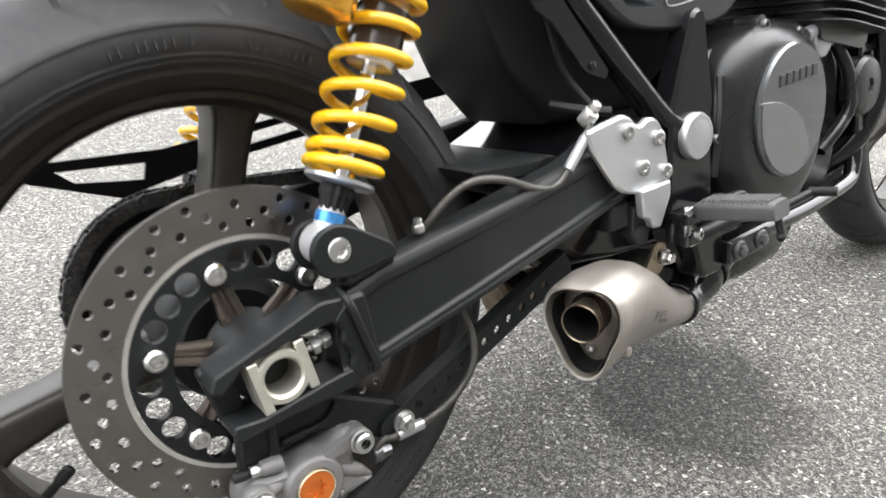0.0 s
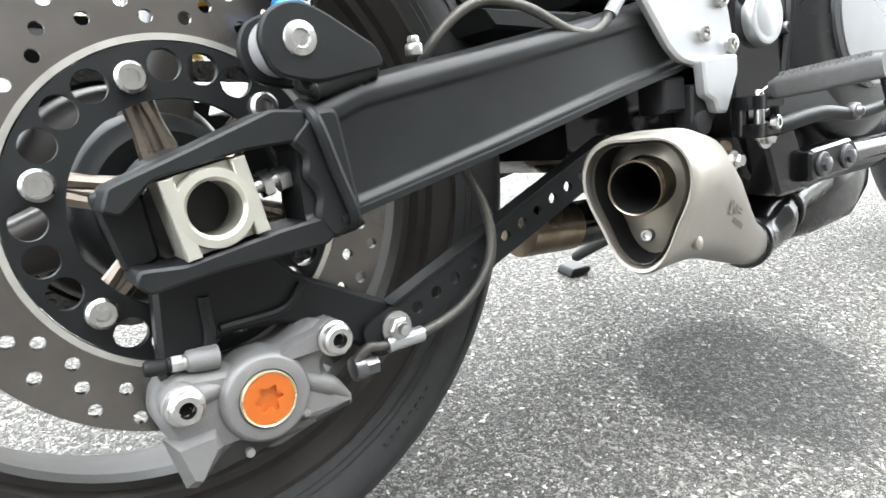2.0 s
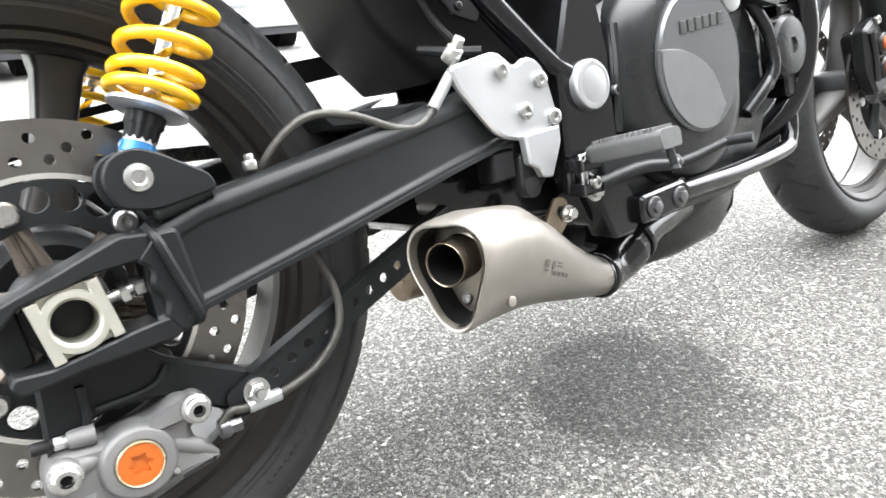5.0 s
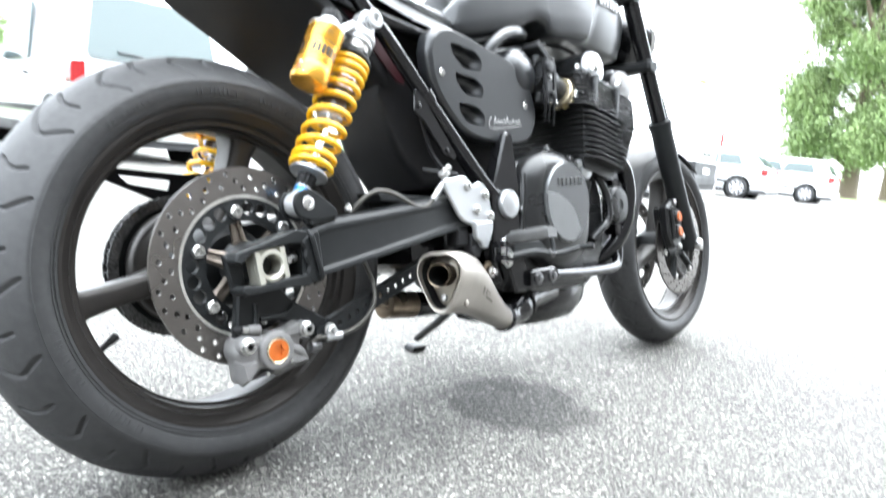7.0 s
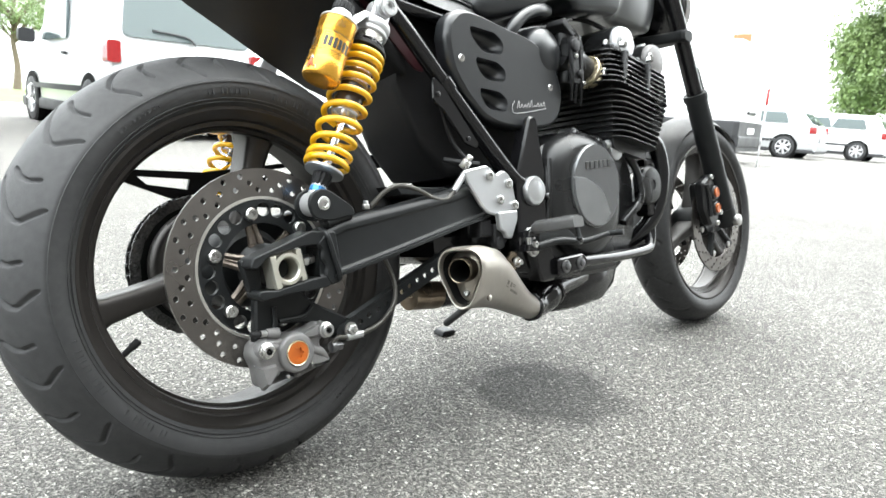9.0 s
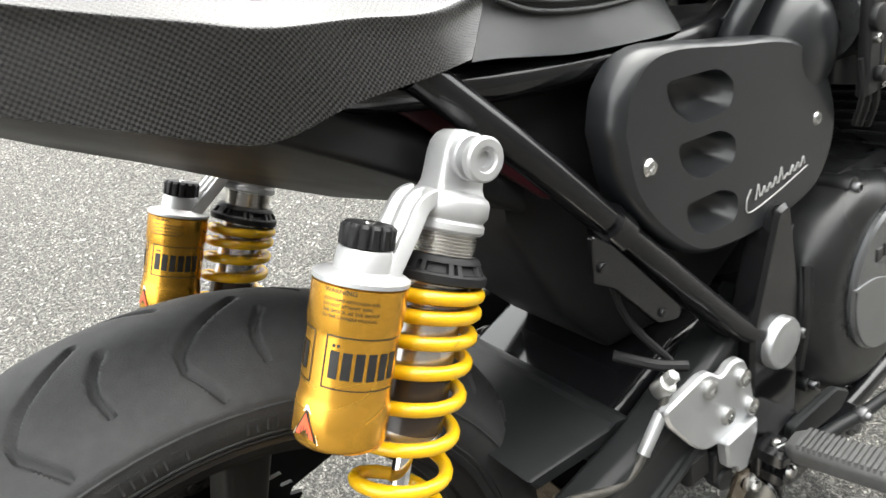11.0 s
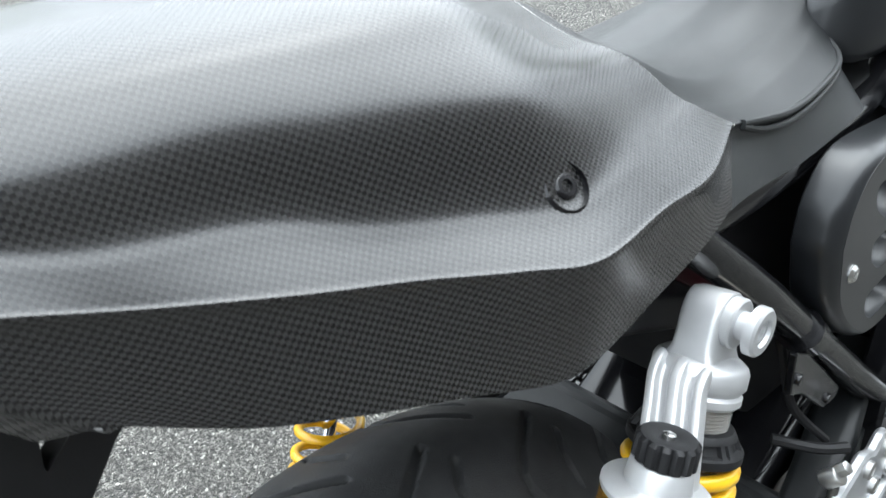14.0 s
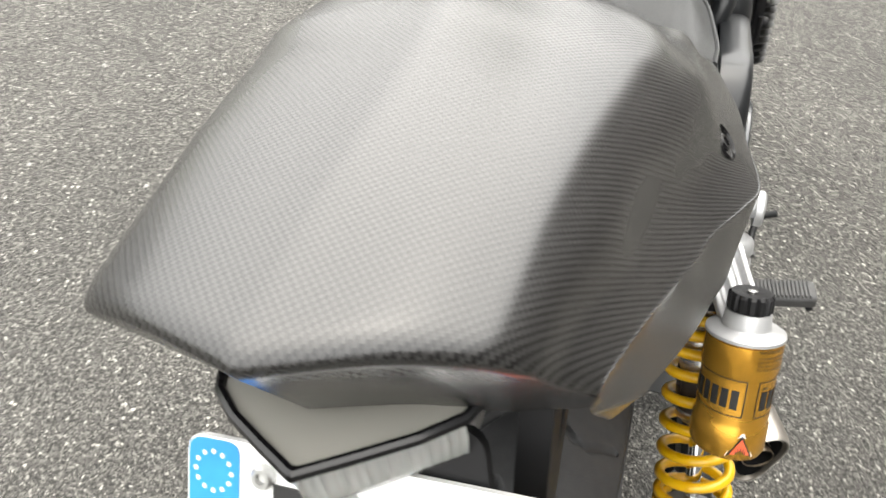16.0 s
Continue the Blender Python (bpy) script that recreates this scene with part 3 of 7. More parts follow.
for k, t in enumerate(bolt_angles):
    p = Vector((BOLT_R * math.cos(t), DY - 0.004, AX + BOLT_R * math.sin(t)))
    part("disc_bolt", Shape().bolt(p, RIGHT, 0.0092, 0.009), STEEL, rear, "domed zinc socket bolt")
    arm = Shape()
    for side in (-1, 1):
        a = Vector((0.030 * math.cos(t + side * 0.25), DY + 0.004, AX + 0.030 * math.sin(t + side * 0.25)))
        b = Vector((0.072 * math.cos(t + side * 0.06), DY + 0.004, AX + 0.072 * math.sin(t + side * 0.06)))
        arm.tube([a, (a + b) / 2, b], [0.0055, 0.004, 0.0055], 8)
    arm.tube([(0.028 * math.cos(t), DY + 0.008, AX + 0.028 * math.sin(t)), (0.074 * math.cos(t), DY + 0.008, AX + 0.074 * math.sin(t))], 0.0062, 8)
    part("hub_arm", arm, ARM, rear, "ribbed cast arm between hub and disc")
part("hub_cup", Shape().lathe([(0.0, 0.036), (0.02, 0.034), (0.05, 0.03), (0.052, 0.014)], (0, DY + 0.012, AX), RIGHT, 32), SATIN, rear)
# sprocket side
teeth = []
for k in range(40):
    for r, o in ((0.1060, 0.0), (0.1160, 0.36), (0.1160, 0.50), (0.1060, 0.86)):
        t = 2 * math.pi * (k + o) / 40
        teeth.append((r * math.cos(t), AX + r * math.sin(t)))
sprocket = Shape().plate(teeth, [ring(0, AX, 0.045, 40)], 0.098, 0.104)
part("sprocket", sprocket, SATIN, rear, "black rear sprocket", angle=30)
part("cush_hub", Shape().lathe([(0, 0.060), (0.006, 0.084), (0.014, 0.091), (0.030, 0.093), (0.040, 0.090), (0.046, 0.080), (0.049, 0.05), (0.050, 0.02)], (0, 0.046, AX), (0, 1, 0), 56), BRONZE, rear, "broad bronze cush-drive hub")
valve = Shape().tube([(-0.186, -0.020, 0.196), (-0.170, -0.023, 0.209), (-0.156, -0.026, 0.221)], 0.0045, 10)
valve.lathe([(0, 0.006), (0.012, 0.006), (0.014, 0.004)], (-0.158, -0.0255, 0.219), (0.75, -0.1, 0.62), 10)
part("valve", valve, PLASTIC, rear)

# chain: links round the sprocket and along both runs
SPR, FRONT, FR = 0.106, Vector((0.60, 0.345)), 0.036
run = []
length = 0
up_a, up_b = Vector((0.02, AX + SPR)), Vector((0.59, 0.345 + FR))
lo_a, lo_b = Vector((0.02, AX - SPR)), Vector((0.59, 0.345 - FR))
count = 36
run += [up_b.lerp(up_a, k / count) for k in range(count)]
run += [Vector((SPR * math.cos(t), AX + SPR * math.sin(t))) for t in (radians(80 + 200 * k / 23) for k in range(24))]
run += [lo_a.lerp(lo_b, k / count) for k in range(count)]
chain = Shape()
for i in range(len(run) - 1):
    a, b = run[i], run[i + 1]
    t = (b - a).normalized()
    n = Vector((-t.y, t.x))
    out = []
    for c, turn_ in ((b, 0.0), (a, math.pi)):
        for j in range(7):
            g_ = turn_ - math.pi * 0.62 + math.pi * 1.24 * j / 6
            out.append(tuple(c + (t * math.cos(g_) + n * math.sin(g_)) * 0.0088))
    wide = 0.0115 if i % 2 else 0.0085
    chain.slab(out, 0.101 - wide, 0.101 - wide + 0.0022, 0.0005)
    chain.slab(out, 0.101 + wide - 0.0022, 0.101 + wide, 0.0005)
    chain.cyl((a.x, 0.088, a.y), (0, 1, 0), 0.0034, 0.026, 8, 0.0005)
    chain.cyl((a.x, 0.0935, a.y), (0, 1, 0), 0.0054, 0.015, 10, 0.0005)
part("chain", chain, material("oily_chain", (0.03, 0.03, 0.03), 0.4, 0.7, second=(0.2, 0.2, 0.2), scale=260, amount=0.8), bike, "oily black drive chain with bright rollers", angle=30)
guard = Shape().plate([(-0.12, 0.475), (0.02, 0.468), (0.26, 0.492), (0.5, 0.51), (0.52, 0.485), (0.28, 0.465), (0.05, 0.44), (-0.03, 0.425), (-0.125, 0.462)], [[(-0.085, 0.463), (0.0, 0.457), (-0.005, 0.440), (-0.07, 0.449)], [(0.06, 0.463), (0.2, 0.478), (0.2, 0.466), (0.06, 0.450)]], 0.112, 0.118)
part("chain_guard", guard, PLASTIC, bike, "slotted black plastic chain guard", angle=30)

# swingarm: right beam, fork end, left beam and cross tube
arm_main = Shape()
rows = []
for x, zt, zb, yo, th in ((0.052, 0.362, 0.290, -0.182, 0.034), (0.10, 0.379, 0.2995, -0.182, 0.034), (0.2, 0.394, 0.321, -0.181, 0.036), (0.33, 0.415, 0.350, -0.178, 0.04), (0.44, 0.435, 0.370, -0.165, 0.045), (0.56, 0.45, 0.380, -0.14, 0.05)):
    q = rounded([(yo - 0.001, zb + 0.001), (yo - 0.001, zb + 0.0075), (yo + 0.003, zb + 0.0105), (yo + 0.003, zt - 0.0195), (yo + 0.0008, zt - 0.0170), (yo + 0.0008, zt - 0.010), (yo + 0.0045, zt - 0.0035), (yo + 0.013, zt), (yo + th - 0.006, zt), (yo + th, zt - 0.006), (yo + th, zb)], 0.0022, 3)
    rows.append([(x, a, b) for a, b in q])
arm_main.loft(rows)
swing = part("swingarm", arm_main, SATIN, bike, "satin black box-section swingarm")
# pressed lower flange that catches light
part("lower_flange", Shape().loft([[(x, y, z), (x, y + 0.010, z), (x, y + 0.010, z + 0.006), (x, y, z + 0.004)] for x, y, z in ((0.072, -0.187, 0.2945), (0.2, -0.186, 0.3205), (0.33, -0.183, 0.3495), (0.44, -0.171, 0.369))]), SATIN, swing)
end_up = Shape().slab(rounded([(-0.055, 0.322), (-0.050, 0.334), (-0.01, 0.347), (0.040, 0.364), (0.060, 0.362), (0.060, 0.345), (0.02, 0.343), (-0.028, 0.334), (-0.046, 0.318)], 0.003, 3), -0.184, -0.146, 0.0016)
end_low = Shape().slab(rounded([(-0.046, 0.283), (-0.04, 0.276), (0.0, 0.281), (0.062, 0.283), (0.072, 0.291), (0.064, 0.300), (0.035, 0.297), (-0.02, 0.288), (-0.043, 0.290)], 0.003, 3), -0.184, -0.146, 0.0016)
part("fork_end_upper", end_up, SATIN, swing)
part("fork_end_lower", end_low, SATIN, swing)
part("fork_end_web", Shape().slab(rounded([(0.046, 0.345), (0.064, 0.362), (0.080, 0.362), (0.088, 0.294), (0.066, 0.284), (0.056, 0.300), (0.061, 0.312), (0.052, 0.325), (0.056, 0.336)], 0.006), -0.185, -0.148, 0.003), SATIN, swing)
part("fork_end_back", Shape().slab(rounded([(-0.056, 0.331), (-0.03, 0.332), (-0.026, 0.29), (-0.045, 0.285)], 0.005), -0.158, -0.146, 0.002), SATIN, swing)
bead = Shape().tube([(0.062, -0.172, 0.366), (0.064, -0.187, 0.355), (0.072, -0.188, 0.325), (0.080, -0.187, 0.296), (0.078, -0.17, 0.288)], 0.0038, 8)
part("weld_bead", bead, SATIN, swing, "uneven black weld seam")
weld = Shape().lathe([(0.0035 * k, 0.0066 + 0.0011 * (k % 2) - (0.003 if k in (0, 14) else 0)) for k in range(15)], (0.066, -0.176, 0.3725), (1, 0, 0.24), 14)
part("tab_weld", weld, SATIN, swing, "beaded weld below the shock tab")
part("weld_hole", Shape().lathe([(0, 0.0075), (0.004, 0.0075), (0.006, 0.005), (0.003, 0.003)], (0.0655, -0.176, 0.3775), RIGHT, 14), SATIN, swing)
tab = [(0.038, 0.402), (0.045, 0.417), (0.062, 0.423), (0.078, 0.417), (0.112, 0.395), (0.116, 0.383), (0.07, 0.376), (0.045, 0.382)]
part("shock_tab", Shape().slab(rounded(tab, 0.008), -0.185, -0.178, 0.0015), SATIN, swing)
part("shock_tab", Shape().slab(rounded(tab, 0.008), -0.148, -0.142, 0.0015), SATIN, swing)
left_beam = arm_main.mirrored(0.006)
part("left_beam", left_beam, SATIN, swing)
part("cross_tube", Shape().tube([(0.335, -0.14, 0.395), (0.335, 0.15, 0.395)], 0.026, 20), SATIN, swing)
part("brace_plate", Shape().slab([(0.23, 0.425), (0.345, 0.42), (0.36, 0.408), (0.345, 0.402), (0.24, 0.41)], -0.14, 0.14, 0.003), SATIN, swing)
blk = Shape().plate(rounded([(-0.026, 0.333), (0.021, 0.341), (0.029, 0.298), (-0.018, 0.289)], 0.0015, 2), [ring(0.001, AX, 0.0165, 28)], -0.176, -0.150)
for a, b in (((-0.026, 0.333), (-0.018, 0.289)), ((0.021, 0.341), (0.029, 0.298))):
    d = Vector((0.008, 0.0012)) * (1 if a[0] < 0 else -1)
    blk.slab([a, b, (b[0] + d.x, b[1] + d.y), (a[0] + d.x, a[1] + d.y)], -0.184, -0.176, 0.0008)
part("axle_block", blk, BLOCK, swing, "dull alloy axle adjuster block", angle=30)
sleeve = Shape().lathe([(-0.03, 0.0172), (0.004, 0.0225), (0.006, 0.0215), (0.0065, 0.0170), (0.004, 0.0150), (-0.06, 0.0145), (-0.06, 0.0175), (-0.03, 0.0172)], (0.001, -0.178, AX), RIGHT, 36, cap=False)
part("axle_sleeve", sleeve, BLOCK, swing, "hollow alloy axle end")
adj = Shape().cyl((0.024, -0.163, 0.3205), (1, 0, 0.18), 0.0042, 0.034, 12)
adj.lathe([(0, 0.0085), (0.006, 0.0085)], (0.034, -0.163, 0.3222), (1, 0, 0.18), 6).lathe([(0, 0.008), (0.007, 0.008)], (0.044, -0.163, 0.324), (1, 0, 0.18), 6)
part("adjuster_bolt", adj, STEEL, swing, "zinc chain adjuster bolt and locknut", angle=25)
part("beam_fitting", Shape().cyl((0.150, -0.165, 0.390), (0, 0, 1), 0.006, 0.008, 12).cyl((0.150, -0.165, 0.397), (0, 0, 1), 0.004, 0.006, 8), STEEL, swing)

# caliper bracket, torque arm and caliper
br = rounded([(-0.031, 0.285), (-0.038, 0.205), (-0.026, 0.200), (-0.012, 0.228), (0.005, 0.236), (0.045, 0.232), (0.10, 0.196), (0.124, 0.203), (0.118, 0.228), (0.055, 0.262), (0.035, 0.285)], 0.008)
bracket = part("caliper_bracket", Shape().slab(br, -0.146, -0.130, 0.003), SATIN, bike, "cast black caliper bracket")
ribs = Shape().tube([(-0.028, -0.147, 0.212), (-0.008, -0.148, 0.232), (-0.006, -0.148, 0.262)], 0.0035, 8)
ribs.tube([(0.0, -0.148, 0.241), (0.04, -0.148, 0.243), (0.055, -0.148, 0.256)], 0.003, 8)
part("bracket_rib", ribs, SATIN, bracket)
line_a, line_b = Vector((0.103, 0.207)), Vector((0.345, 0.305))
t = (line_b - line_a).normalized()
n = Vector((-t.y, t.x)) * 0.0135
torque = Shape().plate(rounded([tuple(line_a - t * 0.01 - n), tuple(line_b - n), tuple(line_b + n), tuple(line_a - t * 0.01 + n)], 0.010), [ring(*(line_a + t * (0.035 + 0.0185 * k)), 0.0046, 14) for k in range(11)], -0.152, -0.148)
torque.slab([tuple(line_a + n * 0.95 + t * 0.018), tuple(line_b + n * 0.95), tuple(line_b + n * 1.1), tuple(line_a + n * 1.1 + t * 0.018)], -0.154, -0.138, 0.0005)
torque_arm = part("torque_arm", torque, SATIN, bike, "black drilled torque arm", angle=30)
part("torque_nut", Shape().bolt((0.116, -0.152, 0.211), RIGHT, 0.0085, 0.009, False).cyl((0.116, -0.152, 0.211), RIGHT, 0.0045, 0.015, 12), STEEL, torque_arm)
cal = Shape()
cal.lathe([(0, 0.0285), (0.022, 0.0282), (0.0255, 0.0262), (0.0262, 0.0245), (0.0262, 0.0185), (0.0235, 0.0178), (0.0235, 0.004)], (0.017, -0.138, 0.195), RIGHT, 40)
cal.slab(rounded([(-0.042, 0.214), (-0.03, 0.222), (0.0, 0.218), (0.035, 0.222), (0.052, 0.234), (0.072, 0.228), (0.074, 0.213), (0.058, 0.205), (0.062, 0.188), (0.078, 0.170), (0.05, 0.166), (0.02, 0.158), (-0.01, 0.170), (-0.03, 0.151), (-0.036, 0.158), (-0.038, 0.180), (-0.046, 0.198)], 0.006), -0.158, -0.120, 0.005)
cal.loft([[(x, y, z) for x, z in q] for y, q in ((-0.15, [(-0.044, 0.187), (-0.012, 0.187), (-0.006, 0.172), (-0.030, 0.150), (-0.036, 0.152)]), (-0.166, [(-0.038, 0.182), (-0.018, 0.183), (-0.018, 0.175), (-0.029, 0.160), (-0.033, 0.162)]))])
cal.loft([[(x, y, z) for x, z in q] for y, q in ((-0.150, [(0.020, 0.214), (0.034, 0.206), (0.064, 0.210), (0.074, 0.218), (0.066, 0.233), (0.052, 0.230)]), (-0.163, [(0.024, 0.217), (0.036, 0.214), (0.060, 0.215), (0.068, 0.220), (0.063, 0.229), (0.053, 0.227)]))])
cal.tube([(0.042, -0.152, 0.197), (0.06, -0.154, 0.187), (0.074, -0.150, 0.173)], [0.008, 0.007, 0.003], 8)
cal.tube([(-0.01, -0.152, 0.207), (-0.022, -0.156, 0.208), (-0.031, -0.158, 0.207)], [0.007, 0.0075, 0.011], 10)
cal.cyl((-0.031, -0.145, 0.2065), RIGHT, 0.0125, 0.020, 24).cyl((0.0645, -0.145, 0.220), RIGHT, 0.0115, 0.018, 24)
caliper = part("brake_caliper", cal, CAST, bike, "grey cast two-piston brake caliper with an orange cap", angle=45)
star = []
for k in range(36):
    a = 2 * math.pi * k / 36
    star.append((0.017 + (0.0074 + 0.0016 * math.cos(6 * a)) * math.cos(a), 0.195 + (0.0074 + 0.0016 * math.cos(6 * a)) * math.sin(a)))
cap = Shape().plate(ring(0.017, 0.195, 0.0165, 48), [star], -0.1655, -0.1620)
cap.plate(ring(0.017, 0.195, 0.0115, 36), [], -0.1630, -0.1622)
piston = part("piston_cap", cap, ORANGE, caliper, "orange anodised cap with a star recess", angle=30)
part("cap_rim", Shape().lathe([(0, 0.0176), (0.0026, 0.0176), (0.0034, 0.0170), (0.0028, 0.0160)], (0.017, -0.1630, 0.195), RIGHT, 48, cap=False), BRASS, piston, "worn golden rim of the cap")
for x, z in ((-0.031, 0.2065), (0.0645, 0.220)):
    part("caliper_bolt", Shape().lathe([(0, 0.0115), (0.002, 0.0115), (0.003, 0.0098), (0.008, 0.0096), (0.0095, 0.008), (0.0095, 0.0048), (0.004, 0.0046), (0.004, 0)], (x, -0.164, z), RIGHT, 18), STEEL, caliper)
    # black hexagon coloured in as the shade at the socket's floor
    part("socket_shade", Shape().lathe([(0, 0.0047), (0.0012, 0.0047)], (x, -0.1672, z), RIGHT, 6), SOOT_AND_SHADE, caliper)
for x, z, r in ((0.040, 0.177, 0.003), (0.0015, 0.164, 0.003)):
    part("caliper_pin", Shape().cyl((x, -0.156, z), RIGHT, r, 0.006, 12), STEEL, caliper)
bleed = Shape().cyl((-0.034, -0.152, 0.229), (1, 0, -0.1), 0.0042, 0.012, 12).lathe([(0, 0.0038), (0.002, 0.0048), (0.011, 0.0048), (0.012, 0.0040)], (-0.046, -0.152, 0.230), (1, 0, -0.1), 14)
cal_boss = Shape().lathe([(0, 0.0058), (0.002, 0.0068), (0.018, 0.0075)], (-0.023, -0.152, 0.2277), (1, 0, -0.1), 16)
part("nipple_boss", cal_boss, CAST, caliper)
part("bleed_nipple", bleed, PLASTIC, caliper, "capped bleed nipple")
part("bleed_hex", Shape().lathe([(0, 0.0052), (0.006, 0.0052)], (-0.0315, -0.152, 0.2286), (1, 0, -0.1), 6).cyl((-0.026, -0.152, 0.228), (1, 0, -0.1), 0.0046, 0.004, 12), STEEL, caliper)
banjo = Shape().cyl((0.080, -0.150, 0.190), (1, 0, 0), 0.0085, 0.009, 14).lathe([(0, 0.0075), (0.009, 0.0075)], (0.089, -0.150, 0.190), (1, 0, 0), 6)
part("banjo_bolt", banjo, DARK_STEEL, caliper)
hose_low = Shape().tube([(0.082, -0.152, 0.195), (0.092, -0.154, 0.203), (0.104, -0.155, 0.2015), (0.138, -0.156, 0.203), (0.172, -0.158, 0.215), (0.196, -0.160, 0.240), (0.203, -0.156, 0.270), (0.196, -0.150, 0.300), (0.18, -0.142, 0.34), (0.165, -0.142, 0.375)], 0.0038, 10)
lower_hose = part("brake_hose_lower", hose_low, HOSE, bike, "smoke braided brake hose")
part("hose_end", Shape().tube([(0.106, -0.155, 0.2012), (0.134, -0.156, 0.2022)], 0.0058, 12), ALLOY, lower_hose, "silver crimped hose end")
hose_up = Shape().tube([(0.158, -0.150, 0.375), (0.165, -0.160, 0.395), (0.185, -0.168, 0.415), (0.21, -0.172, 0.424), (0.245, -0.173, 0.418), (0.285, -0.174, 0.401), (0.312, -0.175, 0.401), (0.334, -0.176, 0.420), (0.352, -0.176, 0.440), (0.362, -0.174, 0.456)], 0.0038, 10)
upper_hose = part("brake_hose_upper", hose_up, HOSE, bike, "smoke braided brake hose in an arch over the swingarm")
part("hose_end", Shape().tube([(0.326, -0.1755, 0.412), (0.352, -0.176, 0.440)], 0.0056, 12), ALLOY, upper_hose, "silver crimped hose end")

# silencer
ETCHED = ((0.345, 0.370, -0.30, -0.12), (0.345, 0.375, -0.38, -0.34), (0.390, 0.410, -0.30, -0.12), (0.420, 0.460, -0.16, -0.12), (0.420, 0.460, -0.24, -0.20), (0.405, 0.428, -0.46, -0.35), (0.433, 0.456, -0.46, -0.35), (0.461, 0.484, -0.46, -0.35), (0.489, 0.512, -0.46, -0.35))


def egg(hw, hz, cx, cy, cz, roundness, tilt):
    """A rounded triangle, broad above and narrow below, in the y-z plane turned by tilt about z."""
    pts = []
    tilt = radians(tilt)
    for k in range(48):
        a = 2 * math.pi * k / 48
        tri = 1 + (1 - roundness) * (0.13 * math.cos(3 * (a + math.pi / 2)))
        u, w = hw * tri * math.cos(a), hz * tri * math.sin(a)
        pts.append((cx + u * math.sin(tilt), cy - u * math.cos(tilt), cz + w))
    return pts


can = Shape()
M0, M1 = Vector((0.266, -0.2415, 0)), Vector((0.552, -0.137, 0))
CAN = ((0.0, 0.279, 0.0355, 0.0465, 0.0), (0.014, 0.279, 0.0375, 0.0485, 0.0), (0.05, 0.279, 0.0385, 0.0495, 0.05), (0.16, 0.277, 0.039, 0.0510, 0.12), (0.32, 0.269, 0.0385, 0.0505, 0.3), (0.48, 0.249, 0.037, 0.044, 0.55), (0.66, 0.223, 0.032, 0.0355, 0.8), (0.82, 0.202, 0.0275, 0.029, 1.0), (0.92, 0.191, 0.0255, 0.026, 1.0), (1.0, 0.183, 0.025, 0.025, 1.0))
rows = [egg(hw, hz, *M0.lerp(M1, k).xy, z, r, 24 - 6 * k) for k, z, hw, hz, r in CAN]
inside = [egg(*q) for q in ((0.0340, 0.0445, 0.2665, -0.2415, 0.279, 0.0, 24), (0.0325, 0.0425, 0.2770, -0.2385, 0.279, 0.0, 24))]
can.loft(inside[::-1] + rows, cap=False)
silencer = part("silencer", can, TITAN, bike, "short brushed titanium silencer with a three-cornered mouth", angle=45)
# the gap's shade is put in as black
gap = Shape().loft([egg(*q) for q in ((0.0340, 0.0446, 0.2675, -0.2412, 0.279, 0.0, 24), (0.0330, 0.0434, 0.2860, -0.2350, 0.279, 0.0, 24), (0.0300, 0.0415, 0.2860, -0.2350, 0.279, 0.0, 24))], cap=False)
part("mouth_gap", gap, SOOT_AND_SHADE, silencer, "gap round the inner cone, blackened as its shade", angle=30)
step = Shape().loft([egg(*q) for q in ((0.0303, 0.0422, 0.2860, -0.2350, 0.279, 0.0, 24), (0.0303, 0.0422, 0.2695, -0.2405, 0.279, 0.0, 24), (0.0299, 0.0419, 0.2688, -0.2408, 0.279, 0.0, 24), (0.0296, 0.0416, 0.2700, -0.2405, 0.279, 0.0, 24))], cap=False)
part("mouth_lip", step, LINER, silencer, "thin inner lip of the mouth", angle=30)
# deep wall coloured black to stand for its shade
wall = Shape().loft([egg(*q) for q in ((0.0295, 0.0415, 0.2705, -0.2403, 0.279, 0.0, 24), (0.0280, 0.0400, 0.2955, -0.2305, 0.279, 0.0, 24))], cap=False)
part("mouth_wall", wall, SOOT_AND_SHADE, silencer, "wall inside the mouth, blackened as its shade")
plate_ = Shape().loft([egg(*q) for q in ((0.0282, 0.0402, 0.2950, -0.2307, 0.279, 0.0, 24), (0.0192, 0.0192, 0.2900, -0.2300, 0.287, 1.0, 24))], cap=False)
part("mouth_liner", plate_, LINER, silencer, "dull inner plate of the mouth", angle=30)


def on_can(k, a, lift):
    """A point on the silencer's skin: k runs from the mouth to the pipe, a round it from its outer side."""
    lo, hi = next((p, q) for p, q in zip(CAN, CAN[1:]) if q[0] >= k)
    _, z, hw, hz, r = (p + (q - p) * (k - lo[0]) / (hi[0] - lo[0]) for p, q in zip(lo, hi))
    tri = 1 + (1 - r) * (0.13 * math.cos(3 * (a + math.pi / 2)))
    u, w, tilt, mid = (hw * tri + lift) * math.cos(a), (hz * tri + lift) * math.sin(a), radians(24 - 6 * k), M0.lerp(M1, k)
    return mid.x + u * math.sin(tilt), mid.y - u * math.cos(tilt), z + w


# faint etched bars on the outer side
for k0, k1, a0, a1 in ETCHED:
    mark = Shape()
    mark.add([on_can(k0 + (k1 - k0) * i / 4, a0 + (a1 - a0) * j / 2, 0.0006) for i in range(5) for j in range(3)], [(3 * i + j, 3 * i + j + 1, 3 * i + j + 4, 3 * i + j + 3) for i in range(4) for j in range(2)])
    part("etched_bar", mark, ETCH, silencer)
dirn = Vector((-0.93, -0.36, 0.0)).normalized()
PC = Vector((0.2660, -0.2415, 0.2862))
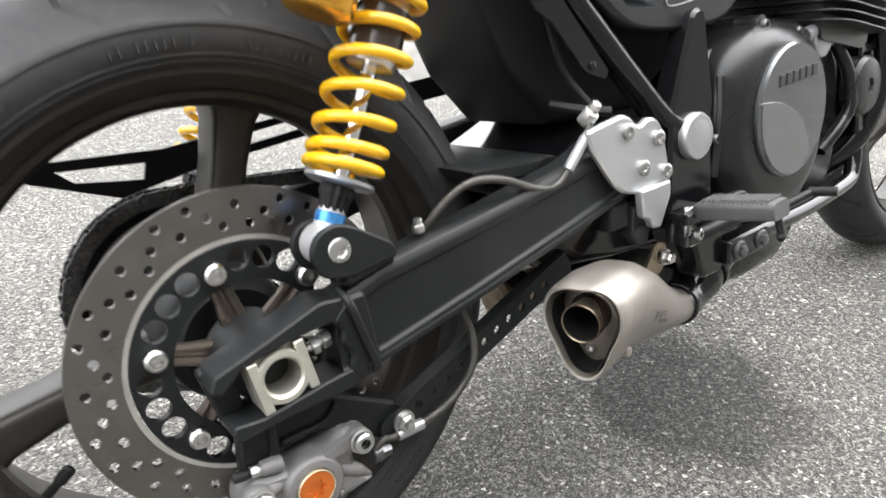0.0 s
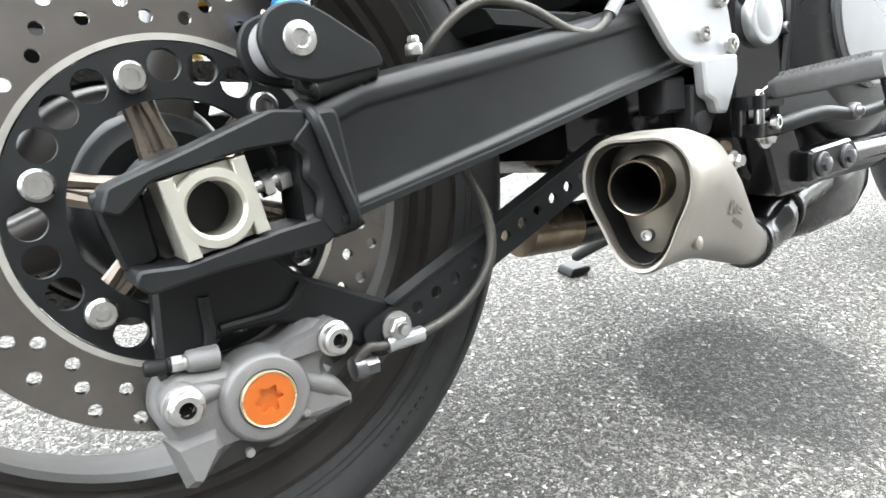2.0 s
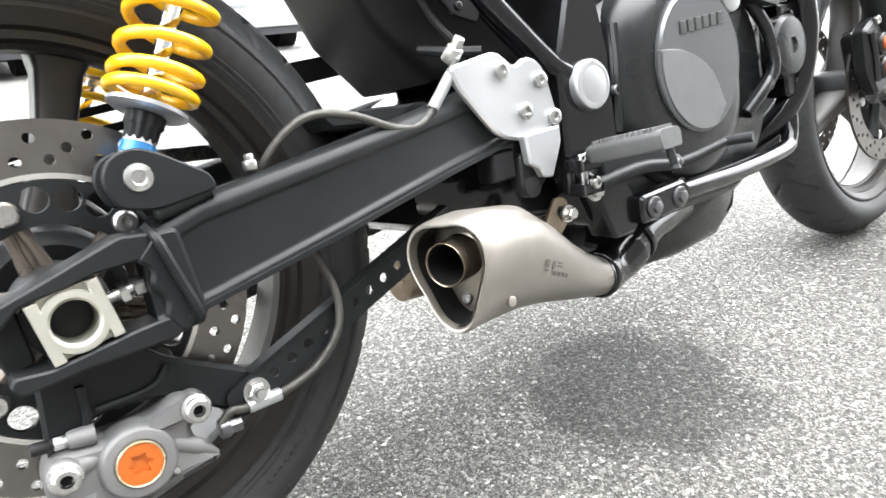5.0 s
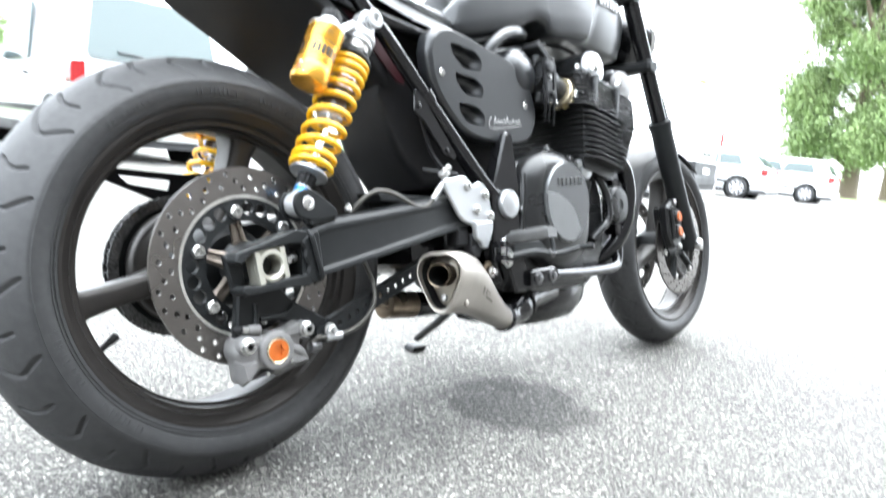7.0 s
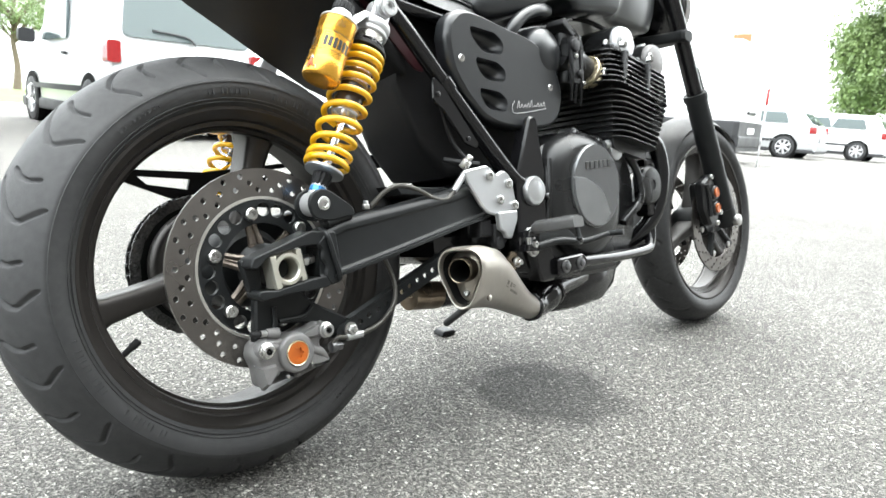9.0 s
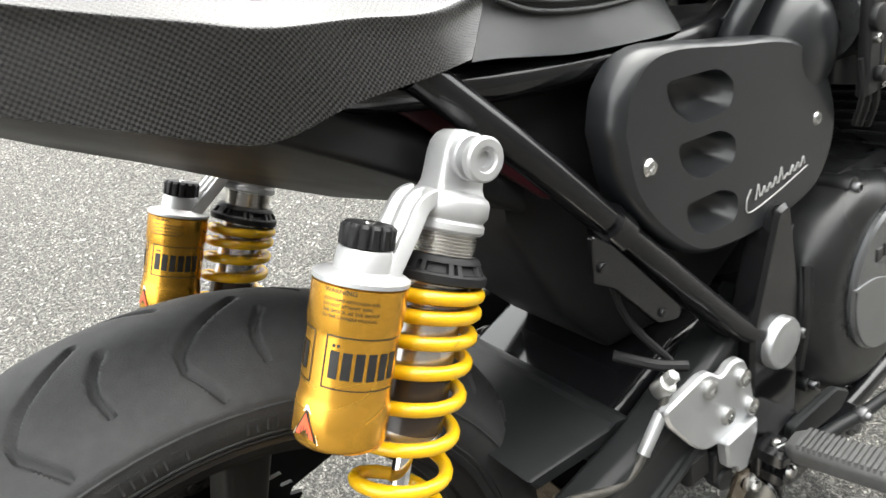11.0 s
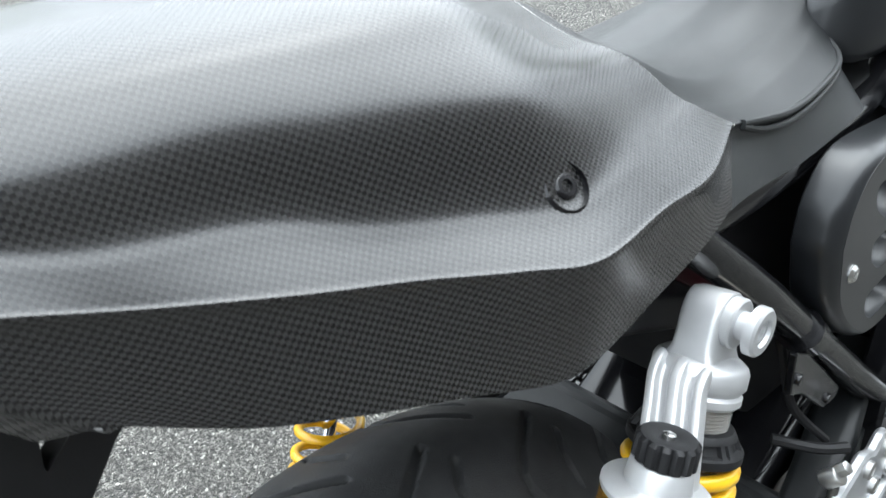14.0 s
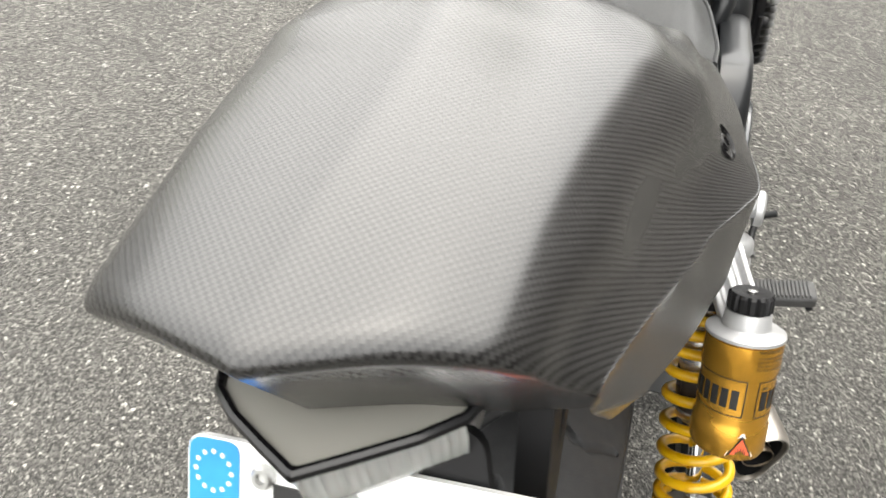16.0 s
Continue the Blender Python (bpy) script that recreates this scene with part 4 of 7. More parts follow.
outlet = Shape().lathe([(-0.045, 0.0192), (0.002, 0.0192), (0.0030, 0.0186), (0.0024, 0.0178), (0.001, 0.0176)], PC, dirn, 36, cap=False)
part("outlet_pipe", outlet, BURNT, silencer, "round tailpipe, tinted by heat")
part("outlet_core", Shape().lathe([(0.0012, 0.0176), (-0.002, 0.0175), (-0.075, 0.0172), (-0.075, 0.0)], PC, dirn, 36, cap=False), SOOT_AND_SHADE, silencer, "sooty bore of the tailpipe")
part("mouth_bolt", Shape().cyl((0.303, -0.2235, 0.2480), dirn, 0.004, 0.012, 12).bolt((0.2925, -0.2277, 0.2480), dirn, 0.0052, 0.005), STEEL, silencer)
for p in ((0.353, -0.2455, 0.2835), (0.3245, -0.2465, 0.2365)):
    part("rivet", Shape().lathe([(-0.003, 0.005), (0.001, 0.005), (0.002, 0.003)], p, (0.1, -1, 0.05), 14), TITAN, silencer)
part("hanger_tab", Shape().plate(rounded([(0.435, 0.262), (0.462, 0.30), (0.478, 0.296), (0.482, 0.275), (0.455, 0.250)], 0.006), [ring(0.468, 0.283, 0.006, 14)], -0.176, -0.172), BURNT, silencer)
part("hanger_bolt", Shape().bolt((0.476, -0.176, 0.279), RIGHT, 0.007, 0.012, False), STEEL, silencer)

# pipework under the engine
pipes = Shape()
pipes.tube([(0.545, -0.140, 0.184), (0.585, -0.128, 0.183), (0.622, -0.120, 0.194), (0.652, -0.116, 0.207), (0.690, -0.110, 0.212), (0.78, -0.085, 0.218)], [0.026, 0.026, 0.033, 0.030, 0.026, 0.030], 24)
pipes.cyl((0.551, -0.1375, 0.1835), (0.93, 0.33, -0.05), 0.029, 0.018, 24)
pipes.cyl((0.640, -0.118, 0.2025), (0.88, 0.12, 0.35), 0.034, 0.010, 24)
exhaust = part("exhaust_pipe", pipes, GLOSS, bike, "gloss black exhaust pipes under the engine")
for k, (y0, y1) in enumerate(((-0.16, -0.11), (-0.055, -0.045), (0.055, 0.045), (0.16, 0.11))):
    part("header_pipe", Shape().tube([(0.955, y0, 0.535), (1.02, y0, 0.50), (1.035, y0, 0.42), (1.01, y0 * 0.9, 0.33), (0.955, y1 * 0.8, 0.256), (0.87, y1 * 0.8, 0.226), (0.74, y1 * 0.8, 0.222)], 0.0195, 16), GLOSS, exhaust)
part("collector", Shape().loft([[(x, a, z + b) for a, b in rounded([(-w, -h), (w, -h), (w, h), (-w, h)], 0.03)] for x, w, z, h in ((0.955, 0.080, 0.240, 0.028), (0.91, 0.10, 0.214, 0.040), (0.85, 0.112, 0.199, 0.046), (0.76, 0.112, 0.191, 0.044), (0.69, 0.100, 0.187, 0.040), (0.645, 0.080, 0.190, 0.032))]), GLOSS, exhaust)
part("left_pipe", Shape().tube([(0.66, 0.03, 0.200), (0.56, 0.02, 0.208), (0.45, 0.0, 0.214), (0.36, -0.005, 0.222)], 0.026, 18), GLOSS, exhaust)
part("pipe_clamp", Shape().tube([(0.43, -0.001, 0.2155), (0.355, -0.006, 0.2225)], 0.0275, 20), BURNT, exhaust, "tinted pipe collar")

# footrest plate and footrest
hold = [(0.346, 0.446), (0.352, 0.428), (0.386, 0.383), (0.400, 0.372), (0.433, 0.364), (0.462, 0.353), (0.474, 0.357), (0.478, 0.372), (0.472, 0.405), (0.464, 0.434), (0.453, 0.444), (0.440, 0.446), (0.426, 0.438), (0.410, 0.452), (0.400, 0.455)]
rest = part("footrest_plate", Shape().slab(rounded(hold, 0.007), -0.184, -0.174, 0.0025), ALLOY, bike, "brushed alloy footrest plate")
for x, z in ((0.406, 0.437), (0.455, 0.422), (0.430, 0.394), (0.468, 0.383)):
    part("plate_bolt", Shape().bolt((x, -0.184, z), RIGHT, 0.0085, 0.005), STEEL, rest)
part("switch_bracket", Shape().slab(rounded([(0.418, 0.352), (0.447, 0.352), (0.452, 0.322), (0.436, 0.310), (0.416, 0.318)], 0.004), -0.180, -0.160, 0.002).cyl((0.428, -0.168, 0.318), RIGHT, 0.011, 0.016, 16).box((0.402, -0.160, 0.345), (0.03, 0.03, 0.03), 0.004), PLASTIC, rest)
part("plate_foot", Shape().slab(rounded([(0.418, 0.372), (0.421, 0.342), (0.433, 0.336), (0.437, 0.326), (0.450, 0.324), (0.468, 0.358), (0.468, 0.374)], 0.003), -0.192, -0.180, 0.002), ALLOY, rest)
hinge = Shape().box((0.482, -0.200, 0.330), (0.030, 0.034, 0.012), 0.003).box((0.482, -0.200, 0.305), (0.026, 0.030, 0.012), 0.003).box((0.474, -0.188, 0.318), (0.012, 0.012, 0.034), 0.003)
part("peg_hinge", hinge, GLOSS, rest, "black clevis of the footpeg")
part("hinge_pin", Shape().bolt((0.484, -0.213, 0.311), (0.15, -1, 0), 0.0068, 0.006).cyl((0.484, -0.20, 0.296), (0, 0, 1), 0.0045, 0.045, 12), STEEL, rest)
part("bracket_bolt", Shape().bolt((0.508, -0.190, 0.2985), RIGHT, 0.0095, 0.009, False), STEEL, rest)
part("return_spring", Shape().tube([(0.478, -0.205, 0.338), (0.486, -0.212, 0.344), (0.494, -0.210, 0.338), (0.498, -0.218, 0.334)], 0.0012, 6), STEEL, rest)
pa, pb = Vector((0.490, -0.212, 0.339)), Vector((0.498, -0.301, 0.3485))
ax = (pb - pa).normalized()
side_ = ax.cross(Vector((0, 0, 1))).normalized()
up_ = side_.cross(ax).normalized()
block = [rounded([(-0.017, -0.009), (0.017, -0.009), (0.0185, 0.006), (0.015, 0.0105), (-0.015, 0.0105), (-0.0185, 0.006)], 0.003, 3)]
peg_core = Shape().loft([[tuple(pa + ax * d + side_ * p * k + up_ * q * k) for p, q in block[0]] for d, k in ((0.0, 0.7), (0.008, 0.95), (0.010, 1.0), (0.084, 1.0), (0.090, 0.94))])
peg = part("footpeg", peg_core, PEG, rest, "grey ribbed rubber footpeg")
for k in range(15):
    part("peg_rib", Shape().loft([[tuple(pa + ax * (0.012 + 0.0049 * k + d) + side_ * p + up_ * q) for p, q in ((-0.0165, 0.008), (0.0165, 0.008), (0.0150, 0.0132), (-0.0150, 0.0132))] for d in (0.0, 0.0027)]), PEG, peg)
part("peg_feeler", Shape().tube([pb + Vector((0, 0.004, -0.008)), pb + Vector((0.001, 0.0, -0.026))], 0.004, 10, smooth=False).lathe([(-0.005, 0.003), (0, 0.0055), (0.005, 0.003)], pb + Vector((0.001, 0, -0.028)), (0, 0, 1), 10), SATIN, peg)
pedal = Shape().tube([(0.50, -0.205, 0.305), (0.56, -0.215, 0.312), (0.62, -0.222, 0.306), (0.69, -0.235, 0.317)], [0.008, 0.0075, 0.0065, 0.005], 10)
pedal.tube([(0.69, -0.232, 0.317), (0.70, -0.262, 0.319)], 0.006, 10, smooth=False)
brake_pedal = part("brake_pedal", pedal, SATIN, rest, "black rear brake pedal")
part("pedal_boss", Shape().cyl((0.606, -0.218, 0.309), RIGHT, 0.0085, 0.010, 16).lathe([(0, 0.005), (0.004, 0.004), (0.005, 0.002)], (0.606, -0.228, 0.309), RIGHT, 14), DARK_STEEL, brake_pedal)
part("pedal_shank", Shape().slab(rounded([(0.515, 0.335), (0.60, 0.335), (0.63, 0.315), (0.61, 0.300), (0.545, 0.306), (0.515, 0.30)], 0.006), -0.20, -0.19, 0.002), SATIN, rest)

# rear shocks
def text_shape(words, size):
    """Built-in letters as flat 2D points and faces, from the left end of the line."""
    cu = bpy.data.curves.new("letters", "FONT")
    cu.body, cu.size, cu.resolution_u = words, size, 2
    ob = bpy.data.objects.new("letters", cu)
    me = bpy.data.meshes.new_from_object(ob)
    out = [(v.co.x, v.co.y) for v in me.vertices], [tuple(p.vertices) for p in me.polygons]
    bpy.data.objects.remove(ob)
    bpy.data.meshes.remove(me)
    return out


def shock(dy, label):
    """A shock with its remote gas reservoir; dy moves it to its side of the wheel."""
    low = Vector((-0.016, 0, -0.024)) if dy > 0 else Vector((0, 0, 0))
    bot, top = Vector((0.063, -0.156 + dy, 0.401)) + low, Vector((0.223, -0.134 + dy, 0.703)) + low
    if dy > 0:
        top.y = bot.y + 0.004
    w = (top - bot).normalized()
    at = lambda d: bot + w * d  # noqa: E731
    L = (top - bot).length
    body = Shape()
    threads = [(0.150, 0.0195), (0.152, 0.021), (0.160, 0.0215), (0.236, 0.0215)]
    for k in range(26):
        threads += [(0.238 + 0.0022 * k, 0.0211), (0.2387 + 0.0022 * k, 0.0226), (0.2394 + 0.0022 * k, 0.0226), (0.2401 + 0.0022 * k, 0.0211)]
    body.lathe(threads, bot, w, 32)
    main = part("shock_absorber", body, TUBE, bike, label)
    rod = Shape().cyl(at(0.02), w, 0.0068, 0.14, 20)
    part("piston_rod", rod, CHROME, main, "chromed piston rod")
    part("bump_sleeve", Shape().lathe([(0.161, 0.0216), (0.1615, 0.0222), (0.1975, 0.0222), (0.198, 0.0216)], bot, w, 32), material("dark_sleeve", (0.03, 0.022, 0.018), 0.25, scale=30), main, "dark smoked sleeve")
    eye = Shape().lathe([(-0.015, 0.015), (-0.013, 0.0175), (0.013, 0.0175), (0.015, 0.015)], bot, (0, 1, 0), 28).lathe([(0.005, 0.013), (0.024, 0.0115), (0.03, 0.0115)], bot, w, 20)
    part("lower_eye", eye, SILVER, main, "silver lower eye")
    part("blue_ring", Shape().lathe([(0.0175, 0.0120), (0.0182, 0.0127), (0.0258, 0.0127), (0.0265, 0.0118)], bot, w, 24), BLUE, main)
    knob = Shape()
    rows = []
    for d, r in ((0.027, 0.0105), (0.029, 0.0118), (0.038, 0.0122), (0.040, 0.0140), (0.048, 0.0140), (0.049, 0.0125)):
        u, v, _ = frame_of(w)
        rows.append([at(d) + (u * math.cos(a) + v * math.sin(a)) * r * (1 + 0.05 * math.cos(12 * a)) for a in (2 * math.pi * k / 96 for k in range(96))])
    knob.loft(rows)
    part("damping_knob", knob, PLASTIC, main, "black knurled damping knob")
    part("spring_seat", Shape().lathe([(0.049, 0.012), (0.0495, 0.0255), (0.0515, 0.0290), (0.0545, 0.0290), (0.0550, 0.0275), (0.0550, 0.01)], bot, w, 36), ALLOY, main)
    pitches = (0.0095, 0.0178, 0.0250, 0.0280, 0.0270, 0.0250, 0.0218, 0.0168, 0.0155, 0.0105)
    u, v, _ = frame_of(w)
    line, d = [], 0.0600
    for i, step in enumerate(pitches):
        for k in range(24):
            a = 2 * math.pi * k / 24
            line.append(at(d + step * k / 24) + (u * math.cos(a) + v * math.sin(a)) * 0.0298)
        d += step
    coil = Shape().tube(line, 0.0047, 12, smooth=False)
    part("spring", coil, YELLOW, main, "yellow coil spring")
    ringm = Shape()
    rows = []
    for dd, r, dip in ((0.2545, 0.024, 0), (0.2545, 0.0325, 0), (0.2552, 0.0335, 0), (0.2600, 0.0335, 0), (0.2612, 0.0325, 0), (0.2616, 0.0319, 0.003), (0.2672, 0.0287, 0.003), (0.2676, 0.0285, 0), (0.2705, 0.0268, 0), (0.2712, 0.0258, 0), (0.2712, 0.02, 0)):
        rows.append([at(dd + 0.0065) + (u * math.cos(a) + v * math.sin(a)) * (r - (dip if k % 24 < 14 or k % 24 in (18, 19) else 0)) for k, a in enumerate(2 * math.pi * k / 192 for k in range(192))])
    ringm.loft(rows)
    part("preload_ring", ringm, PLASTIC, main, "black slotted preload ring", angle=30)
    head = Shape().lathe([(0.292, 0.02), (0.2925, 0.0245), (0.2945, 0.0262), (0.2985, 0.0262), (0.3005, 0.0246), (0.3025, 0.0258), (0.3045, 0.0272), (0.3125, 0.0272), (0.3155, 0.0258), (0.3180, 0.0225), (0.3195, 0.015)], bot, w, 44)
    side = Vector((0, 1, 0)).cross(w).normalized()
    wide = w.cross(side).normalized()
    rows = []
    for d, a, b in ((0.310, 0.0200, 0.0165), (0.3170, 0.0198, 0.0150), (0.3195, 0.0188, 0.0138), (0.3230, 0.0180, 0.0126), (0.3300, 0.0176, 0.0122), (L, 0.0174, 0.0120), (L + 0.006, 0.0162, 0.0120), (L + 0.0115, 0.0128, 0.0120), (L + 0.0150, 0.0075, 0.0118)):
        q = rounded([(-a, -b), (a, -b), (a, b), (-a, b)], 0.0045, 4)
        rows.append([at(d) + side * p + wide * r for p, r in q])
    head.loft(rows)
    part("shock_head", head, SILVER, main, "blasted silver shock head")
    pin = Shape().lathe([(0.011, 0.0150), (0.0165, 0.0150), (0.0175, 0.0140), (0.0175, 0.0085), (0.0245, 0.0085), (0.0245, 0.0145), (0.0295, 0.0145), (0.0310, 0.0130), (0.0310, 0.0085), (0.0290, 0.0075), (0.0290, 0.0052), (0.0255, 0.0048)], top, RIGHT if dy <= 0 else (0, 1, 0), 28)
    part("top_bolt", pin, SILVER, main, "silver flanged top bolt", angle=30)
    part("lower_bolt", Shape().lathe([(0.016, 0.0125), (0.0215, 0.0125), (0.0225, 0.0112), (0.0275, 0.0112), (0.0300, 0.0095), (0.0310, 0.0055), (0.0295, 0.0045), (0.0295, 0)], bot, RIGHT if dy <= 0 else (0, 1, 0), 28), STEEL, main, "domed zinc bolt", angle=35)
    # reservoir
    rb = Vector((0.0845, -0.162 + dy, 0.5760)) + low
    rw = Vector((0.0445, 0.002, 0.0955)).normalized()
    e1 = (Vector((0, -1, 0)) - rw * Vector((0, -1, 0)).dot(rw)).normalized()
    e2 = (Vector((1, 0, 0)) - rw * rw.x - e1 * e1.x).normalized()
    on = lambda th, d, r: rb + rw * d + (e1 * math.cos(th) + e2 * math.sin(th)) * r  # noqa: E731
    can_profile = [(0, 0.010), (0.0, 0.0225), (0.0015, 0.0262), (0.005, 0.0277), (0.025, 0.0277), (0.028, 0.0268), (0.031, 0.0266), (0.066, 0.0266), (0.069, 0.0268), (0.072, 0.0277), (0.0945, 0.0277), (0.0955, 0.026)]
    res = Shape().lathe(can_profile, rb, rw, 56)
    part("reservoir", res, GOLD, main, "gold anodised gas reservoir with black print", angle=50)
    collar = Shape().lathe([(0.0955, 0.0262), (0.096, 0.0282), (0.0985, 0.0282), (0.100, 0.026), (0.1012, 0.0185), (0.1025, 0.0172), (0.113, 0.0160), (0.1145, 0.0150)], rb, rw, 40)
    p0, bend = rb + rw * 0.0965 + e2 * 0.0085, at(0.3135) - side * 0.0270
    bridge = Shape()
    path = smooth_line([p0, p0.lerp(bend, 0.30), p0.lerp(bend, 0.62), p0.lerp(bend, 0.88), at(0.3130) - side * 0.0210, at(0.3100) - side * 0.014, at(0.3085) - side * 0.008], 5)
    sections = []
    for i, p in enumerate(path):
        run = (path[min(i + 1, len(path) - 1)] - path[max(i - 1, 0)]).normalized()
        across = Vector((0, 1, 0))
        out = across.cross(run).normalized()
        if out.dot(e2) > 0:
            out = -out
        sections.append([p + across * a_ + out * b_ for a_, b_ in rounded([(-0.0175, -0.005), (0.0175, -0.005), (0.0165, 0.0055), (0.0115, 0.0055), (0.0095, 0.0005), (0.0050, 0.0005), (0.0030, 0.0055), (-0.0030, 0.0055), (-0.0050, 0.0005), (-0.0095, 0.0005), (-0.0115, 0.0055), (-0.0165, 0.0055)], 0.0016, 3)])
    bridge.loft(sections)
    part("bridge", bridge, SILVER, main, "cast silver bridge to the reservoir", angle=40)
    part("reservoir_head", collar, SILVER, main, "silver reservoir head and bridge")
    lid = Shape()
    rows = []
    for d, r in ((0.1145, 0.0135), (0.1155, 0.0156), (0.1265, 0.0156), (0.1285, 0.0140), (0.1285, 0.008), (0.1275, 0.006)):
        rows.append([rb + rw * d + (e1 * math.cos(a) + e2 * math.sin(a)) * (r + (0.0006 - 0.0022 * max(0.0, math.cos(14 * a)) ** 1.5 if 0.115 < d < 0.127 else 0)) for a in (2 * math.pi * k / 128 for k in range(128))])
    lid.loft(rows)
    part("reservoir_cap", lid, PLASTIC, main, "black fluted reservoir cap")
    part("valve_pin", Shape().lathe([(0.1275, 0.0035), (0.1295, 0.0033), (0.130, 0.002)], rb, rw, 12), STEEL, main)

    def wrap(points, faces, th0, d0, r, name, mat):
        s = Shape()
        s.add([on(th0 + x / r, d0 + y, r) for x, y in points], faces)
        return part(name, s, mat, main)

    def strip(x0, x1, y0, y1, th0, d0, r, s):
        n = max(2, int(abs(x1 - x0) / 0.0015))
        pts = [on(th0 + (x0 + (x1 - x0) * i / n) / r, d0 + y, r) for i in range(n + 1) for y in (y0, y1)]
        s.add(pts, [(2 * i, 2 * i + 2, 2 * i + 3, 2 * i + 1) for i in range(n)])

    r = 0.02695
    for th in (radians(-62), radians(62), radians(-186)):
        mark = Shape()
        W, H, t = 0.050, 0.0300, 0.0007
        for box in ((0, W, 0, t), (0, W, H - t, H), (0, t, 0, H), (W - t, W, 0, H)):
            strip(*box, th, 0.0385, r, mark)
        part("print_frame", mark, INK, main)
        for k in range(6):
            x = 0.0035 + k * 0.0073
            bar = Shape()
            strip(x, x + 0.0052, 0.006, 0.0215, th, 0.0385, r, bar)
            part("logo_bar", bar, INK, main)
        for x in (0.0042, 0.0068):
            bar = Shape()
            strip(x, x + 0.0016, 0.0235, 0.0252, th, 0.0385, r, bar)
            part("logo_dot", bar, INK, main)
    rr = 0.02798
    for k, words in enumerate(("WARNING", "CONTAINS NITROGEN GAS", "DO NOT ATTEMPT REFIL-", "THE SHOCK, AS THE SHOCK", "TO THE OWNERS MANUAL.")):
        size = 0.0040 if k == 0 else 0.0026
        pts, faces = text_shape(words, size)
        wrap(pts, faces, radians(-72), 0.0915 - (0.0 if k == 0 else 0.0012) - 0.0031 * k, rr, "print_line", INK)
    tri = Shape()
    wrap([(-0.0105, -0.001), (0.0105, -0.001), (0.001, 0.0195), (-0.001, 0.0195)], [(0, 1, 2, 3)], radians(-74), 0.0065, rr, "warning_sticker", WHITE_INK)
    wrap([(-0.0092, -0.0002), (0.0092, -0.0002), (0, 0.0176)], [(0, 1, 2)], radians(-74), 0.0065, rr + 0.0002, "sticker_border", INK)
    wrap([(-0.0074, 0.0010), (0.0074, 0.0010), (0, 0.0150)], [(0, 1, 2)], radians(-74), 0.0065, rr + 0.0004, "sticker_field", RED)
    rays = Shape()
    for a in range(-60, 61, 30):
        t = radians(a)
        strip(0.004 * math.sin(t) - 0.0003, 0.004 * math.sin(t) + 0.0003, 0.002, 0.002 + 0.0055 * math.cos(t), radians(-74), 0.0065, rr + 0.0006, rays)
    part("sticker_rays", rays, INK, main)
    pts, faces = text_shape("L2014", 0.0052)
    wr = 0.0360
    s = Shape()
    coil_d = 0.2285
    s.add([at(coil_d + y) + (Vector((0, -1, 0)) * math.cos(radians(-18) + x / wr) + u * (1 if u.x > 0 else -1) * math.sin(radians(-18) + x / wr)) * wr for x, y in pts], faces)
    part("spring_print", s, INK, main)
    return main


shock(0.0, "gold and yellow rear shock with a remote reservoir")
shock(0.350, "gold and yellow rear shock beyond the tyre")

# frame
tubes = Shape()
tubes.tube([(0.215, -0.116, 0.758), (0.29, -0.128, 0.677), (0.372, -0.135, 0.585), (0.49, -0.150, 0.452), (0.53, -0.155, 0.42)], 0.0135, 16)
main_frame = part("frame", tubes, GLOSS, bike, "gloss black tubular frame")
for side in (-1, 1):
    part("seat_rail", Shape().tube([(0.15, side * 0.095, 0.758), (0.30, side * 0.104, 0.730), (0.52, side * 0.096, 0.714), (0.62, side * 0.085, 0.735), (0.8, side * 0.07, 0.79), (1.06, side * 0.03, 0.93)], 0.0135, 14), GLOSS, main_frame)
    part("down_tube", Shape().tube([(1.10, side * 0.03, 0.90), (1.065, side * 0.07, 0.70), (1.03, side * 0.11, 0.48), (1.012, side * 0.138, 0.350), (1.010, side * 0.142, 0.305), (0.998, side * 0.146, 0.276), (0.965, side * 0.152, 0.262), (0.82, side * 0.168, 0.259), (0.70, side * 0.177, 0.261), (0.645, side * 0.180, 0.262)], 0.0125, 18), GLOSS, main_frame)
part("diagonal_strut", Shape().tube([(0.24, -0.115, 0.735), (0.37, -0.128, 0.585), (0.50, -0.145, 0.43)], 0.010, 12), GLOSS, main_frame)
part("frame_gusset", Shape().slab(rounded([(0.323, 0.608), (0.345, 0.592), (0.425, 0.498), (0.42, 0.488), (0.392, 0.497), (0.343, 0.553), (0.321, 0.567)], 0.005), -0.146, -0.140, 0.001), GLOSS, main_frame)
for x, z in ((0.330, 0.578), (0.398, 0.505)):
    part("frame_lug", Shape().cyl((x, -0.143, z), RIGHT, 0.0045, 0.006, 12), GLOSS, main_frame)
part("subframe_plate", Shape().slab(rounded([(0.205, 0.735), (0.235, 0.752), (0.335, 0.655), (0.345, 0.625), (0.325, 0.628)], 0.006), -0.098, -0.094, 0.001), WINE, main_frame, "dark red inner panel behind the frame tube")
part("tube_clamp", Shape().tube([(0.352, -0.134, 0.606), (0.366, -0.1345, 0.590)], 0.0175, 16, smooth=False), GLOSS, main_frame)
part("pivot_plate", Shape().slab(rounded([(0.50, 0.30), (0.505, 0.44), (0.546, 0.550), (0.568, 0.552), (0.588, 0.44), (0.585, 0.27), (0.55, 0.245), (0.52, 0.255)], 0.010), -0.165, -0.135, 0.004), GLOSS, main_frame)
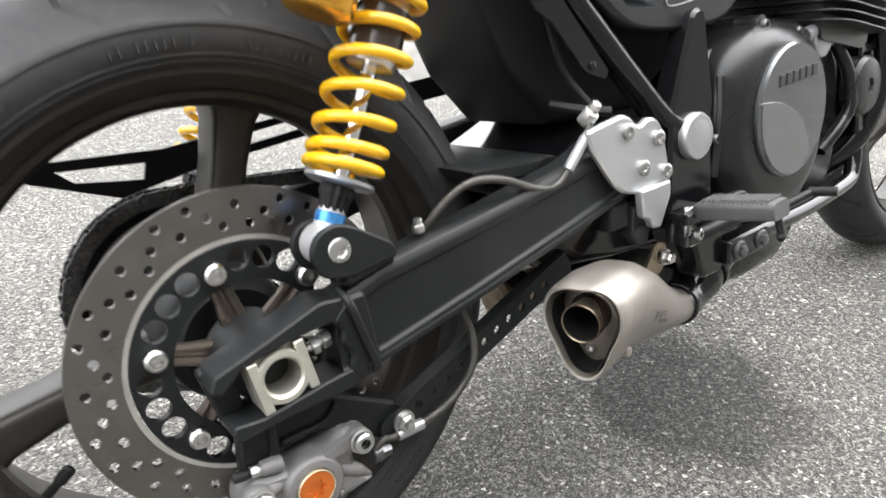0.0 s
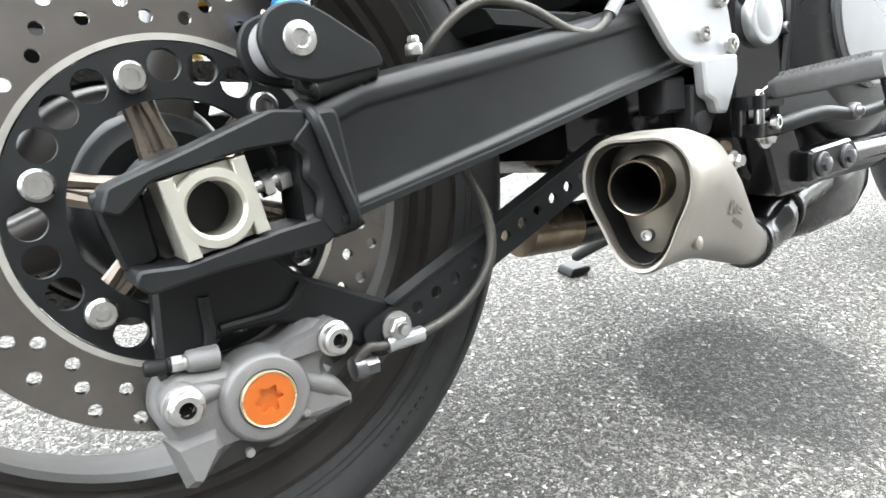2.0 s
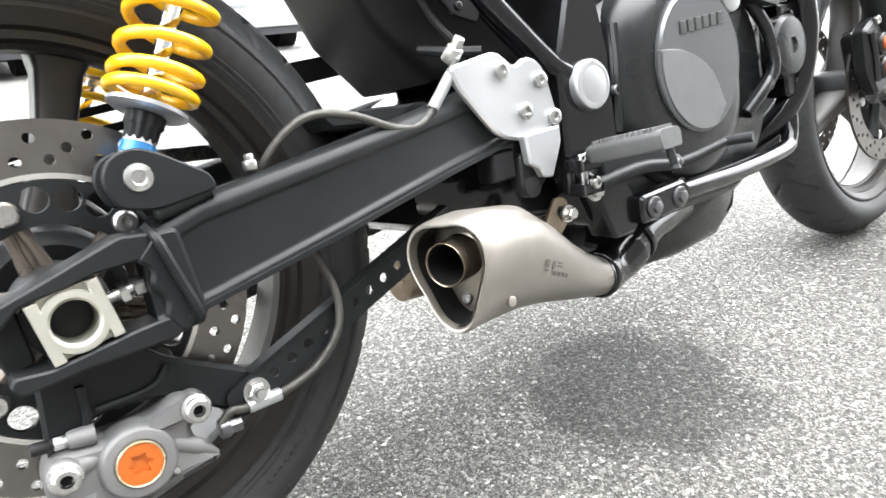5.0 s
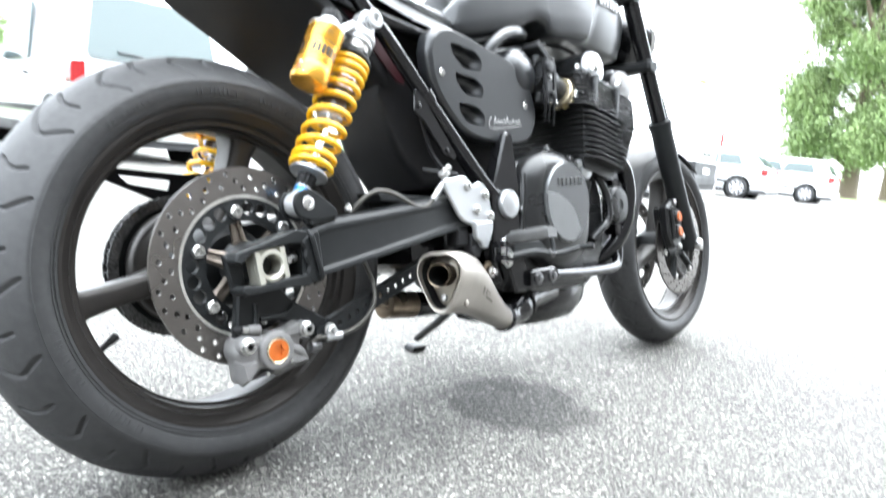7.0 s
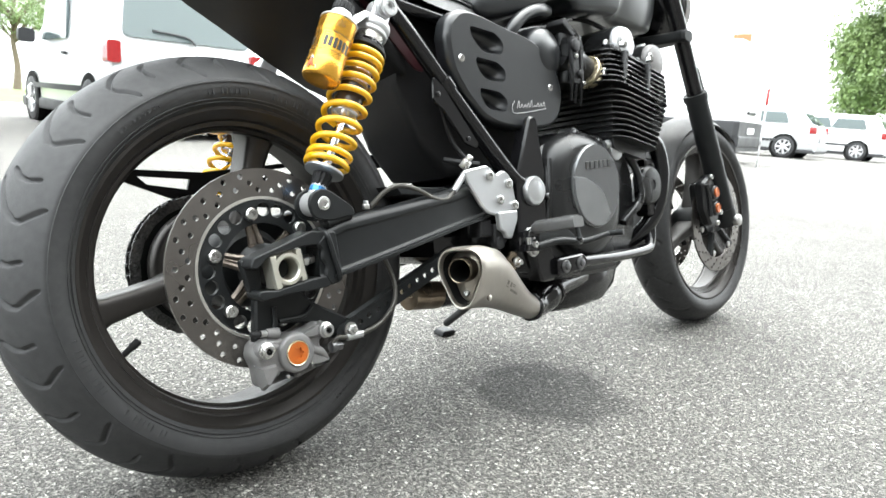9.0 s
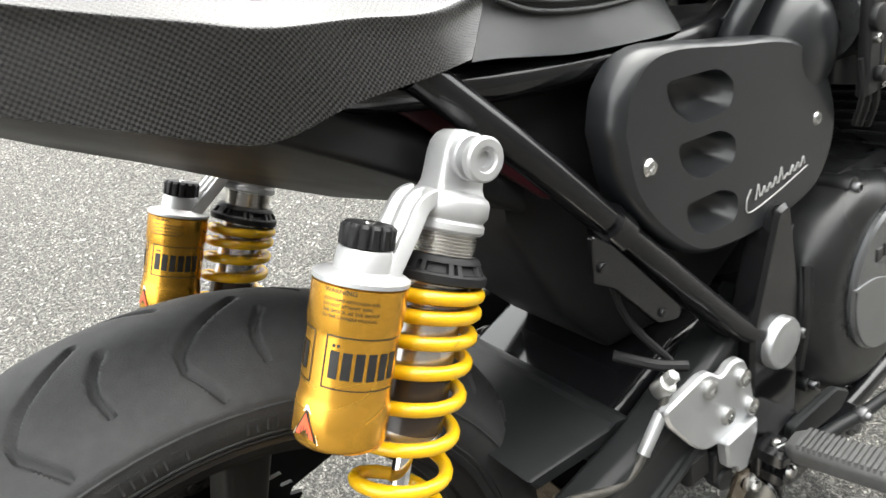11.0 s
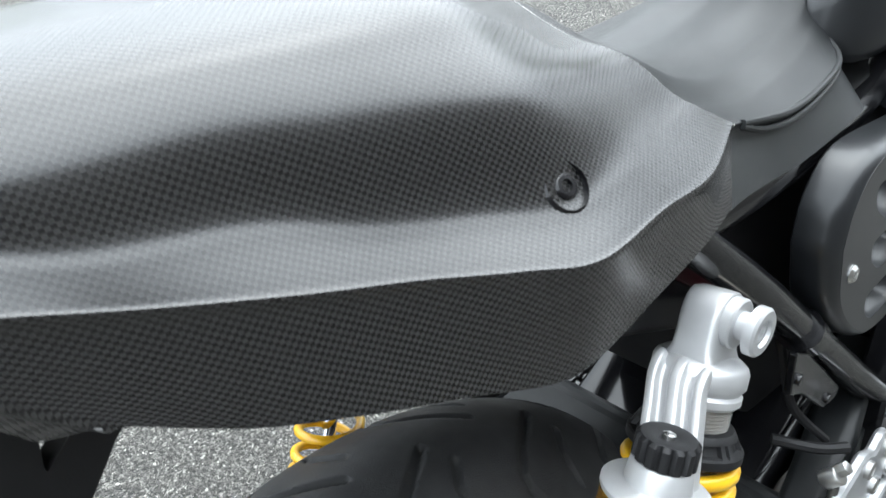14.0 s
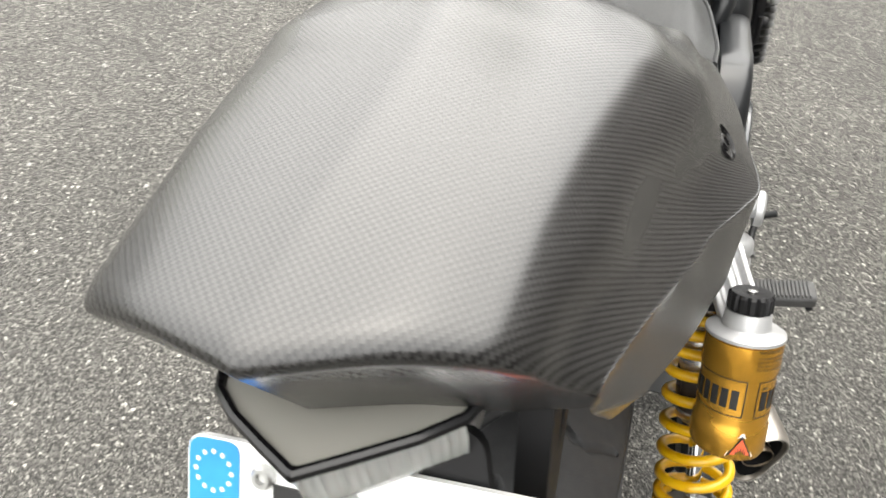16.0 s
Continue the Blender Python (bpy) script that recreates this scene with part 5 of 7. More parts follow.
part("pivot_cap", Shape().lathe([(0, 0.028), (0.008, 0.028), (0.011, 0.026), (0.012, 0.022), (0.0115, 0.0205), (0.012, 0.019), (0.0125, 0.0)], (0.545, -0.164, 0.408), RIGHT, 40), ALLOY, main_frame, "silver swingarm pivot cap")
mount = part("engine_mount", Shape().slab(rounded([(0.978, 0.338), (1.030, 0.338), (1.046, 0.40), (1.040, 0.475), (0.968, 0.475), (0.972, 0.40)], 0.010), -0.160, -0.122, 0.004), GLOSS, main_frame, "black engine mount at the foot of the down tube")
part("mount_clip", Shape().lathe([(0, 0.015), (0.002, 0.0165), (0.007, 0.0165), (0.009, 0.015)], (1.0115, -0.1390, 0.3300), (0, 0, 1), 20).cyl((1.012, -0.155, 0.336), (0, -0.3, 1), 0.003, 0.012, 8), STEEL, mount)
for x, z in ((0.993, 0.455), (1.024, 0.36)):
    part("mount_bolt", Shape().bolt((x, -0.160, z), RIGHT, 0.0075, 0.006, False), GLOSS, mount)
part("pivot_casting", Shape().loft([[(x, a, z) for a, z in rounded([(-0.118, zb), (0.10, zb), (0.10, zt), (-0.118, zt)], 0.012)] for x, zb, zt in ((0.326, 0.300, 0.365), (0.345, 0.286, 0.40), (0.45, 0.272, 0.44), (0.57, 0.262, 0.45))]), GLOSS, main_frame, "black casting round the swingarm pivot")
part("lower_bracket", Shape().slab(rounded([(0.505, 0.315), (0.55, 0.33), (0.585, 0.262), (0.575, 0.235), (0.535, 0.235)], 0.008), -0.188, -0.150, 0.004), GLOSS, main_frame)
part("guard_mount", Shape().slab(rounded([(0.570, 0.276), (0.655, 0.280), (0.668, 0.264), (0.655, 0.247), (0.570, 0.244)], 0.008), -0.200, -0.176, 0.003), GLOSS, main_frame)
for x, z in ((0.592, 0.260), (0.640, 0.262)):
    part("mount_bolt", Shape().lathe([(0, 0.0125), (0.002, 0.0125), (0.003, 0.0115)], (x, -0.200, z), RIGHT, 20).bolt((x, -0.202, z), RIGHT, 0.0075, 0.006, False), DARK_STEEL, main_frame, "blackened flange bolt")
part("inner_fender", Shape().loft([[(x, a, z) for a, z in rounded([(-w, zb), (w, zb), (w, zt), (-w, zt)], 0.02)] for x, w, zb, zt in ((0.30, 0.075, 0.60, 0.74), (0.345, 0.08, 0.50, 0.74), (0.40, 0.085, 0.44, 0.735), (0.52, 0.10, 0.44, 0.73), (0.60, 0.11, 0.50, 0.73))]), PLASTIC, main_frame, "black plastic battery box and inner mudguard")
part("under_tray", Shape().loft([[(x, a, z) for a, z in rounded([(-yr, zr), (yl, zl), (yl, zl + 0.03), (0.0, zt), (-yr, zr + 0.03)], 0.008)] for x, yr, zr, yl, zl, zt in ((-0.085, 0.035, 0.850, 0.09, 0.846, 0.90), (-0.055, 0.066, 0.815, 0.105, 0.796, 0.90), (-0.02, 0.084, 0.803, 0.115, 0.766, 0.89), (0.02, 0.098, 0.787, 0.118, 0.742, 0.88), (0.08, 0.113, 0.757, 0.12, 0.710, 0.86), (0.115, 0.115, 0.742, 0.12, 0.690, 0.84), (0.16, 0.112, 0.715, 0.12, 0.664, 0.80), (0.24, 0.105, 0.665, 0.12, 0.622, 0.77), (0.31, 0.09, 0.62, 0.11, 0.595, 0.75))]), PLASTIC, main_frame, "black plastic tray under the tail")
wires = Shape().tube([(0.345, -0.12, 0.62), (0.36, -0.125, 0.55), (0.375, -0.13, 0.50), (0.40, -0.15, 0.455)], 0.004, 8).tube([(0.36, -0.12, 0.47), (0.38, -0.15, 0.462), (0.40, -0.168, 0.458)], 0.005, 8)
part("wiring", wires, PLASTIC, main_frame)
part("hose_union", Shape().cyl((0.36, -0.166, 0.452), (0.2, -0.6, 0.7), 0.0085, 0.016, 12).cyl((0.365, -0.172, 0.463), (0.2, -0.6, 0.7), 0.006, 0.012, 6), STEEL, main_frame)

# engine
crank = Shape()
crank.loft([[(p[0], y, p[1]) for p in rounded(q, 0.03, 4)] for y, q in ((-0.150, [(0.56, 0.30), (0.60, 0.235), (0.86, 0.235), (0.925, 0.31), (0.92, 0.44), (0.87, 0.51), (0.70, 0.52), (0.58, 0.47)]), (-0.138, [(0.55, 0.29), (0.59, 0.225), (0.87, 0.225), (0.94, 0.30), (0.935, 0.45), (0.88, 0.52), (0.69, 0.53), (0.57, 0.48)]), (0.138, [(0.55, 0.29), (0.59, 0.225), (0.87, 0.225), (0.94, 0.30), (0.935, 0.45), (0.88, 0.52), (0.69, 0.53), (0.57, 0.48)]), (0.150, [(0.56, 0.30), (0.60, 0.235), (0.86, 0.235), (0.925, 0.31), (0.92, 0.44), (0.87, 0.51), (0.70, 0.52), (0.58, 0.47)]))])
engine = part("engine", crank, CASE, bike, "black finned air-cooled four-cylinder engine")
part("oil_pan", Shape().loft([[(x, a, z) for a, z in rounded([(-w, zb), (w, zb), (w, 0.26), (-w, 0.26)], 0.02)] for x, w, zb in ((0.60, 0.08, 0.20), (0.65, 0.10, 0.185), (0.85, 0.10, 0.185), (0.90, 0.08, 0.21))]), CASE, engine)
CL = (0.706, 0.405)
cover = Shape()
outline = [(0.588, 0.44), (0.60, 0.48), (0.64, 0.512), (0.70, 0.527), (0.77, 0.515), (0.825, 0.475), (0.838, 0.41), (0.83, 0.33), (0.79, 0.282), (0.72, 0.262), (0.65, 0.285), (0.60, 0.34), (0.586, 0.39)]
outline = [tuple(p) for p in smooth_line([(*p, 0) for p in outline + outline[:1]], 4)][:-1]
outline = [(p[0], p[1]) for p in outline]
shrink = lambda k: [(CL[0] + (a - CL[0]) * k, CL[1] + (b - CL[1]) * k) for a, b in outline]  # noqa: E731
cover.loft([[(a, y, b) for a, b in shrink(k)] for y, k in ((-0.135, 1.0), (-0.158, 1.0), (-0.168, 0.97), (-0.176, 0.90), (-0.184, 0.80), (-0.1865, 0.72))])
clutch = part("clutch_cover", cover, CASE, engine, "black round clutch cover", angle=50)
plate_out = [(CL[0] + 0.014 + 0.082 * math.cos(a), CL[1] + 0.008 + 0.086 * math.sin(a)) for a in (2 * math.pi * k / 64 for k in range(64))]
part("cover_plate", Shape().slab(plate_out, -0.184, -0.194, 0.003), SHINE, engine, "polished grey cover plate", angle=25)
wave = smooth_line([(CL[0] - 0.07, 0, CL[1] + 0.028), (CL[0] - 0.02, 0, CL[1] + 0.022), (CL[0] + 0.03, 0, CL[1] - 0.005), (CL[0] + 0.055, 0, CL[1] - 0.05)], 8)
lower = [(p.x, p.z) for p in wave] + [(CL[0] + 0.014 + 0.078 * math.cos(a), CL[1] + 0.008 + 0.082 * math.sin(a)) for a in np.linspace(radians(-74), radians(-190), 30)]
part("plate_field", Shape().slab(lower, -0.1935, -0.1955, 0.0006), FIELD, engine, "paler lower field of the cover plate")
for k in range(6):
    part("letter_bar", Shape().box((CL[0] - 0.020 + 0.0155 * k, -0.1945, CL[1] + 0.049 + 0.0012 * k), (0.011, 0.002, 0.015), 0.0008), INK, engine)
for k in range(9):
    a = radians(20 + 40 * k)
    x, z = CL[0] + 0.121 * math.cos(a) + 0.004, CL[1] + 0.128 * math.sin(a) - 0.008
    part("cover_bolt", Shape().cyl((x, -0.13, z), RIGHT, 0.0115, 0.034, 16), CASE, engine)
    part("cover_screw", Shape().bolt((x, -0.164, z), RIGHT, 0.0065, 0.007), DARK_STEEL, engine)
part("ignition_cover", Shape().lathe([(0, 0.045), (0.016, 0.045), (0.022, 0.040), (0.024, 0.030), (0.024, 0.012), (0.021, 0.011)], (0.975, -0.150, 0.412), RIGHT, 36), CASE, engine, "black round ignition cover")
part("breather_boss", Shape().cyl((0.835, -0.14, 0.49), RIGHT, 0.022, 0.03, 20).tube([(0.80, -0.16, 0.50), (0.83, -0.165, 0.505), (0.86, -0.165, 0.49)], 0.010, 10), ALLOY, engine)
part("oil_line", Shape().tube([(0.92, -0.16, 0.36), (0.935, -0.165, 0.39), (0.93, -0.16, 0.44), (0.91, -0.15, 0.48)], 0.009, 10).tube([(0.87, -0.155, 0.33), (0.90, -0.162, 0.355), (0.92, -0.162, 0.37)], 0.010, 10), CASE, engine)
part("case_pipe", Shape().tube([(0.59, -0.163, 0.35), (0.595, -0.168, 0.42), (0.60, -0.165, 0.47)], 0.006, 8), CASE, engine)
# barrels, head and fins, all leaned forward
tiltm = Matrix.Translation((0.860, 0, 0.505)) @ pose(0, 0, 0, 0, 11, 0)
core = Shape().loft([[(a, y, b) for a, b in rounded([(-0.045, -0.02), (0.085, -0.02), (0.116, 0.115), (0.135, 0.200), (-0.085, 0.200), (-0.070, 0.115)], 0.01, 2)] for y in (-0.176, 0.176)], m=tiltm)
part("barrel_core", core, CASE, engine)


def fin(front, back, width, h, thick=0.0013):
    s = Shape()
    pts = rounded([(-back, -width), (front, -width), (front, width), (-back, width)], 0.045, 5)
    s.loft([[(x * k, y * k, h + dz) for x, y in pts] for dz, k in ((-thick, 0.988), (-thick * 0.8, 0.997), (0.0, 1.0), (thick * 0.8, 0.997), (thick, 0.988))], m=tiltm)
    ob = part("fin", s, CASE, engine, angle=30)
    ob.data.materials.append(FIN_EDGE)
    up = tiltm.to_3x3() @ Vector((0, 0, 1))
    # machined edges ahead only; rear ones stay black to stand for their shade
    for p in ob.data.polygons:
        if abs(p.normal.dot(up)) < 0.5 and (tiltm.inverted() @ p.center).x > -0.02:
            p.material_index = 1
    return ob


for k in range(9):
    fin(0.106 + 0.0042 * k, 0.055 + 0.004 * k, 0.207, 0.004 + 0.0118 * k)
for k in range(7):
    fin(0.148 + 0.0022 * k, 0.100 - 0.001 * k, 0.205 - 0.003 * k, 0.114 + 0.0122 * k)
for x in (-0.050, 0.045):
    part("head_rib", Shape().box((x, -0.188, 0.150), (0.010, 0.022, 0.078), 0.002, tiltm), CASE, engine)
for x in (-0.06, 0.05):
    part("head_stud", Shape().lathe([(0, 0.009), (0.008, 0.009)], tiltm @ Vector((x, -0.192, 0.197)), tiltm.to_3x3() @ Vector((0, 0, 1)), 6).cyl(tiltm @ Vector((x, -0.192, 0.203)), tiltm.to_3x3() @ Vector((0, 0, 1)), 0.0055, 0.012, 10), STEEL, engine)
for x, cap in ((-0.022, ALLOY), (0.108, CAST)):
    q = [tiltm @ Vector((x, y, 0.220)) for y in (-0.158, 0.158)]
    tunnel = Shape().tube(q, 0.040, 28, smooth=False)
    tunnel.loft([[tiltm @ Vector((x + a, y, 0.185 + b)) for a, b in rounded([(-0.048, 0.0), (0.048, 0.0), (0.042, 0.022), (-0.042, 0.022)], 0.006)] for y in (-0.165, 0.165)])
    part("cam_cover", tunnel, CASE, engine, "cast cam cover")
    part("cam_cap", Shape().lathe([(0, 0.038), (0.008, 0.038), (0.016, 0.034), (0.019, 0.026), (0.020, 0.0)], q[0], RIGHT, 32), cap, engine, "bright domed end cap of a cam cover")
    for dx, dh in ((-0.040, 0.0), (0.040, 0.0)):
        part("cover_bolt", Shape().bolt(tiltm @ Vector((x + dx, -0.150, 0.207)), tiltm.to_3x3() @ Vector((0, 0, 1)), 0.0065, 0.012, False), STEEL, engine)
part("head_bridge", Shape().loft([[tiltm @ Vector((a, y, b)) for a, b in rounded([(-0.02, 0.190), (0.090, 0.190), (0.08, 0.218), (-0.01, 0.218)], 0.006)] for y in (-0.15, 0.15)]), CASE, engine)
part("air_injection_pipe", Shape().tube([(1.010, -0.150, 0.650), (1.035, -0.158, 0.672), (1.038, -0.150, 0.700), (1.010, -0.12, 0.725)], 0.011, 12).cyl((1.006, -0.145, 0.640), (0.5, -0.5, 0.7), 0.016, 0.016, 14), ALLOY, engine, "silver air pipe on the cylinder head")
part("valve_unit", Shape().box((0.995, -0.085, 0.742), (0.05, 0.06, 0.03), 0.006).cyl((1.02, -0.12, 0.735), (0.3, -0.9, 0.1), 0.013, 0.02, 14), ALLOY, engine, "small silver valve unit")
for y in (-0.145, -0.05, 0.05, 0.145):
    part("plug_lead", Shape().tube([tiltm @ Vector((0.008, y, 0.215)), tiltm @ Vector((0.008, y * 0.95, 0.245)), (0.87, y * 0.6, 0.79), (0.80, y * 0.3, 0.80)], 0.0055, 8), PLASTIC, engine)
for k in range(4):
    y = -0.128 + 0.085 * k
    part("intake_boot", Shape().tube([(0.835, y, 0.652), (0.80, y, 0.662), (0.74, y, 0.676)], [0.030, 0.027, 0.030], 18), PLASTIC, engine)
clamp = part("boot_clamp", Shape().lathe([(-0.002, 0.031), (0.0, 0.0335), (0.007, 0.0335), (0.009, 0.0305), (0.013, 0.0305), (0.015, 0.0335), (0.022, 0.0335), (0.024, 0.031)], (0.806, -0.134, 0.657), (-0.93, 0, 0.30), 32), BRASS, engine, "pale passivated boot clamp")
part("clamp_screw", Shape().cyl((0.796, -0.170, 0.645), (0.2, 0, 1), 0.005, 0.018, 10), STEEL, clamp)
for k in range(4):
    y = -0.128 + 0.085 * k
    body = Shape().tube([(0.745, y, 0.675), (0.685, y, 0.690)], [0.034, 0.036], 22, smooth=False)
    body.lathe([(-0.03, 0.030), (0.022, 0.031), (0.030, 0.034), (0.036, 0.034), (0.040, 0.028)], (0.715, y, 0.690), (0.2, 0, 1), 24).cyl((0.712, y, 0.625), (0.2, 0, 1), 0.024, 0.04, 20)
    part("carburettor", body, CASE, engine, "black carburettor body")
link = Shape().box((0.690, -0.170, 0.668), (0.022, 0.012, 0.095), 0.003).box((0.718, -0.166, 0.655), (0.012, 0.010, 0.075), 0.003).cyl((0.683, -0.176, 0.695), RIGHT, 0.013, 0.008, 18).cyl((0.696, -0.176, 0.640), RIGHT, 0.008, 0.008, 14)
for x, z0, z1 in ((0.670, 0.590, 0.66), (0.683, 0.585, 0.65), (0.700, 0.580, 0.645)):
    link.tube([(x + 0.02, -0.160, z0), (x + 0.008, -0.172, (z0 + z1) / 2), (x, -0.172, z1)], 0.0028, 6)
part("throttle_linkage", link, PLASTIC, engine, "black throttle linkage and cables")
part("linkage_screw", Shape().bolt((0.690, -0.176, 0.675), RIGHT, 0.0045, 0.004).bolt((0.718, -0.171, 0.625), RIGHT, 0.004, 0.004), STEEL, engine)
dome = Shape().lathe([(-0.07, 0.056), (0.0, 0.056), (0.014, 0.0535), (0.024, 0.047), (0.031, 0.036), (0.035, 0.020), (0.036, 0.0)], (0.640, -0.120, 0.682), (0.12, -0.98, 0.08), 44)
part("air_filter_pod", dome, MATT, engine, "satin black air filter cover", angle=50)
part("filter_bracket", Shape().slab(rounded([(0.672, 0.742), (0.728, 0.705), (0.742, 0.655), (0.750, 0.660), (0.738, 0.715), (0.682, 0.756)], 0.004), -0.160, -0.115, 0.002), PLASTIC, engine, "bent black bracket above the carburettors")
part("breather_hose", Shape().tube([(0.552, -0.112, 0.700), (0.560, -0.120, 0.722), (0.580, -0.122, 0.743), (0.612, -0.122, 0.763), (0.655, -0.118, 0.777), (0.70, -0.10, 0.785)], 0.0125, 16), MATT, engine, "black breather hose in an arch")

# side cover with three scoops and a painted flourish
sc = [(0.351, 0.679), (0.364, 0.712), (0.404, 0.731), (0.50, 0.716), (0.591, 0.698), (0.650, 0.660), (0.676, 0.596), (0.645, 0.541), (0.562, 0.527), (0.463, 0.535), (0.41, 0.566), (0.364, 0.622)]
sc = [(p.x, p.y) for p in smooth_line([(*p, 0) for p in sc + sc[:1]], 5)][:-1]
CC = (0.51, 0.63)
grow = lambda k: [(CC[0] + (a - CC[0]) * k, CC[1] + (b - CC[1]) * k) for a, b in sc]  # noqa: E731
scoops = [rounded(q, 0.014, 4) for q in ([(0.409, 0.703), (0.478, 0.698), (0.499, 0.682), (0.494, 0.661), (0.442, 0.659), (0.415, 0.682)], [(0.421, 0.650), (0.480, 0.646), (0.501, 0.632), (0.497, 0.611), (0.445, 0.611), (0.424, 0.632)], [(0.428, 0.596), (0.480, 0.593), (0.503, 0.579), (0.499, 0.556), (0.447, 0.559), (0.430, 0.579)])]
face = Shape().loft([[(a, y, b) for a, b in grow(k)] for y, k in ((-0.120, 0.98), (-0.122, 1.0), (-0.140, 1.0), (-0.1465, 0.985), (-0.151, 0.955), (-0.1525, 0.93))], cap=False)
pockets = []
for q in scoops:
    cx, cz = sum(p[0] for p in q) / len(q), sum(p[1] for p in q) / len(q)
    pockets.append(Shape().loft([[(cx + (a - cx) * k, y, cz + (b - cz) * k + up) for a, b in q] for y, k, up in ((-0.1525, 1.0, 0.0), (-0.1505, 0.985, 0.0), (-0.146, 0.95, 0.0008), (-0.140, 0.88, 0.002), (-0.134, 0.76, 0.004), (-0.130, 0.58, 0.006), (-0.128, 0.34, 0.007), (-0.1275, 0.02, 0.0075))], cap=False))
side_cover = part("side_cover", face, MATT, bike, "matt grey-black side cover with three scoops", angle=40)
part("face_plate", Shape().plate(grow(0.932), scoops, -0.1526, -0.1495), MATT, side_cover, angle=20)
for q in pockets:
    part("scoop", q, MATT, side_cover, angle=80)
for p in ((0.385, -0.1515, 0.643), (0.632, -0.150, 0.612)):
    part("cover_screw", Shape().lathe([(0, 0.0075), (0.002, 0.0075), (0.0045, 0.0055), (0.0045, 0.003), (0.002, 0.0028)], p, RIGHT, 18), STEEL, side_cover)
script = Shape()
script.tube([(0.520, -0.1535, 0.578), (0.513, -0.1535, 0.568), (0.518, -0.1535, 0.556), (0.56, -0.1535, 0.560), (0.615, -0.1535, 0.570)], 0.0008, 6)
for k in range(9):
    x = 0.530 + 0.0095 * k
    h = (0.014, 0.008, 0.007, 0.009, 0.014, 0.004, 0.008, 0.007, 0.009)[k]
    script.tube([(x - 0.003, -0.1535, 0.564 + 0.10 * (x - 0.52)), (x + 0.002, -0.1535, 0.564 + h + 0.10 * (x - 0.52)), (x + 0.004, -0.1535, 0.565 + 0.10 * (x - 0.52))], 0.0008, 6)
part("painted_flourish", script, FADED_INK, side_cover, "white painted script-like flourish")
part("side_cover_left", face.mirrored(0.0), MATT, bike)

# tank
def dense(rows, steps=5):
    cols = [smooth_line([(0, 0, v) for v in col], steps) for col in zip(*rows)]
    return [tuple(c[i].z for c in cols) for i in range(len(cols[0]))]


def tank_ring(x, w, zt, zb):
    """One section of the tank: a tucked lower edge, a flat flank that leans in, a round shoulder and an almost flat top."""
    h = zt - zb
    r = min(0.048, 0.42 * h, 0.6 * w)
    tuck = 1 - 0.22 * min(max((x - 0.935) / 0.03, 0), 1)  # ahead of the crease the flank falls in towards the frame
    half_ = [(0.55 * w, zb), ((w - 0.014) * tuck, zb), ((w - 0.004) * tuck, zb + 0.004), (w * (0.06 + 0.94 * tuck), zb + 0.014), (w * (0.56 * 0.992 + 0.44 * tuck), zb + 0.5 * (h - r))]
    half_ += [(0.975 * w - r + r * math.cos(a), zt - r + r * math.sin(a)) for a in np.linspace(0, math.pi / 2, 8)]
    half_ += [(0.45 * w, zt + 0.010), (0.20 * w, zt + 0.015)]
    ring_ = [(y, z) for y, z in half_] + [(0, zt + 0.016)] + [(-y, z) for y, z in reversed(half_)] + [(0, zb)]
    skew = 0.45 * math.exp(-(((x - 0.94) / 0.07) ** 2))
    hollow = 0.085 * math.exp(-max(x - 0.486, 0) / 0.05)  # the rear is hollowed for the seat
    return [(x + skew * (z - 0.87) + hollow * (1 - (y / w) ** 2), y, z) for y, z in ring_]


TANK = [
    (0.486, 0.060, 0.812, 0.762), (0.492, 0.078, 0.832, 0.752), (0.506, 0.094, 0.852, 0.747), (0.54, 0.108, 0.870, 0.750), (0.60, 0.120, 0.888, 0.763),
    (0.65, 0.127, 0.902, 0.780), (0.695, 0.132, 0.914, 0.803), (0.722, 0.135, 0.921, 0.809), (0.748, 0.137, 0.927, 0.803), (0.768, 0.138, 0.931, 0.788),
    (0.86, 0.143, 0.950, 0.797), (0.925, 0.143, 0.961, 0.801), (0.938, 0.1415, 0.963, 0.801), (0.955, 0.137, 0.966, 0.801), (1.02, 0.131, 0.969, 0.799),
    (1.09, 0.120, 0.968, 0.797), (1.14, 0.105, 0.956, 0.803), (1.18, 0.083, 0.938, 0.818), (1.202, 0.054, 0.918, 0.842), (1.212, 0.020, 0.900, 0.866),
]
tank = part("fuel_tank", Shape().loft([tank_ring(*q) for q in dense(TANK, 4)]), MATT, bike, "satin grey-black fuel tank with a crease ahead of the flank", angle=50)
part("filler_cap", Shape().lathe([(0, 0.045), (0.008, 0.045), (0.020, 0.040), (0.024, 0.034)], (0.79, 0, 0.938), (-0.2, 0, 1), 32), SATIN, tank, "round filler cap")
for side in (-1, 1):
    for k in range(6):
        part("badge_bar", Shape().box((0.984 + 0.019 * k, side * (0.1325 - 0.0024 * k), 0.918 + 0.0005 * k), (0.013, 0.006, 0.024), 0.001), FADED_INK, tank)

# seat and tail cowl
MID = 0.012  # the middle of seat and cowl at the seam


def middle(x):
    """The middle line of the cowl, which sits a little askew."""
    return 0.024 + 0.07 * x if x < 0.06 else 0.0282 - 0.082 * (x - 0.06)


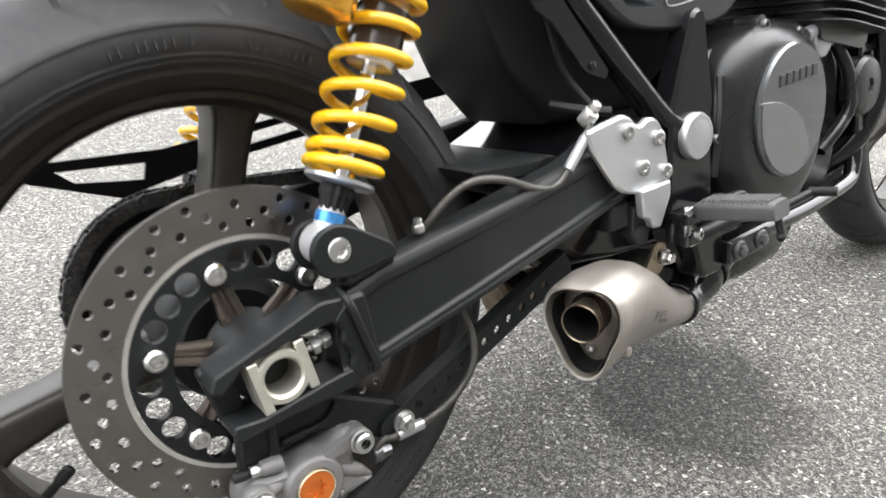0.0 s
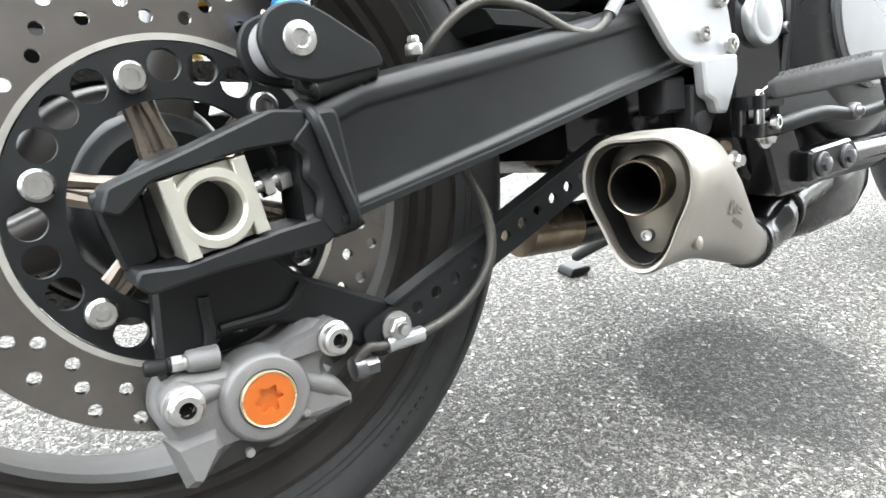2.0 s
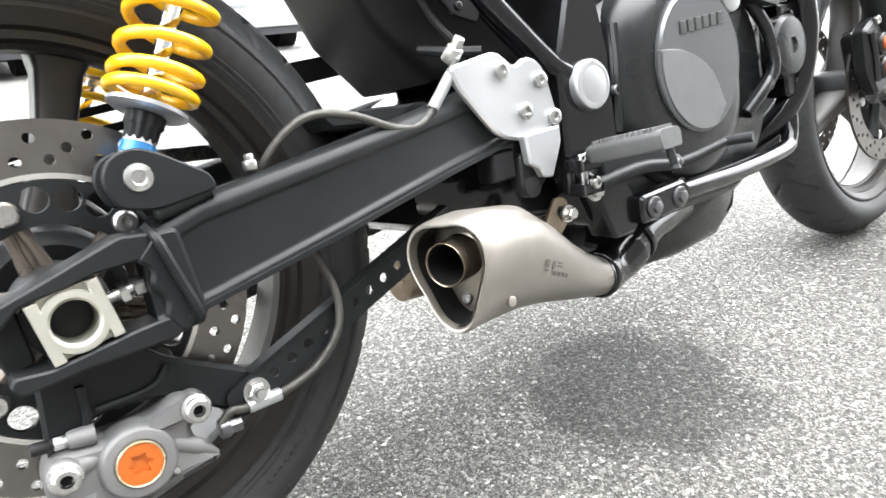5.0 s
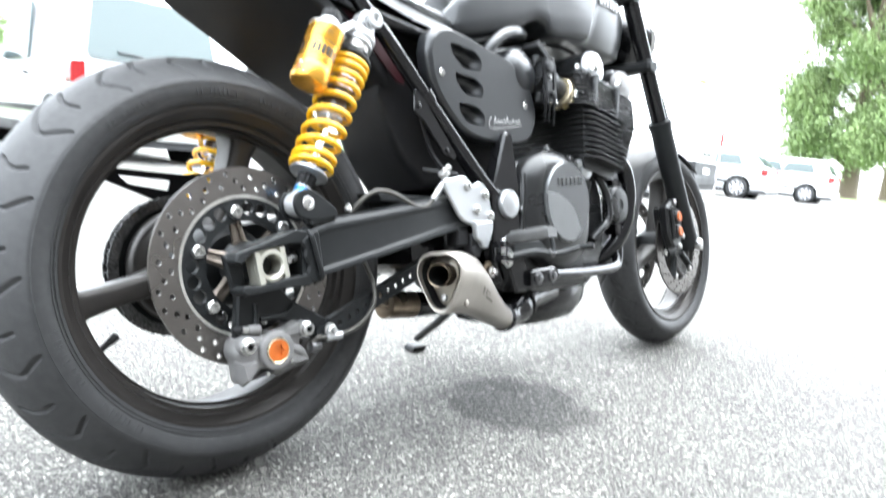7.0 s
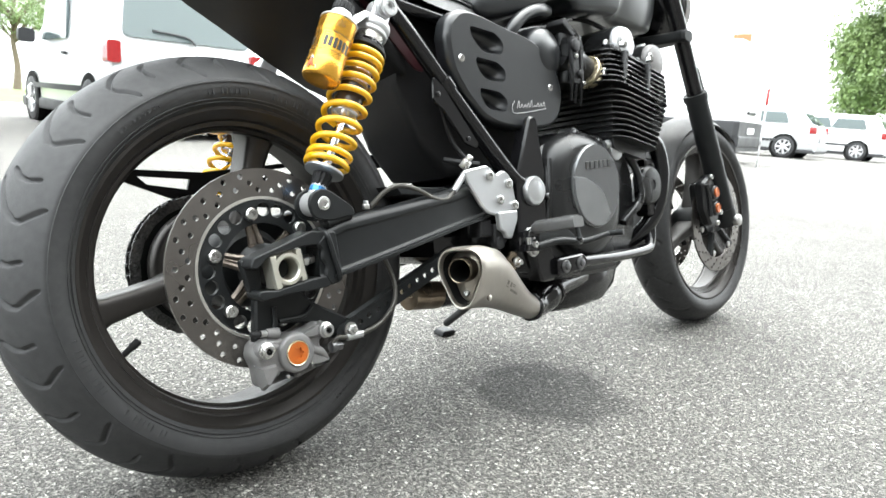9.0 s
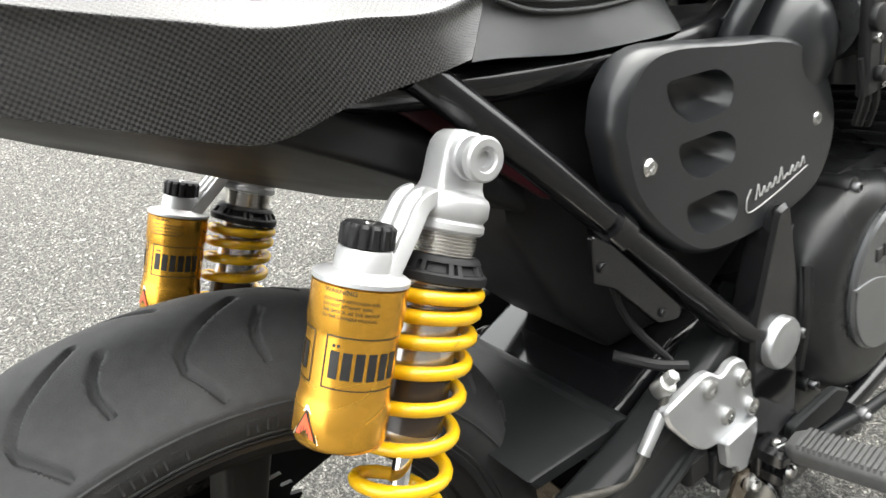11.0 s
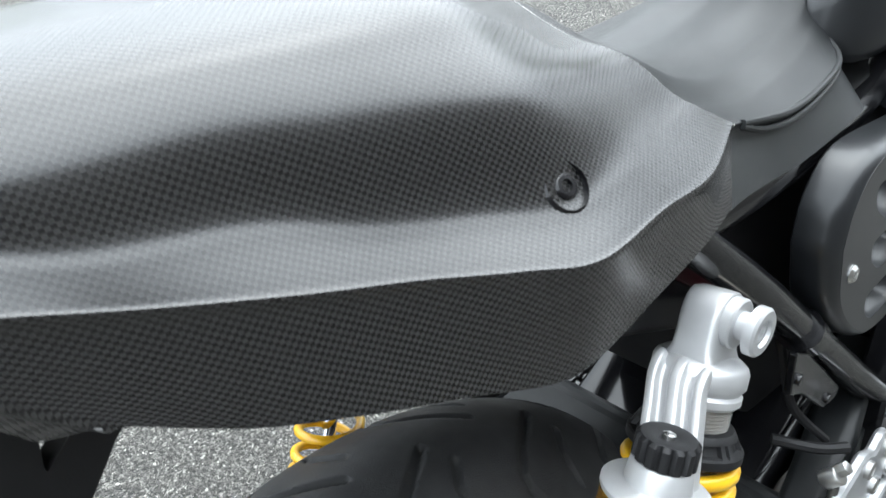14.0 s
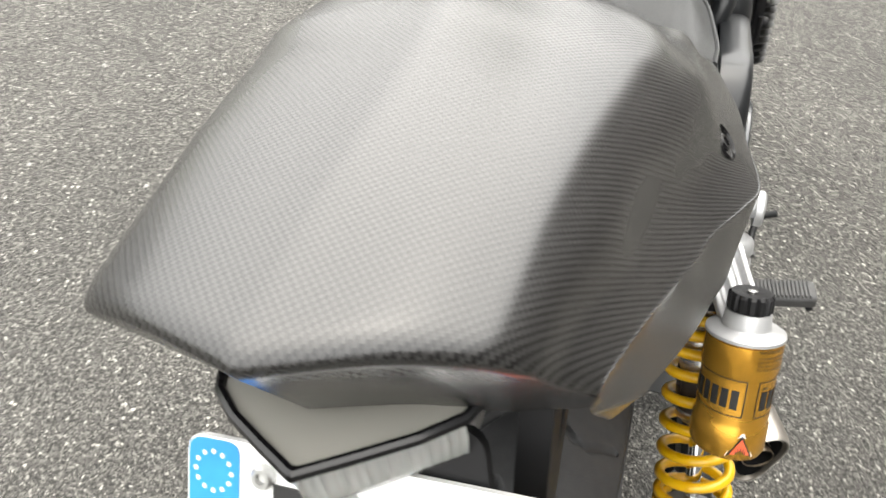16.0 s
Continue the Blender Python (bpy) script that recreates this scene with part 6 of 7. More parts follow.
FRONT_EDGE = [(0.199, MID, 0.892), (0.194, -0.056, 0.871), (0.247, -0.106, 0.817), (0.280, -0.112, 0.794), (0.252, -0.128, 0.757)]
SECTIONS = [
    [(-0.166, 0, 0.939), (-0.138, -0.049, 0.926), (-0.120, -0.063, 0.896), (-0.112, -0.078, 0.886), (-0.066, -0.094, 0.829)],
    [(-0.132, 0, 0.938), (-0.106, -0.051, 0.925), (-0.088, -0.067, 0.890), (-0.078, -0.086, 0.873), (-0.044, -0.099, 0.812)],
    [(-0.080, 0, 0.937), (-0.062, -0.055, 0.922), (-0.048, -0.076, 0.870), (-0.042, -0.094, 0.857), (-0.022, -0.105, 0.798)],
    [(0.0, 0, 0.935), (0.0, -0.062, 0.916), (0.003, -0.084, 0.858), (0.005, -0.107, 0.839), (0.012, -0.115, 0.783)],
    [(0.045, 0, 0.934), (0.045, -0.069, 0.910), (0.042, -0.099, 0.843), (0.043, -0.117, 0.826), (0.050, -0.124, 0.767)],
    [(0.080, 0, 0.933), (0.080, -0.074, 0.906), (0.082, -0.112, 0.831), (0.082, -0.133, 0.8135), (0.090, -0.134, 0.750)],
    [(0.118, 0, 0.929), (0.118, -0.074, 0.900), (0.122, -0.123, 0.819), (0.117, -0.143, 0.803), (0.116, -0.137, 0.747)],
    [(0.155, 0, 0.912), (0.153, -0.068, 0.886), (0.174, -0.118, 0.818), (0.172, -0.136, 0.797), (0.160, -0.138, 0.754)],
    [(0.182, 0, 0.900), (0.178, -0.060, 0.877), (0.216, -0.110, 0.817), (0.226, -0.130, 0.790), (0.212, -0.134, 0.755)],
]
SECTIONS = [[(r[0][0], middle(r[0][0]), r[0][2])] + r[1:] for r in SECTIONS] + [FRONT_EDGE]
LOWER_EDGE = [(-0.142, middle(-0.142), 0.884), (-0.116, -0.045, 0.866), (-0.099, -0.068, 0.846), (-0.084, -0.082, 0.838), (-0.067, -0.0935, 0.828)]


def tight(rows):
    """The ridge along the flank and the shoulder are drawn tight by more lines beside them."""
    out = []
    for a, b, c, d, e in rows:
        a, b, c, d = Vector(a), Vector(b), Vector(c), Vector(d)
        swell = 0.080 * (c - b).length
        # the ridge is sunk smoothly into the flank and dies out towards the tail
        depth = 0.92 * min(max((c.x + 0.05) / 0.12, 0), 1)
        share = (c - b).dot(d - b) / (d - b).length_squared
        c = b.lerp(d, share).lerp(c, depth)
        row = [a, a.lerp(b, 0.55) + Vector((0, 0, 0.0042)), a.lerp(b, 0.90) + Vector((0, 0, 0.0018)), b.lerp(c, 0.15) + Vector((0, -0.0016, 0.0010))]
        row += [b.lerp(c, 0.48) + Vector((0, -0.77, 0.64)) * swell, b.lerp(c, 0.86), c.lerp(d, 0.15), c.lerp(d, 0.85), d]
        out.append([tuple(p) for p in row] + [(d.x, d.y + 0.001, d.z - 0.010), e])
    return out


SECTIONS = tight(SECTIONS)


def skin(sections, along, down):
    """A smooth surface through rows of points."""
    lines = [smooth_line(r, down) for r in sections]
    cols = [smooth_line([r[k] for r in lines], along) for k in range(len(lines[0]))]
    return [[c[i] for c in cols] for i in range(len(cols[0]))]


half = skin(SECTIONS, 10, 8)


def other_side(p):
    """The far half of the cowl: its shoulder lies higher and further out, so that the top is one flat plane."""
    off = middle(p.x) - p.y
    ahead = min(max((p.x - 0.03) / 0.08, 0), 1) * min(max((0.21 - p.x) / 0.05, 0), 1)
    swell = math.exp(-(((off - 0.078) / 0.042) ** 2)) * min(max((p.x + 0.19) / 0.14, 0), 1)
    return Vector((p.x - 0.012 * min(max((-0.07 - p.x) / 0.06, 0), 1) * min(off / 0.07, 1), middle(p.x) + off + (0.007 + 0.003 * ahead) * swell, p.z + (0.004 + 0.003 * ahead) * swell))


def both_sides(row):
    return [other_side(p) for p in reversed(row[1:])] + list(row)


full = [both_sides(row) for row in half]
# the trailing edge is rolled over
for row, drop, back in zip(full, (0.0045, 0.0022, 0.0009, 0.0003, 0.0001), (0.001, 0, 0, 0, 0)):
    for p in row:
        p.z -= drop
        p.x += back
cw = Shape().loft([[tuple(p) for p in row] for row in full], closed=False)
n = len(full[0])
lower = both_sides(smooth_line(tight([LOWER_EDGE])[0], 8))
# the rear panel under the tail's trailing edge, with a rounded lip
lip = [p.lerp(q, 0.12) + Vector((-0.0008, 0, 0.0)) for p, q in zip(full[0], lower)]
under = [Vector((p.x + 0.035, p.y * 0.9, p.z + 0.006)) for p in lower]
cw.loft([[tuple(p) for p in row] for row in (under, lower, [p.lerp(q, 0.5) for p, q in zip(lip, lower)], lip, full[0])], closed=False)
cw.loft([[tuple(row[0]), tuple(row[0] + Vector((0, -0.012, 0.004)))] for row in full], closed=False)
cw.loft([[tuple(row[-1]), tuple(row[-1] + Vector((0, 0.012, 0.004)))] for row in full], closed=False)
cowl = part("tail_cowl", cw, CARBON, bike, "black carbon-look seat cowl with a ridge along its flank", angle=70)
me = cowl.data
arc = {}
for row in full:
    s = 0.0
    for i, p in enumerate(row):
        if i:
            s += (p - row[i - 1]).length
        arc[(round(p.x, 4), round(p.y, 4), round(p.z, 4))] = s - 0
    mid = arc[(round(row[n // 2].x, 4), round(row[n // 2].y, 4), round(row[n // 2].z, 4))]
    for p in row:
        arc[(round(p.x, 4), round(p.y, 4), round(p.z, 4))] -= mid
layer = me.uv_layers.new(name="weave")
for loop in me.loops:
    co = me.vertices[loop.vertex_index].co
    layer.data[loop.index].uv = (co.x, arc.get((round(co.x, 4), round(co.y, 4), round(co.z, 4)), co.y * 1.2))
for side in (-1, 1):
    pos = min((p for row in full for p in row if (p.y - 0.02) * side > 0), key=lambda p: abs(p.x - 0.127) + abs(p.z - 0.8265))
    nrm = Vector((0, side * 0.80, 0.60))
    part("cowl_cup", Shape().lathe([(0.0002, 0.0125), (0.0016, 0.0112), (-0.003, 0.0100), (-0.0035, 0)], pos, nrm, 28, cap=False), GLOSS, cowl)
    part("cowl_screw", Shape().bolt(pos - nrm * 0.0025, nrm, 0.006, 0.004), GLOSS, cowl)

seat_rows = [
    [(p[0], MID + (p[1] - MID) * 0.995, p[2] - 0.002) for p in FRONT_EDGE],
    [(0.222, MID, 0.875), (0.218, -0.050, 0.861), (0.262, -0.102, 0.808), (0.292, -0.111, 0.789), (0.275, -0.125, 0.752)],
    [(0.268, MID, 0.836), (0.268, -0.050, 0.826), (0.300, -0.097, 0.796), (0.318, -0.112, 0.782), (0.312, -0.122, 0.745)],
    [(0.318, MID, 0.808), (0.325, -0.052, 0.803), (0.338, -0.094, 0.790), (0.350, -0.113, 0.775), (0.350, -0.121, 0.738)],
    [(0.380, MID, 0.799), (0.385, -0.050, 0.797), (0.390, -0.090, 0.788), (0.395, -0.109, 0.770), (0.398, -0.119, 0.733)],
    [(0.450, MID, 0.803), (0.450, -0.045, 0.800), (0.448, -0.080, 0.789), (0.448, -0.101, 0.768), (0.448, -0.116, 0.729)],
    [(0.520, MID, 0.815), (0.515, -0.035, 0.810), (0.490, -0.065, 0.790), (0.478, -0.090, 0.768), (0.480, -0.113, 0.727)],
    [(0.575, MID, 0.826), (0.560, -0.020, 0.820), (0.525, -0.050, 0.795), (0.503, -0.080, 0.768), (0.492, -0.108, 0.726)],
]
seat_rows = tight(seat_rows)
sh = skin(seat_rows, 6, 6)
sf = [[Vector((p.x, 2 * MID - p.y, p.z)) for p in reversed(row[1:])] + row for row in sh]
seat = part("seat", Shape().loft([[tuple(p) for p in row] for row in sf], closed=False).loft([[tuple(p) for p in sf[-1]], [(p.x + 0.004, p.y * 0.97, min(p.z - 0.004, 0.726)) for p in sf[-1]]], closed=False), LEATHER, bike, "grey-black vinyl rider seat with stitched seams", angle=70)
for side in (-1, 1):
    edge = [Vector((p.x, p.y if side < 0 else 2 * MID - p.y, p.z + 0.0006)) for p in smooth_line([Vector(a).lerp(Vector(b), 0.18) for a, b in zip(seat_rows[0][:9], seat_rows[1][:9])], 16)]
    st = Shape()
    for k in range(0, len(edge) - 1, 2):
        st.tube([edge[k], edge[k].lerp(edge[k + 1], 0.8)], 0.0007, 5, smooth=False)
    part("stitching", st, THREAD, seat, "pale stitching along the hump")
    welt = Shape()
    for off in (0.0, 0.007):
        line = [(x, MID + side * (MID - y), z - (off if z < 0.785 else off * 0.3)) for x, y, z in ((0.292, -0.1115, 0.7895), (0.318, -0.1125, 0.7825), (0.350, -0.1135, 0.7755), (0.395, -0.1095, 0.7705), (0.448, -0.1015, 0.7685), (0.478, -0.0905, 0.7690), (0.497, -0.0735, 0.7760), (0.520, -0.0520, 0.7930), (0.548, -0.0200, 0.8180), (0.556, MID, 0.8240))]
        welt.tube(line, 0.0022, 8)
    part("seat_piping", welt, LEATHER, seat, "double piping round the seat")

# tail lamp, number plate and carrier
LAMP_TIP, LAMP_RIGHT, LAMP_LEFT = Vector((-0.164, 0.010, 0.880)), Vector((-0.126, -0.036, 0.874)), Vector((-0.136, 0.058, 0.871))
lamp = Shape().loft([[tuple(LAMP_RIGHT.lerp(LAMP_TIP, 0.0) + Vector((0.05, 0.0, d))), tuple(LAMP_RIGHT + Vector((0, 0, d))), tuple(LAMP_RIGHT.lerp(LAMP_TIP, 0.93) + Vector((0, 0, d))), tuple(LAMP_TIP.lerp(LAMP_LEFT, 0.07) + Vector((0, 0, d))), tuple(LAMP_LEFT + Vector((0, 0, d))), tuple(LAMP_LEFT + Vector((0.05, 0.0, d)))] for d in (0.0, -0.003)])
tail = part("tail_lamp", lamp, LAMP_TOP, bike, "clear ribbed arrow-shaped tail lamp under the cowl")
part("lamp_rim", Shape().tube([LAMP_RIGHT + Vector((0.03, -0.004, 0)), LAMP_RIGHT, LAMP_RIGHT.lerp(LAMP_TIP, 0.92), LAMP_TIP + Vector((0.0015, 0, 0)), LAMP_TIP.lerp(LAMP_LEFT, 0.08), LAMP_LEFT, LAMP_LEFT + Vector((0.03, 0.004, 0))], 0.0024, 8, steps=3), GLOSS, tail)
for a_, b_ in ((LAMP_RIGHT, LAMP_TIP), (LAMP_TIP, LAMP_LEFT)):
    rows = []
    for drop, inset in ((0.003, 0.002), (0.012, 0.0), (0.026, 0.0025), (0.034, 0.006), (0.038, 0.011), (0.039, 0.018)):
        line = []
        for k in range(57):
            p = a_.lerp(b_, k / 56)
            out = (b_ - a_).cross(Vector((0, 0, 1))).normalized() * (-1 if (b_ - a_).cross(Vector((0, 0, 1))).x > 0 else 1)
            line.append(tuple(p - out * (inset + 0.0017 * max(0.0, 1 - drop / 0.037) * abs(math.sin(math.pi * k / 3.5))) + Vector((0, 0, -drop))))
        rows.append(line)
    part("lamp_lens", Shape().loft(rows, closed=False), LENS, tail, "clear ribbed lamp lens")
part("lamp_reflector", Shape().loft([[tuple(LAMP_RIGHT + Vector((0.018, 0.004, -d))), tuple(LAMP_TIP + Vector((0.018, 0, -d))), tuple(LAMP_LEFT + Vector((0.018, -0.004, -d))), tuple(LAMP_LEFT + Vector((0.04, -0.004, -d))), tuple(LAMP_RIGHT + Vector((0.04, 0.004, -d)))] for d in (0.004, 0.040)]), SILVER, tail, "silvery reflector behind the lens")
# a plate 170 mm wide, hung a little askew
pm = Matrix.Translation((-0.134, 0.000, 0.838)) @ pose(0, 0, 0, -1.5, 0, 2.5) @ pose(0, 0, 0, 0, 36, 0)
num = part("number_plate", Shape().loft([[(x, a, z) for a, z in rounded([(-0.085, -0.13), (0.085, -0.13), (0.085, 0), (-0.085, 0)], 0.008)] for x in (-0.0015, 0.0015)], m=pm), PLATE_WHITE, bike, "white French number plate with coloured end bands")
for side, paint in ((-1, RED), (1, PLATE_BLUE)):
    part("plate_band", Shape().loft([[(x, a, z) for a, z in rounded([(side * 0.060, -0.129), (side * 0.084, -0.129), (side * 0.084, -0.001), (side * 0.060, -0.001)], 0.006)] for x in (-0.0022, -0.0014)], m=pm), paint, num)
part("band_line", Shape().loft([[(x, a, z) for a, z in ((-0.0615, -0.129), (-0.0585, -0.129), (-0.0585, -0.001), (-0.0615, -0.001))] for x in (-0.0026, -0.0014)], m=pm), PLATE_BLUE, num)
for k in range(12):
    a = 2 * math.pi * k / 12
    part("plate_star", Shape().lathe([(0, 0.0011), (0.0004, 0.0011)], pm @ Vector((-0.0022, 0.072 + 0.0085 * math.cos(a), -0.0145 + 0.0085 * math.sin(a))), pm.to_3x3() @ Vector((-1, 0, 0)), 6), WHITE_INK, num)
pts, faces = text_shape("F", 0.022)
part("country_letter", Shape().add([(-0.0026, 0.0785 - x, -0.054 + y) for x, y in pts], faces, pm), WHITE_INK, num)
for k in range(4):
    x0 = 0.044 - 0.025 * k
    part("number_bar", Shape().loft([[(x, a, z) for a, z in ((x0, -0.06), (x0 - 0.016, -0.06), (x0 - 0.016, -0.015), (x0, -0.015))] for x in (-0.0024, -0.0014)], m=pm), INK, num)
part("plate_screw", Shape().bolt(pm @ Vector((-0.002, 0.048, -0.012)), pm.to_3x3() @ Vector((-1, 0, 0)), 0.005, 0.004), STEEL, num)
for side in (-1, 1):
    w = 0.004 + side * 0.058
    part("plate_arm", Shape().loft([[(x, w + d, z) for x, z in rounded([(-0.094, 0.856), (-0.072, 0.856), (-0.088, 0.800), (-0.060, 0.822), (-0.030, 0.832), (-0.030, 0.812), (-0.062, 0.800), (-0.095, 0.765), (-0.128, 0.765)], 0.004)] for d in (-0.007, 0.007)]), PLASTIC, num)
part("plate_carrier", Shape().loft([[(x, a, z) for a, z in rounded([(-0.06, -0.10), (0.06, -0.10), (0.04, 0.02), (-0.04, 0.02)], 0.01)] for x in (0.003, 0.01)], m=pm), PLASTIC, num)

# front end
FX, FZ = 1.503, 0.303
front = rim("front_wheel", FX, FZ, 0.053, 3, radians(80), 0.026, 0.045, 0.055, "dark bronze cast front wheel")
tyre("tyre", front, FX, FZ, 0.304, 0.061, 0.036, 0.232, [[(0.01, 0.01), (0.05, 0.045)], [(0.09, 0.005), (0.12, 0.025)]], 14, 480, 44)
for side in (-1, 1):
    drilled_disc("brake_disc", front, FX, FZ, side * 0.074, 0.005, 0.149, 0.108, ((0.142, 0.0), (0.130, 5.4), (0.118, 12.96)), 20, "drilled front brake disc")
    for k in range(5):
        a = radians(30 + 72 * k)
        part("carrier_arm", Shape().tube([(FX + 0.04 * math.cos(a), side * 0.066, FZ + 0.04 * math.sin(a)), (FX + 0.11 * math.cos(a), side * 0.073, FZ + 0.11 * math.sin(a))], 0.010, 8), SATIN, front)
for side in (-1, 1):
    top, low = Vector((1.163, side * 0.105, 1.02)), Vector((1.497, side * 0.105, 0.315))
    d = (low - top).normalized()
    leg = Shape().tube([top + d * 0.40, low], 0.029, 24, smooth=False).lathe([(0, 0.031), (0.012, 0.033), (0.02, 0.031)], top + d * 0.40, d, 24)
    leg.tube([low - d * 0.03, low + Vector((0.012, 0, -0.02))], 0.03, 16, smooth=False)
    ob = part("fork_leg", leg, SATIN, bike, "black telescopic fork leg")
    part("stanchion", Shape().tube([top, top + d * 0.41], 0.0215, 20, smooth=False), GLOSS, ob)
    part("fork_shield", Shape().tube([top + d * 0.34 + Vector((0.03, 0, 0.014)), top + d * 0.42 + Vector((0.034, 0, 0.014))], 0.011, 10, smooth=False), SATIN, ob)
    part("axle_clamp", Shape().cyl((FX, side * 0.125, FZ), (0, side, 0), 0.016, 0.02, 20), STEEL, ob)
    cal_at = lambda pts: [(x - 0.035, z - 0.030) for x, z in pts]  # noqa: E731
    cb = Shape().slab(rounded(cal_at([(1.380, 0.445), (1.43, 0.470), (1.482, 0.405), (1.470, 0.330), (1.425, 0.322), (1.392, 0.37)]), 0.01), side * 0.085, side * 0.114, 0.006)
    cb.slab(rounded(cal_at([(1.40, 0.44), (1.425, 0.45), (1.455, 0.40), (1.445, 0.345), (1.425, 0.345)]), 0.01), side * 0.085, side * 0.058, 0.005)
    for x, z in cal_at(((1.437, 0.416), (1.443, 0.372))):
        cb.lathe([(0, 0.021), (0.010, 0.020), (0.013, 0.017)], (x, side * 0.112, z), (0, side, 0), 24)
    cb.tube([(p[0], side * 0.118, p[1]) for p in cal_at(((1.395, 0.44), (1.41, 0.40), (1.415, 0.35)))], 0.006, 8)
    part("front_caliper", cb, CASE, ob, "black front brake caliper with gold caps")
    for x, z in cal_at(((1.437, 0.416), (1.443, 0.372))):
        part("caliper_cap", Shape().lathe([(0, 0.0135), (0.005, 0.0135), (0.007, 0.011), (0.006, 0.006)], (x, side * 0.122, z), (0, side, 0), 20), ORANGE_DARK, ob, "dull orange piston cap")
    for x, z in cal_at(((1.425, 0.460), (1.475, 0.36), (1.455, 0.330))):
        part("caliper_bolt", Shape().bolt((x, side * 0.113, z), (0, side, 0), 0.008, 0.008), STEEL, ob)
    for k in range(6):
        a = radians(12 + 60 * k)
        part("disc_button", Shape().lathe([(0, 0.009), (0.004, 0.009), (0.005, 0.006)], (FX + 0.1 * math.cos(a), side * 0.076, FZ + 0.1 * math.sin(a)), (0, side, 0), 14), STEEL, ob)
for z, x0 in ((0.80, 1.255), (0.972, 1.17)):
    part("fork_yoke", Shape().loft([[(x0 + dx, y, z + dz) for dx, dz in rounded([(-0.024 - k, -0.014), (0.024, -0.014), (0.024, 0.014), (-0.024 - k, 0.014)], 0.01)] for y, k in ((-0.132, -0.008), (-0.125, 0.0), (-0.09, 0.0), (0, 0.04), (0.09, 0.0), (0.125, 0.0), (0.132, -0.008))]), SATIN, bike, "black fork yoke")
lampf = Shape().lathe([(-0.10, 0.03), (-0.085, 0.065), (-0.04, 0.085), (0.02, 0.092), (0.04, 0.094), (0.045, 0.09)], (1.30, 0, 0.905), (1, 0, 0), 40)
hl = part("headlamp", lampf, GLOSS, bike, "round black headlamp with a chrome rim")
part("lamp_rim", Shape().lathe([(0.03, 0.094), (0.04, 0.099), (0.052, 0.097), (0.054, 0.09)], (1.30, 0, 0.905), (1, 0, 0), 40, cap=False), CHROME, hl)
part("lamp_glass", Shape().lathe([(0.05, 0.091), (0.062, 0.06), (0.066, 0.0)], (1.30, 0, 0.905), (1, 0, 0), 32), CLEAR, hl)
bars = Shape().tube([(1.035, -0.40, 1.105), (1.055, -0.27, 1.106), (1.075, -0.16, 1.104), (1.082, -0.112, 1.098), (1.092, -0.088, 1.075), (1.108, -0.062, 1.045), (1.115, 0, 1.036), (1.108, 0.062, 1.045), (1.092, 0.088, 1.075), (1.082, 0.112, 1.098), (1.075, 0.16, 1.104), (1.055, 0.27, 1.106), (1.035, 0.40, 1.105)], 0.0112, 16)
hb = part("handlebar", bars, DARK_STEEL, bike, "dark grey handlebar with raised ends")
for side in (-1, 1):
    part("grip", Shape().tube([(1.034, side * 0.405, 1.105), (1.053, side * 0.28, 1.106)], 0.0165, 14, smooth=False), PEG, hb)
    part("bar_clamp", Shape().box((1.115, side * 0.040, 1.028), (0.044, 0.030, 0.046), 0.008).bolt((1.100, side * 0.040, 1.050), (0, 0, 1), 0.005, 0.006).bolt((1.130, side * 0.040, 1.050), (0, 0, 1), 0.005, 0.006), SATIN, hb)
    part("lever", Shape().tube([(1.100, side * 0.175, 1.098), (1.125, side * 0.215, 1.095), (1.120, side * 0.30, 1.094), (1.105, side * 0.375, 1.094), (1.100, side * 0.41, 1.096)], [0.009, 0.0075, 0.006, 0.006, 0.0075], 10), STEEL, hb, "bright brake or clutch lever")
    if side > 0:
        continue
    part("switch_box", Shape().box((1.062, side * 0.225, 1.104), (0.045, 0.042, 0.046), 0.010), PLASTIC, hb)
    pump = Shape().box((1.083, side * 0.150, 1.112), (0.046, 0.070, 0.034), 0.010).box((1.090, side * 0.150, 1.135), (0.040, 0.052, 0.024), 0.006).cyl((1.072, side * 0.150, 1.104), (0, side, 0), 0.019, 0.026, 18)
    pump.tube([(1.095, side * 0.128, 1.106), (1.112, side * 0.108, 1.098), (1.122, side * 0.098, 1.080)], 0.0055, 8)
    part("master_cylinder", pump, SATIN, hb, "black master cylinder with its reservoir")
    for q in ([(1.055, 0.150, 1.092), (1.070, 0.128, 1.055), (1.096, 0.102, 1.018)], [(1.068, 0.152, 1.092), (1.090, 0.128, 1.055), (1.116, 0.102, 1.014)], [(1.092, 0.156, 1.094), (1.150, 0.132, 1.050), (1.190, 0.112, 0.990), (1.196, 0.100, 0.935)], [(1.098, 0.158, 1.094), (1.172, 0.136, 1.050), (1.212, 0.114, 0.990), (1.206, 0.100, 0.930)]):
        part("control_cable", Shape().tube([(x, side * y, z) for x, y, z in q], 0.0026, 8), PLASTIC, hb)
mud = Shape()
rows = []
for a in np.linspace(radians(52), radians(150), 20):
    rows.append([(FX + (0.318 - 0.03 * abs(v) ** 2.2) * math.cos(a), 0.064 * v, FZ + (0.318 - 0.03 * abs(v) ** 2.2) * math.sin(a)) for v in np.linspace(-1, 1, 11)])
    rows[-1] += [(FX + (0.315 - 0.03 * abs(v) ** 2.2) * math.cos(a), 0.062 * v, FZ + (0.315 - 0.03 * abs(v) ** 2.2) * math.sin(a)) for v in np.linspace(1, -1, 11)]
mud.loft(rows)
part("front_mudguard", mud, PLASTIC, bike, "black front mudguard")
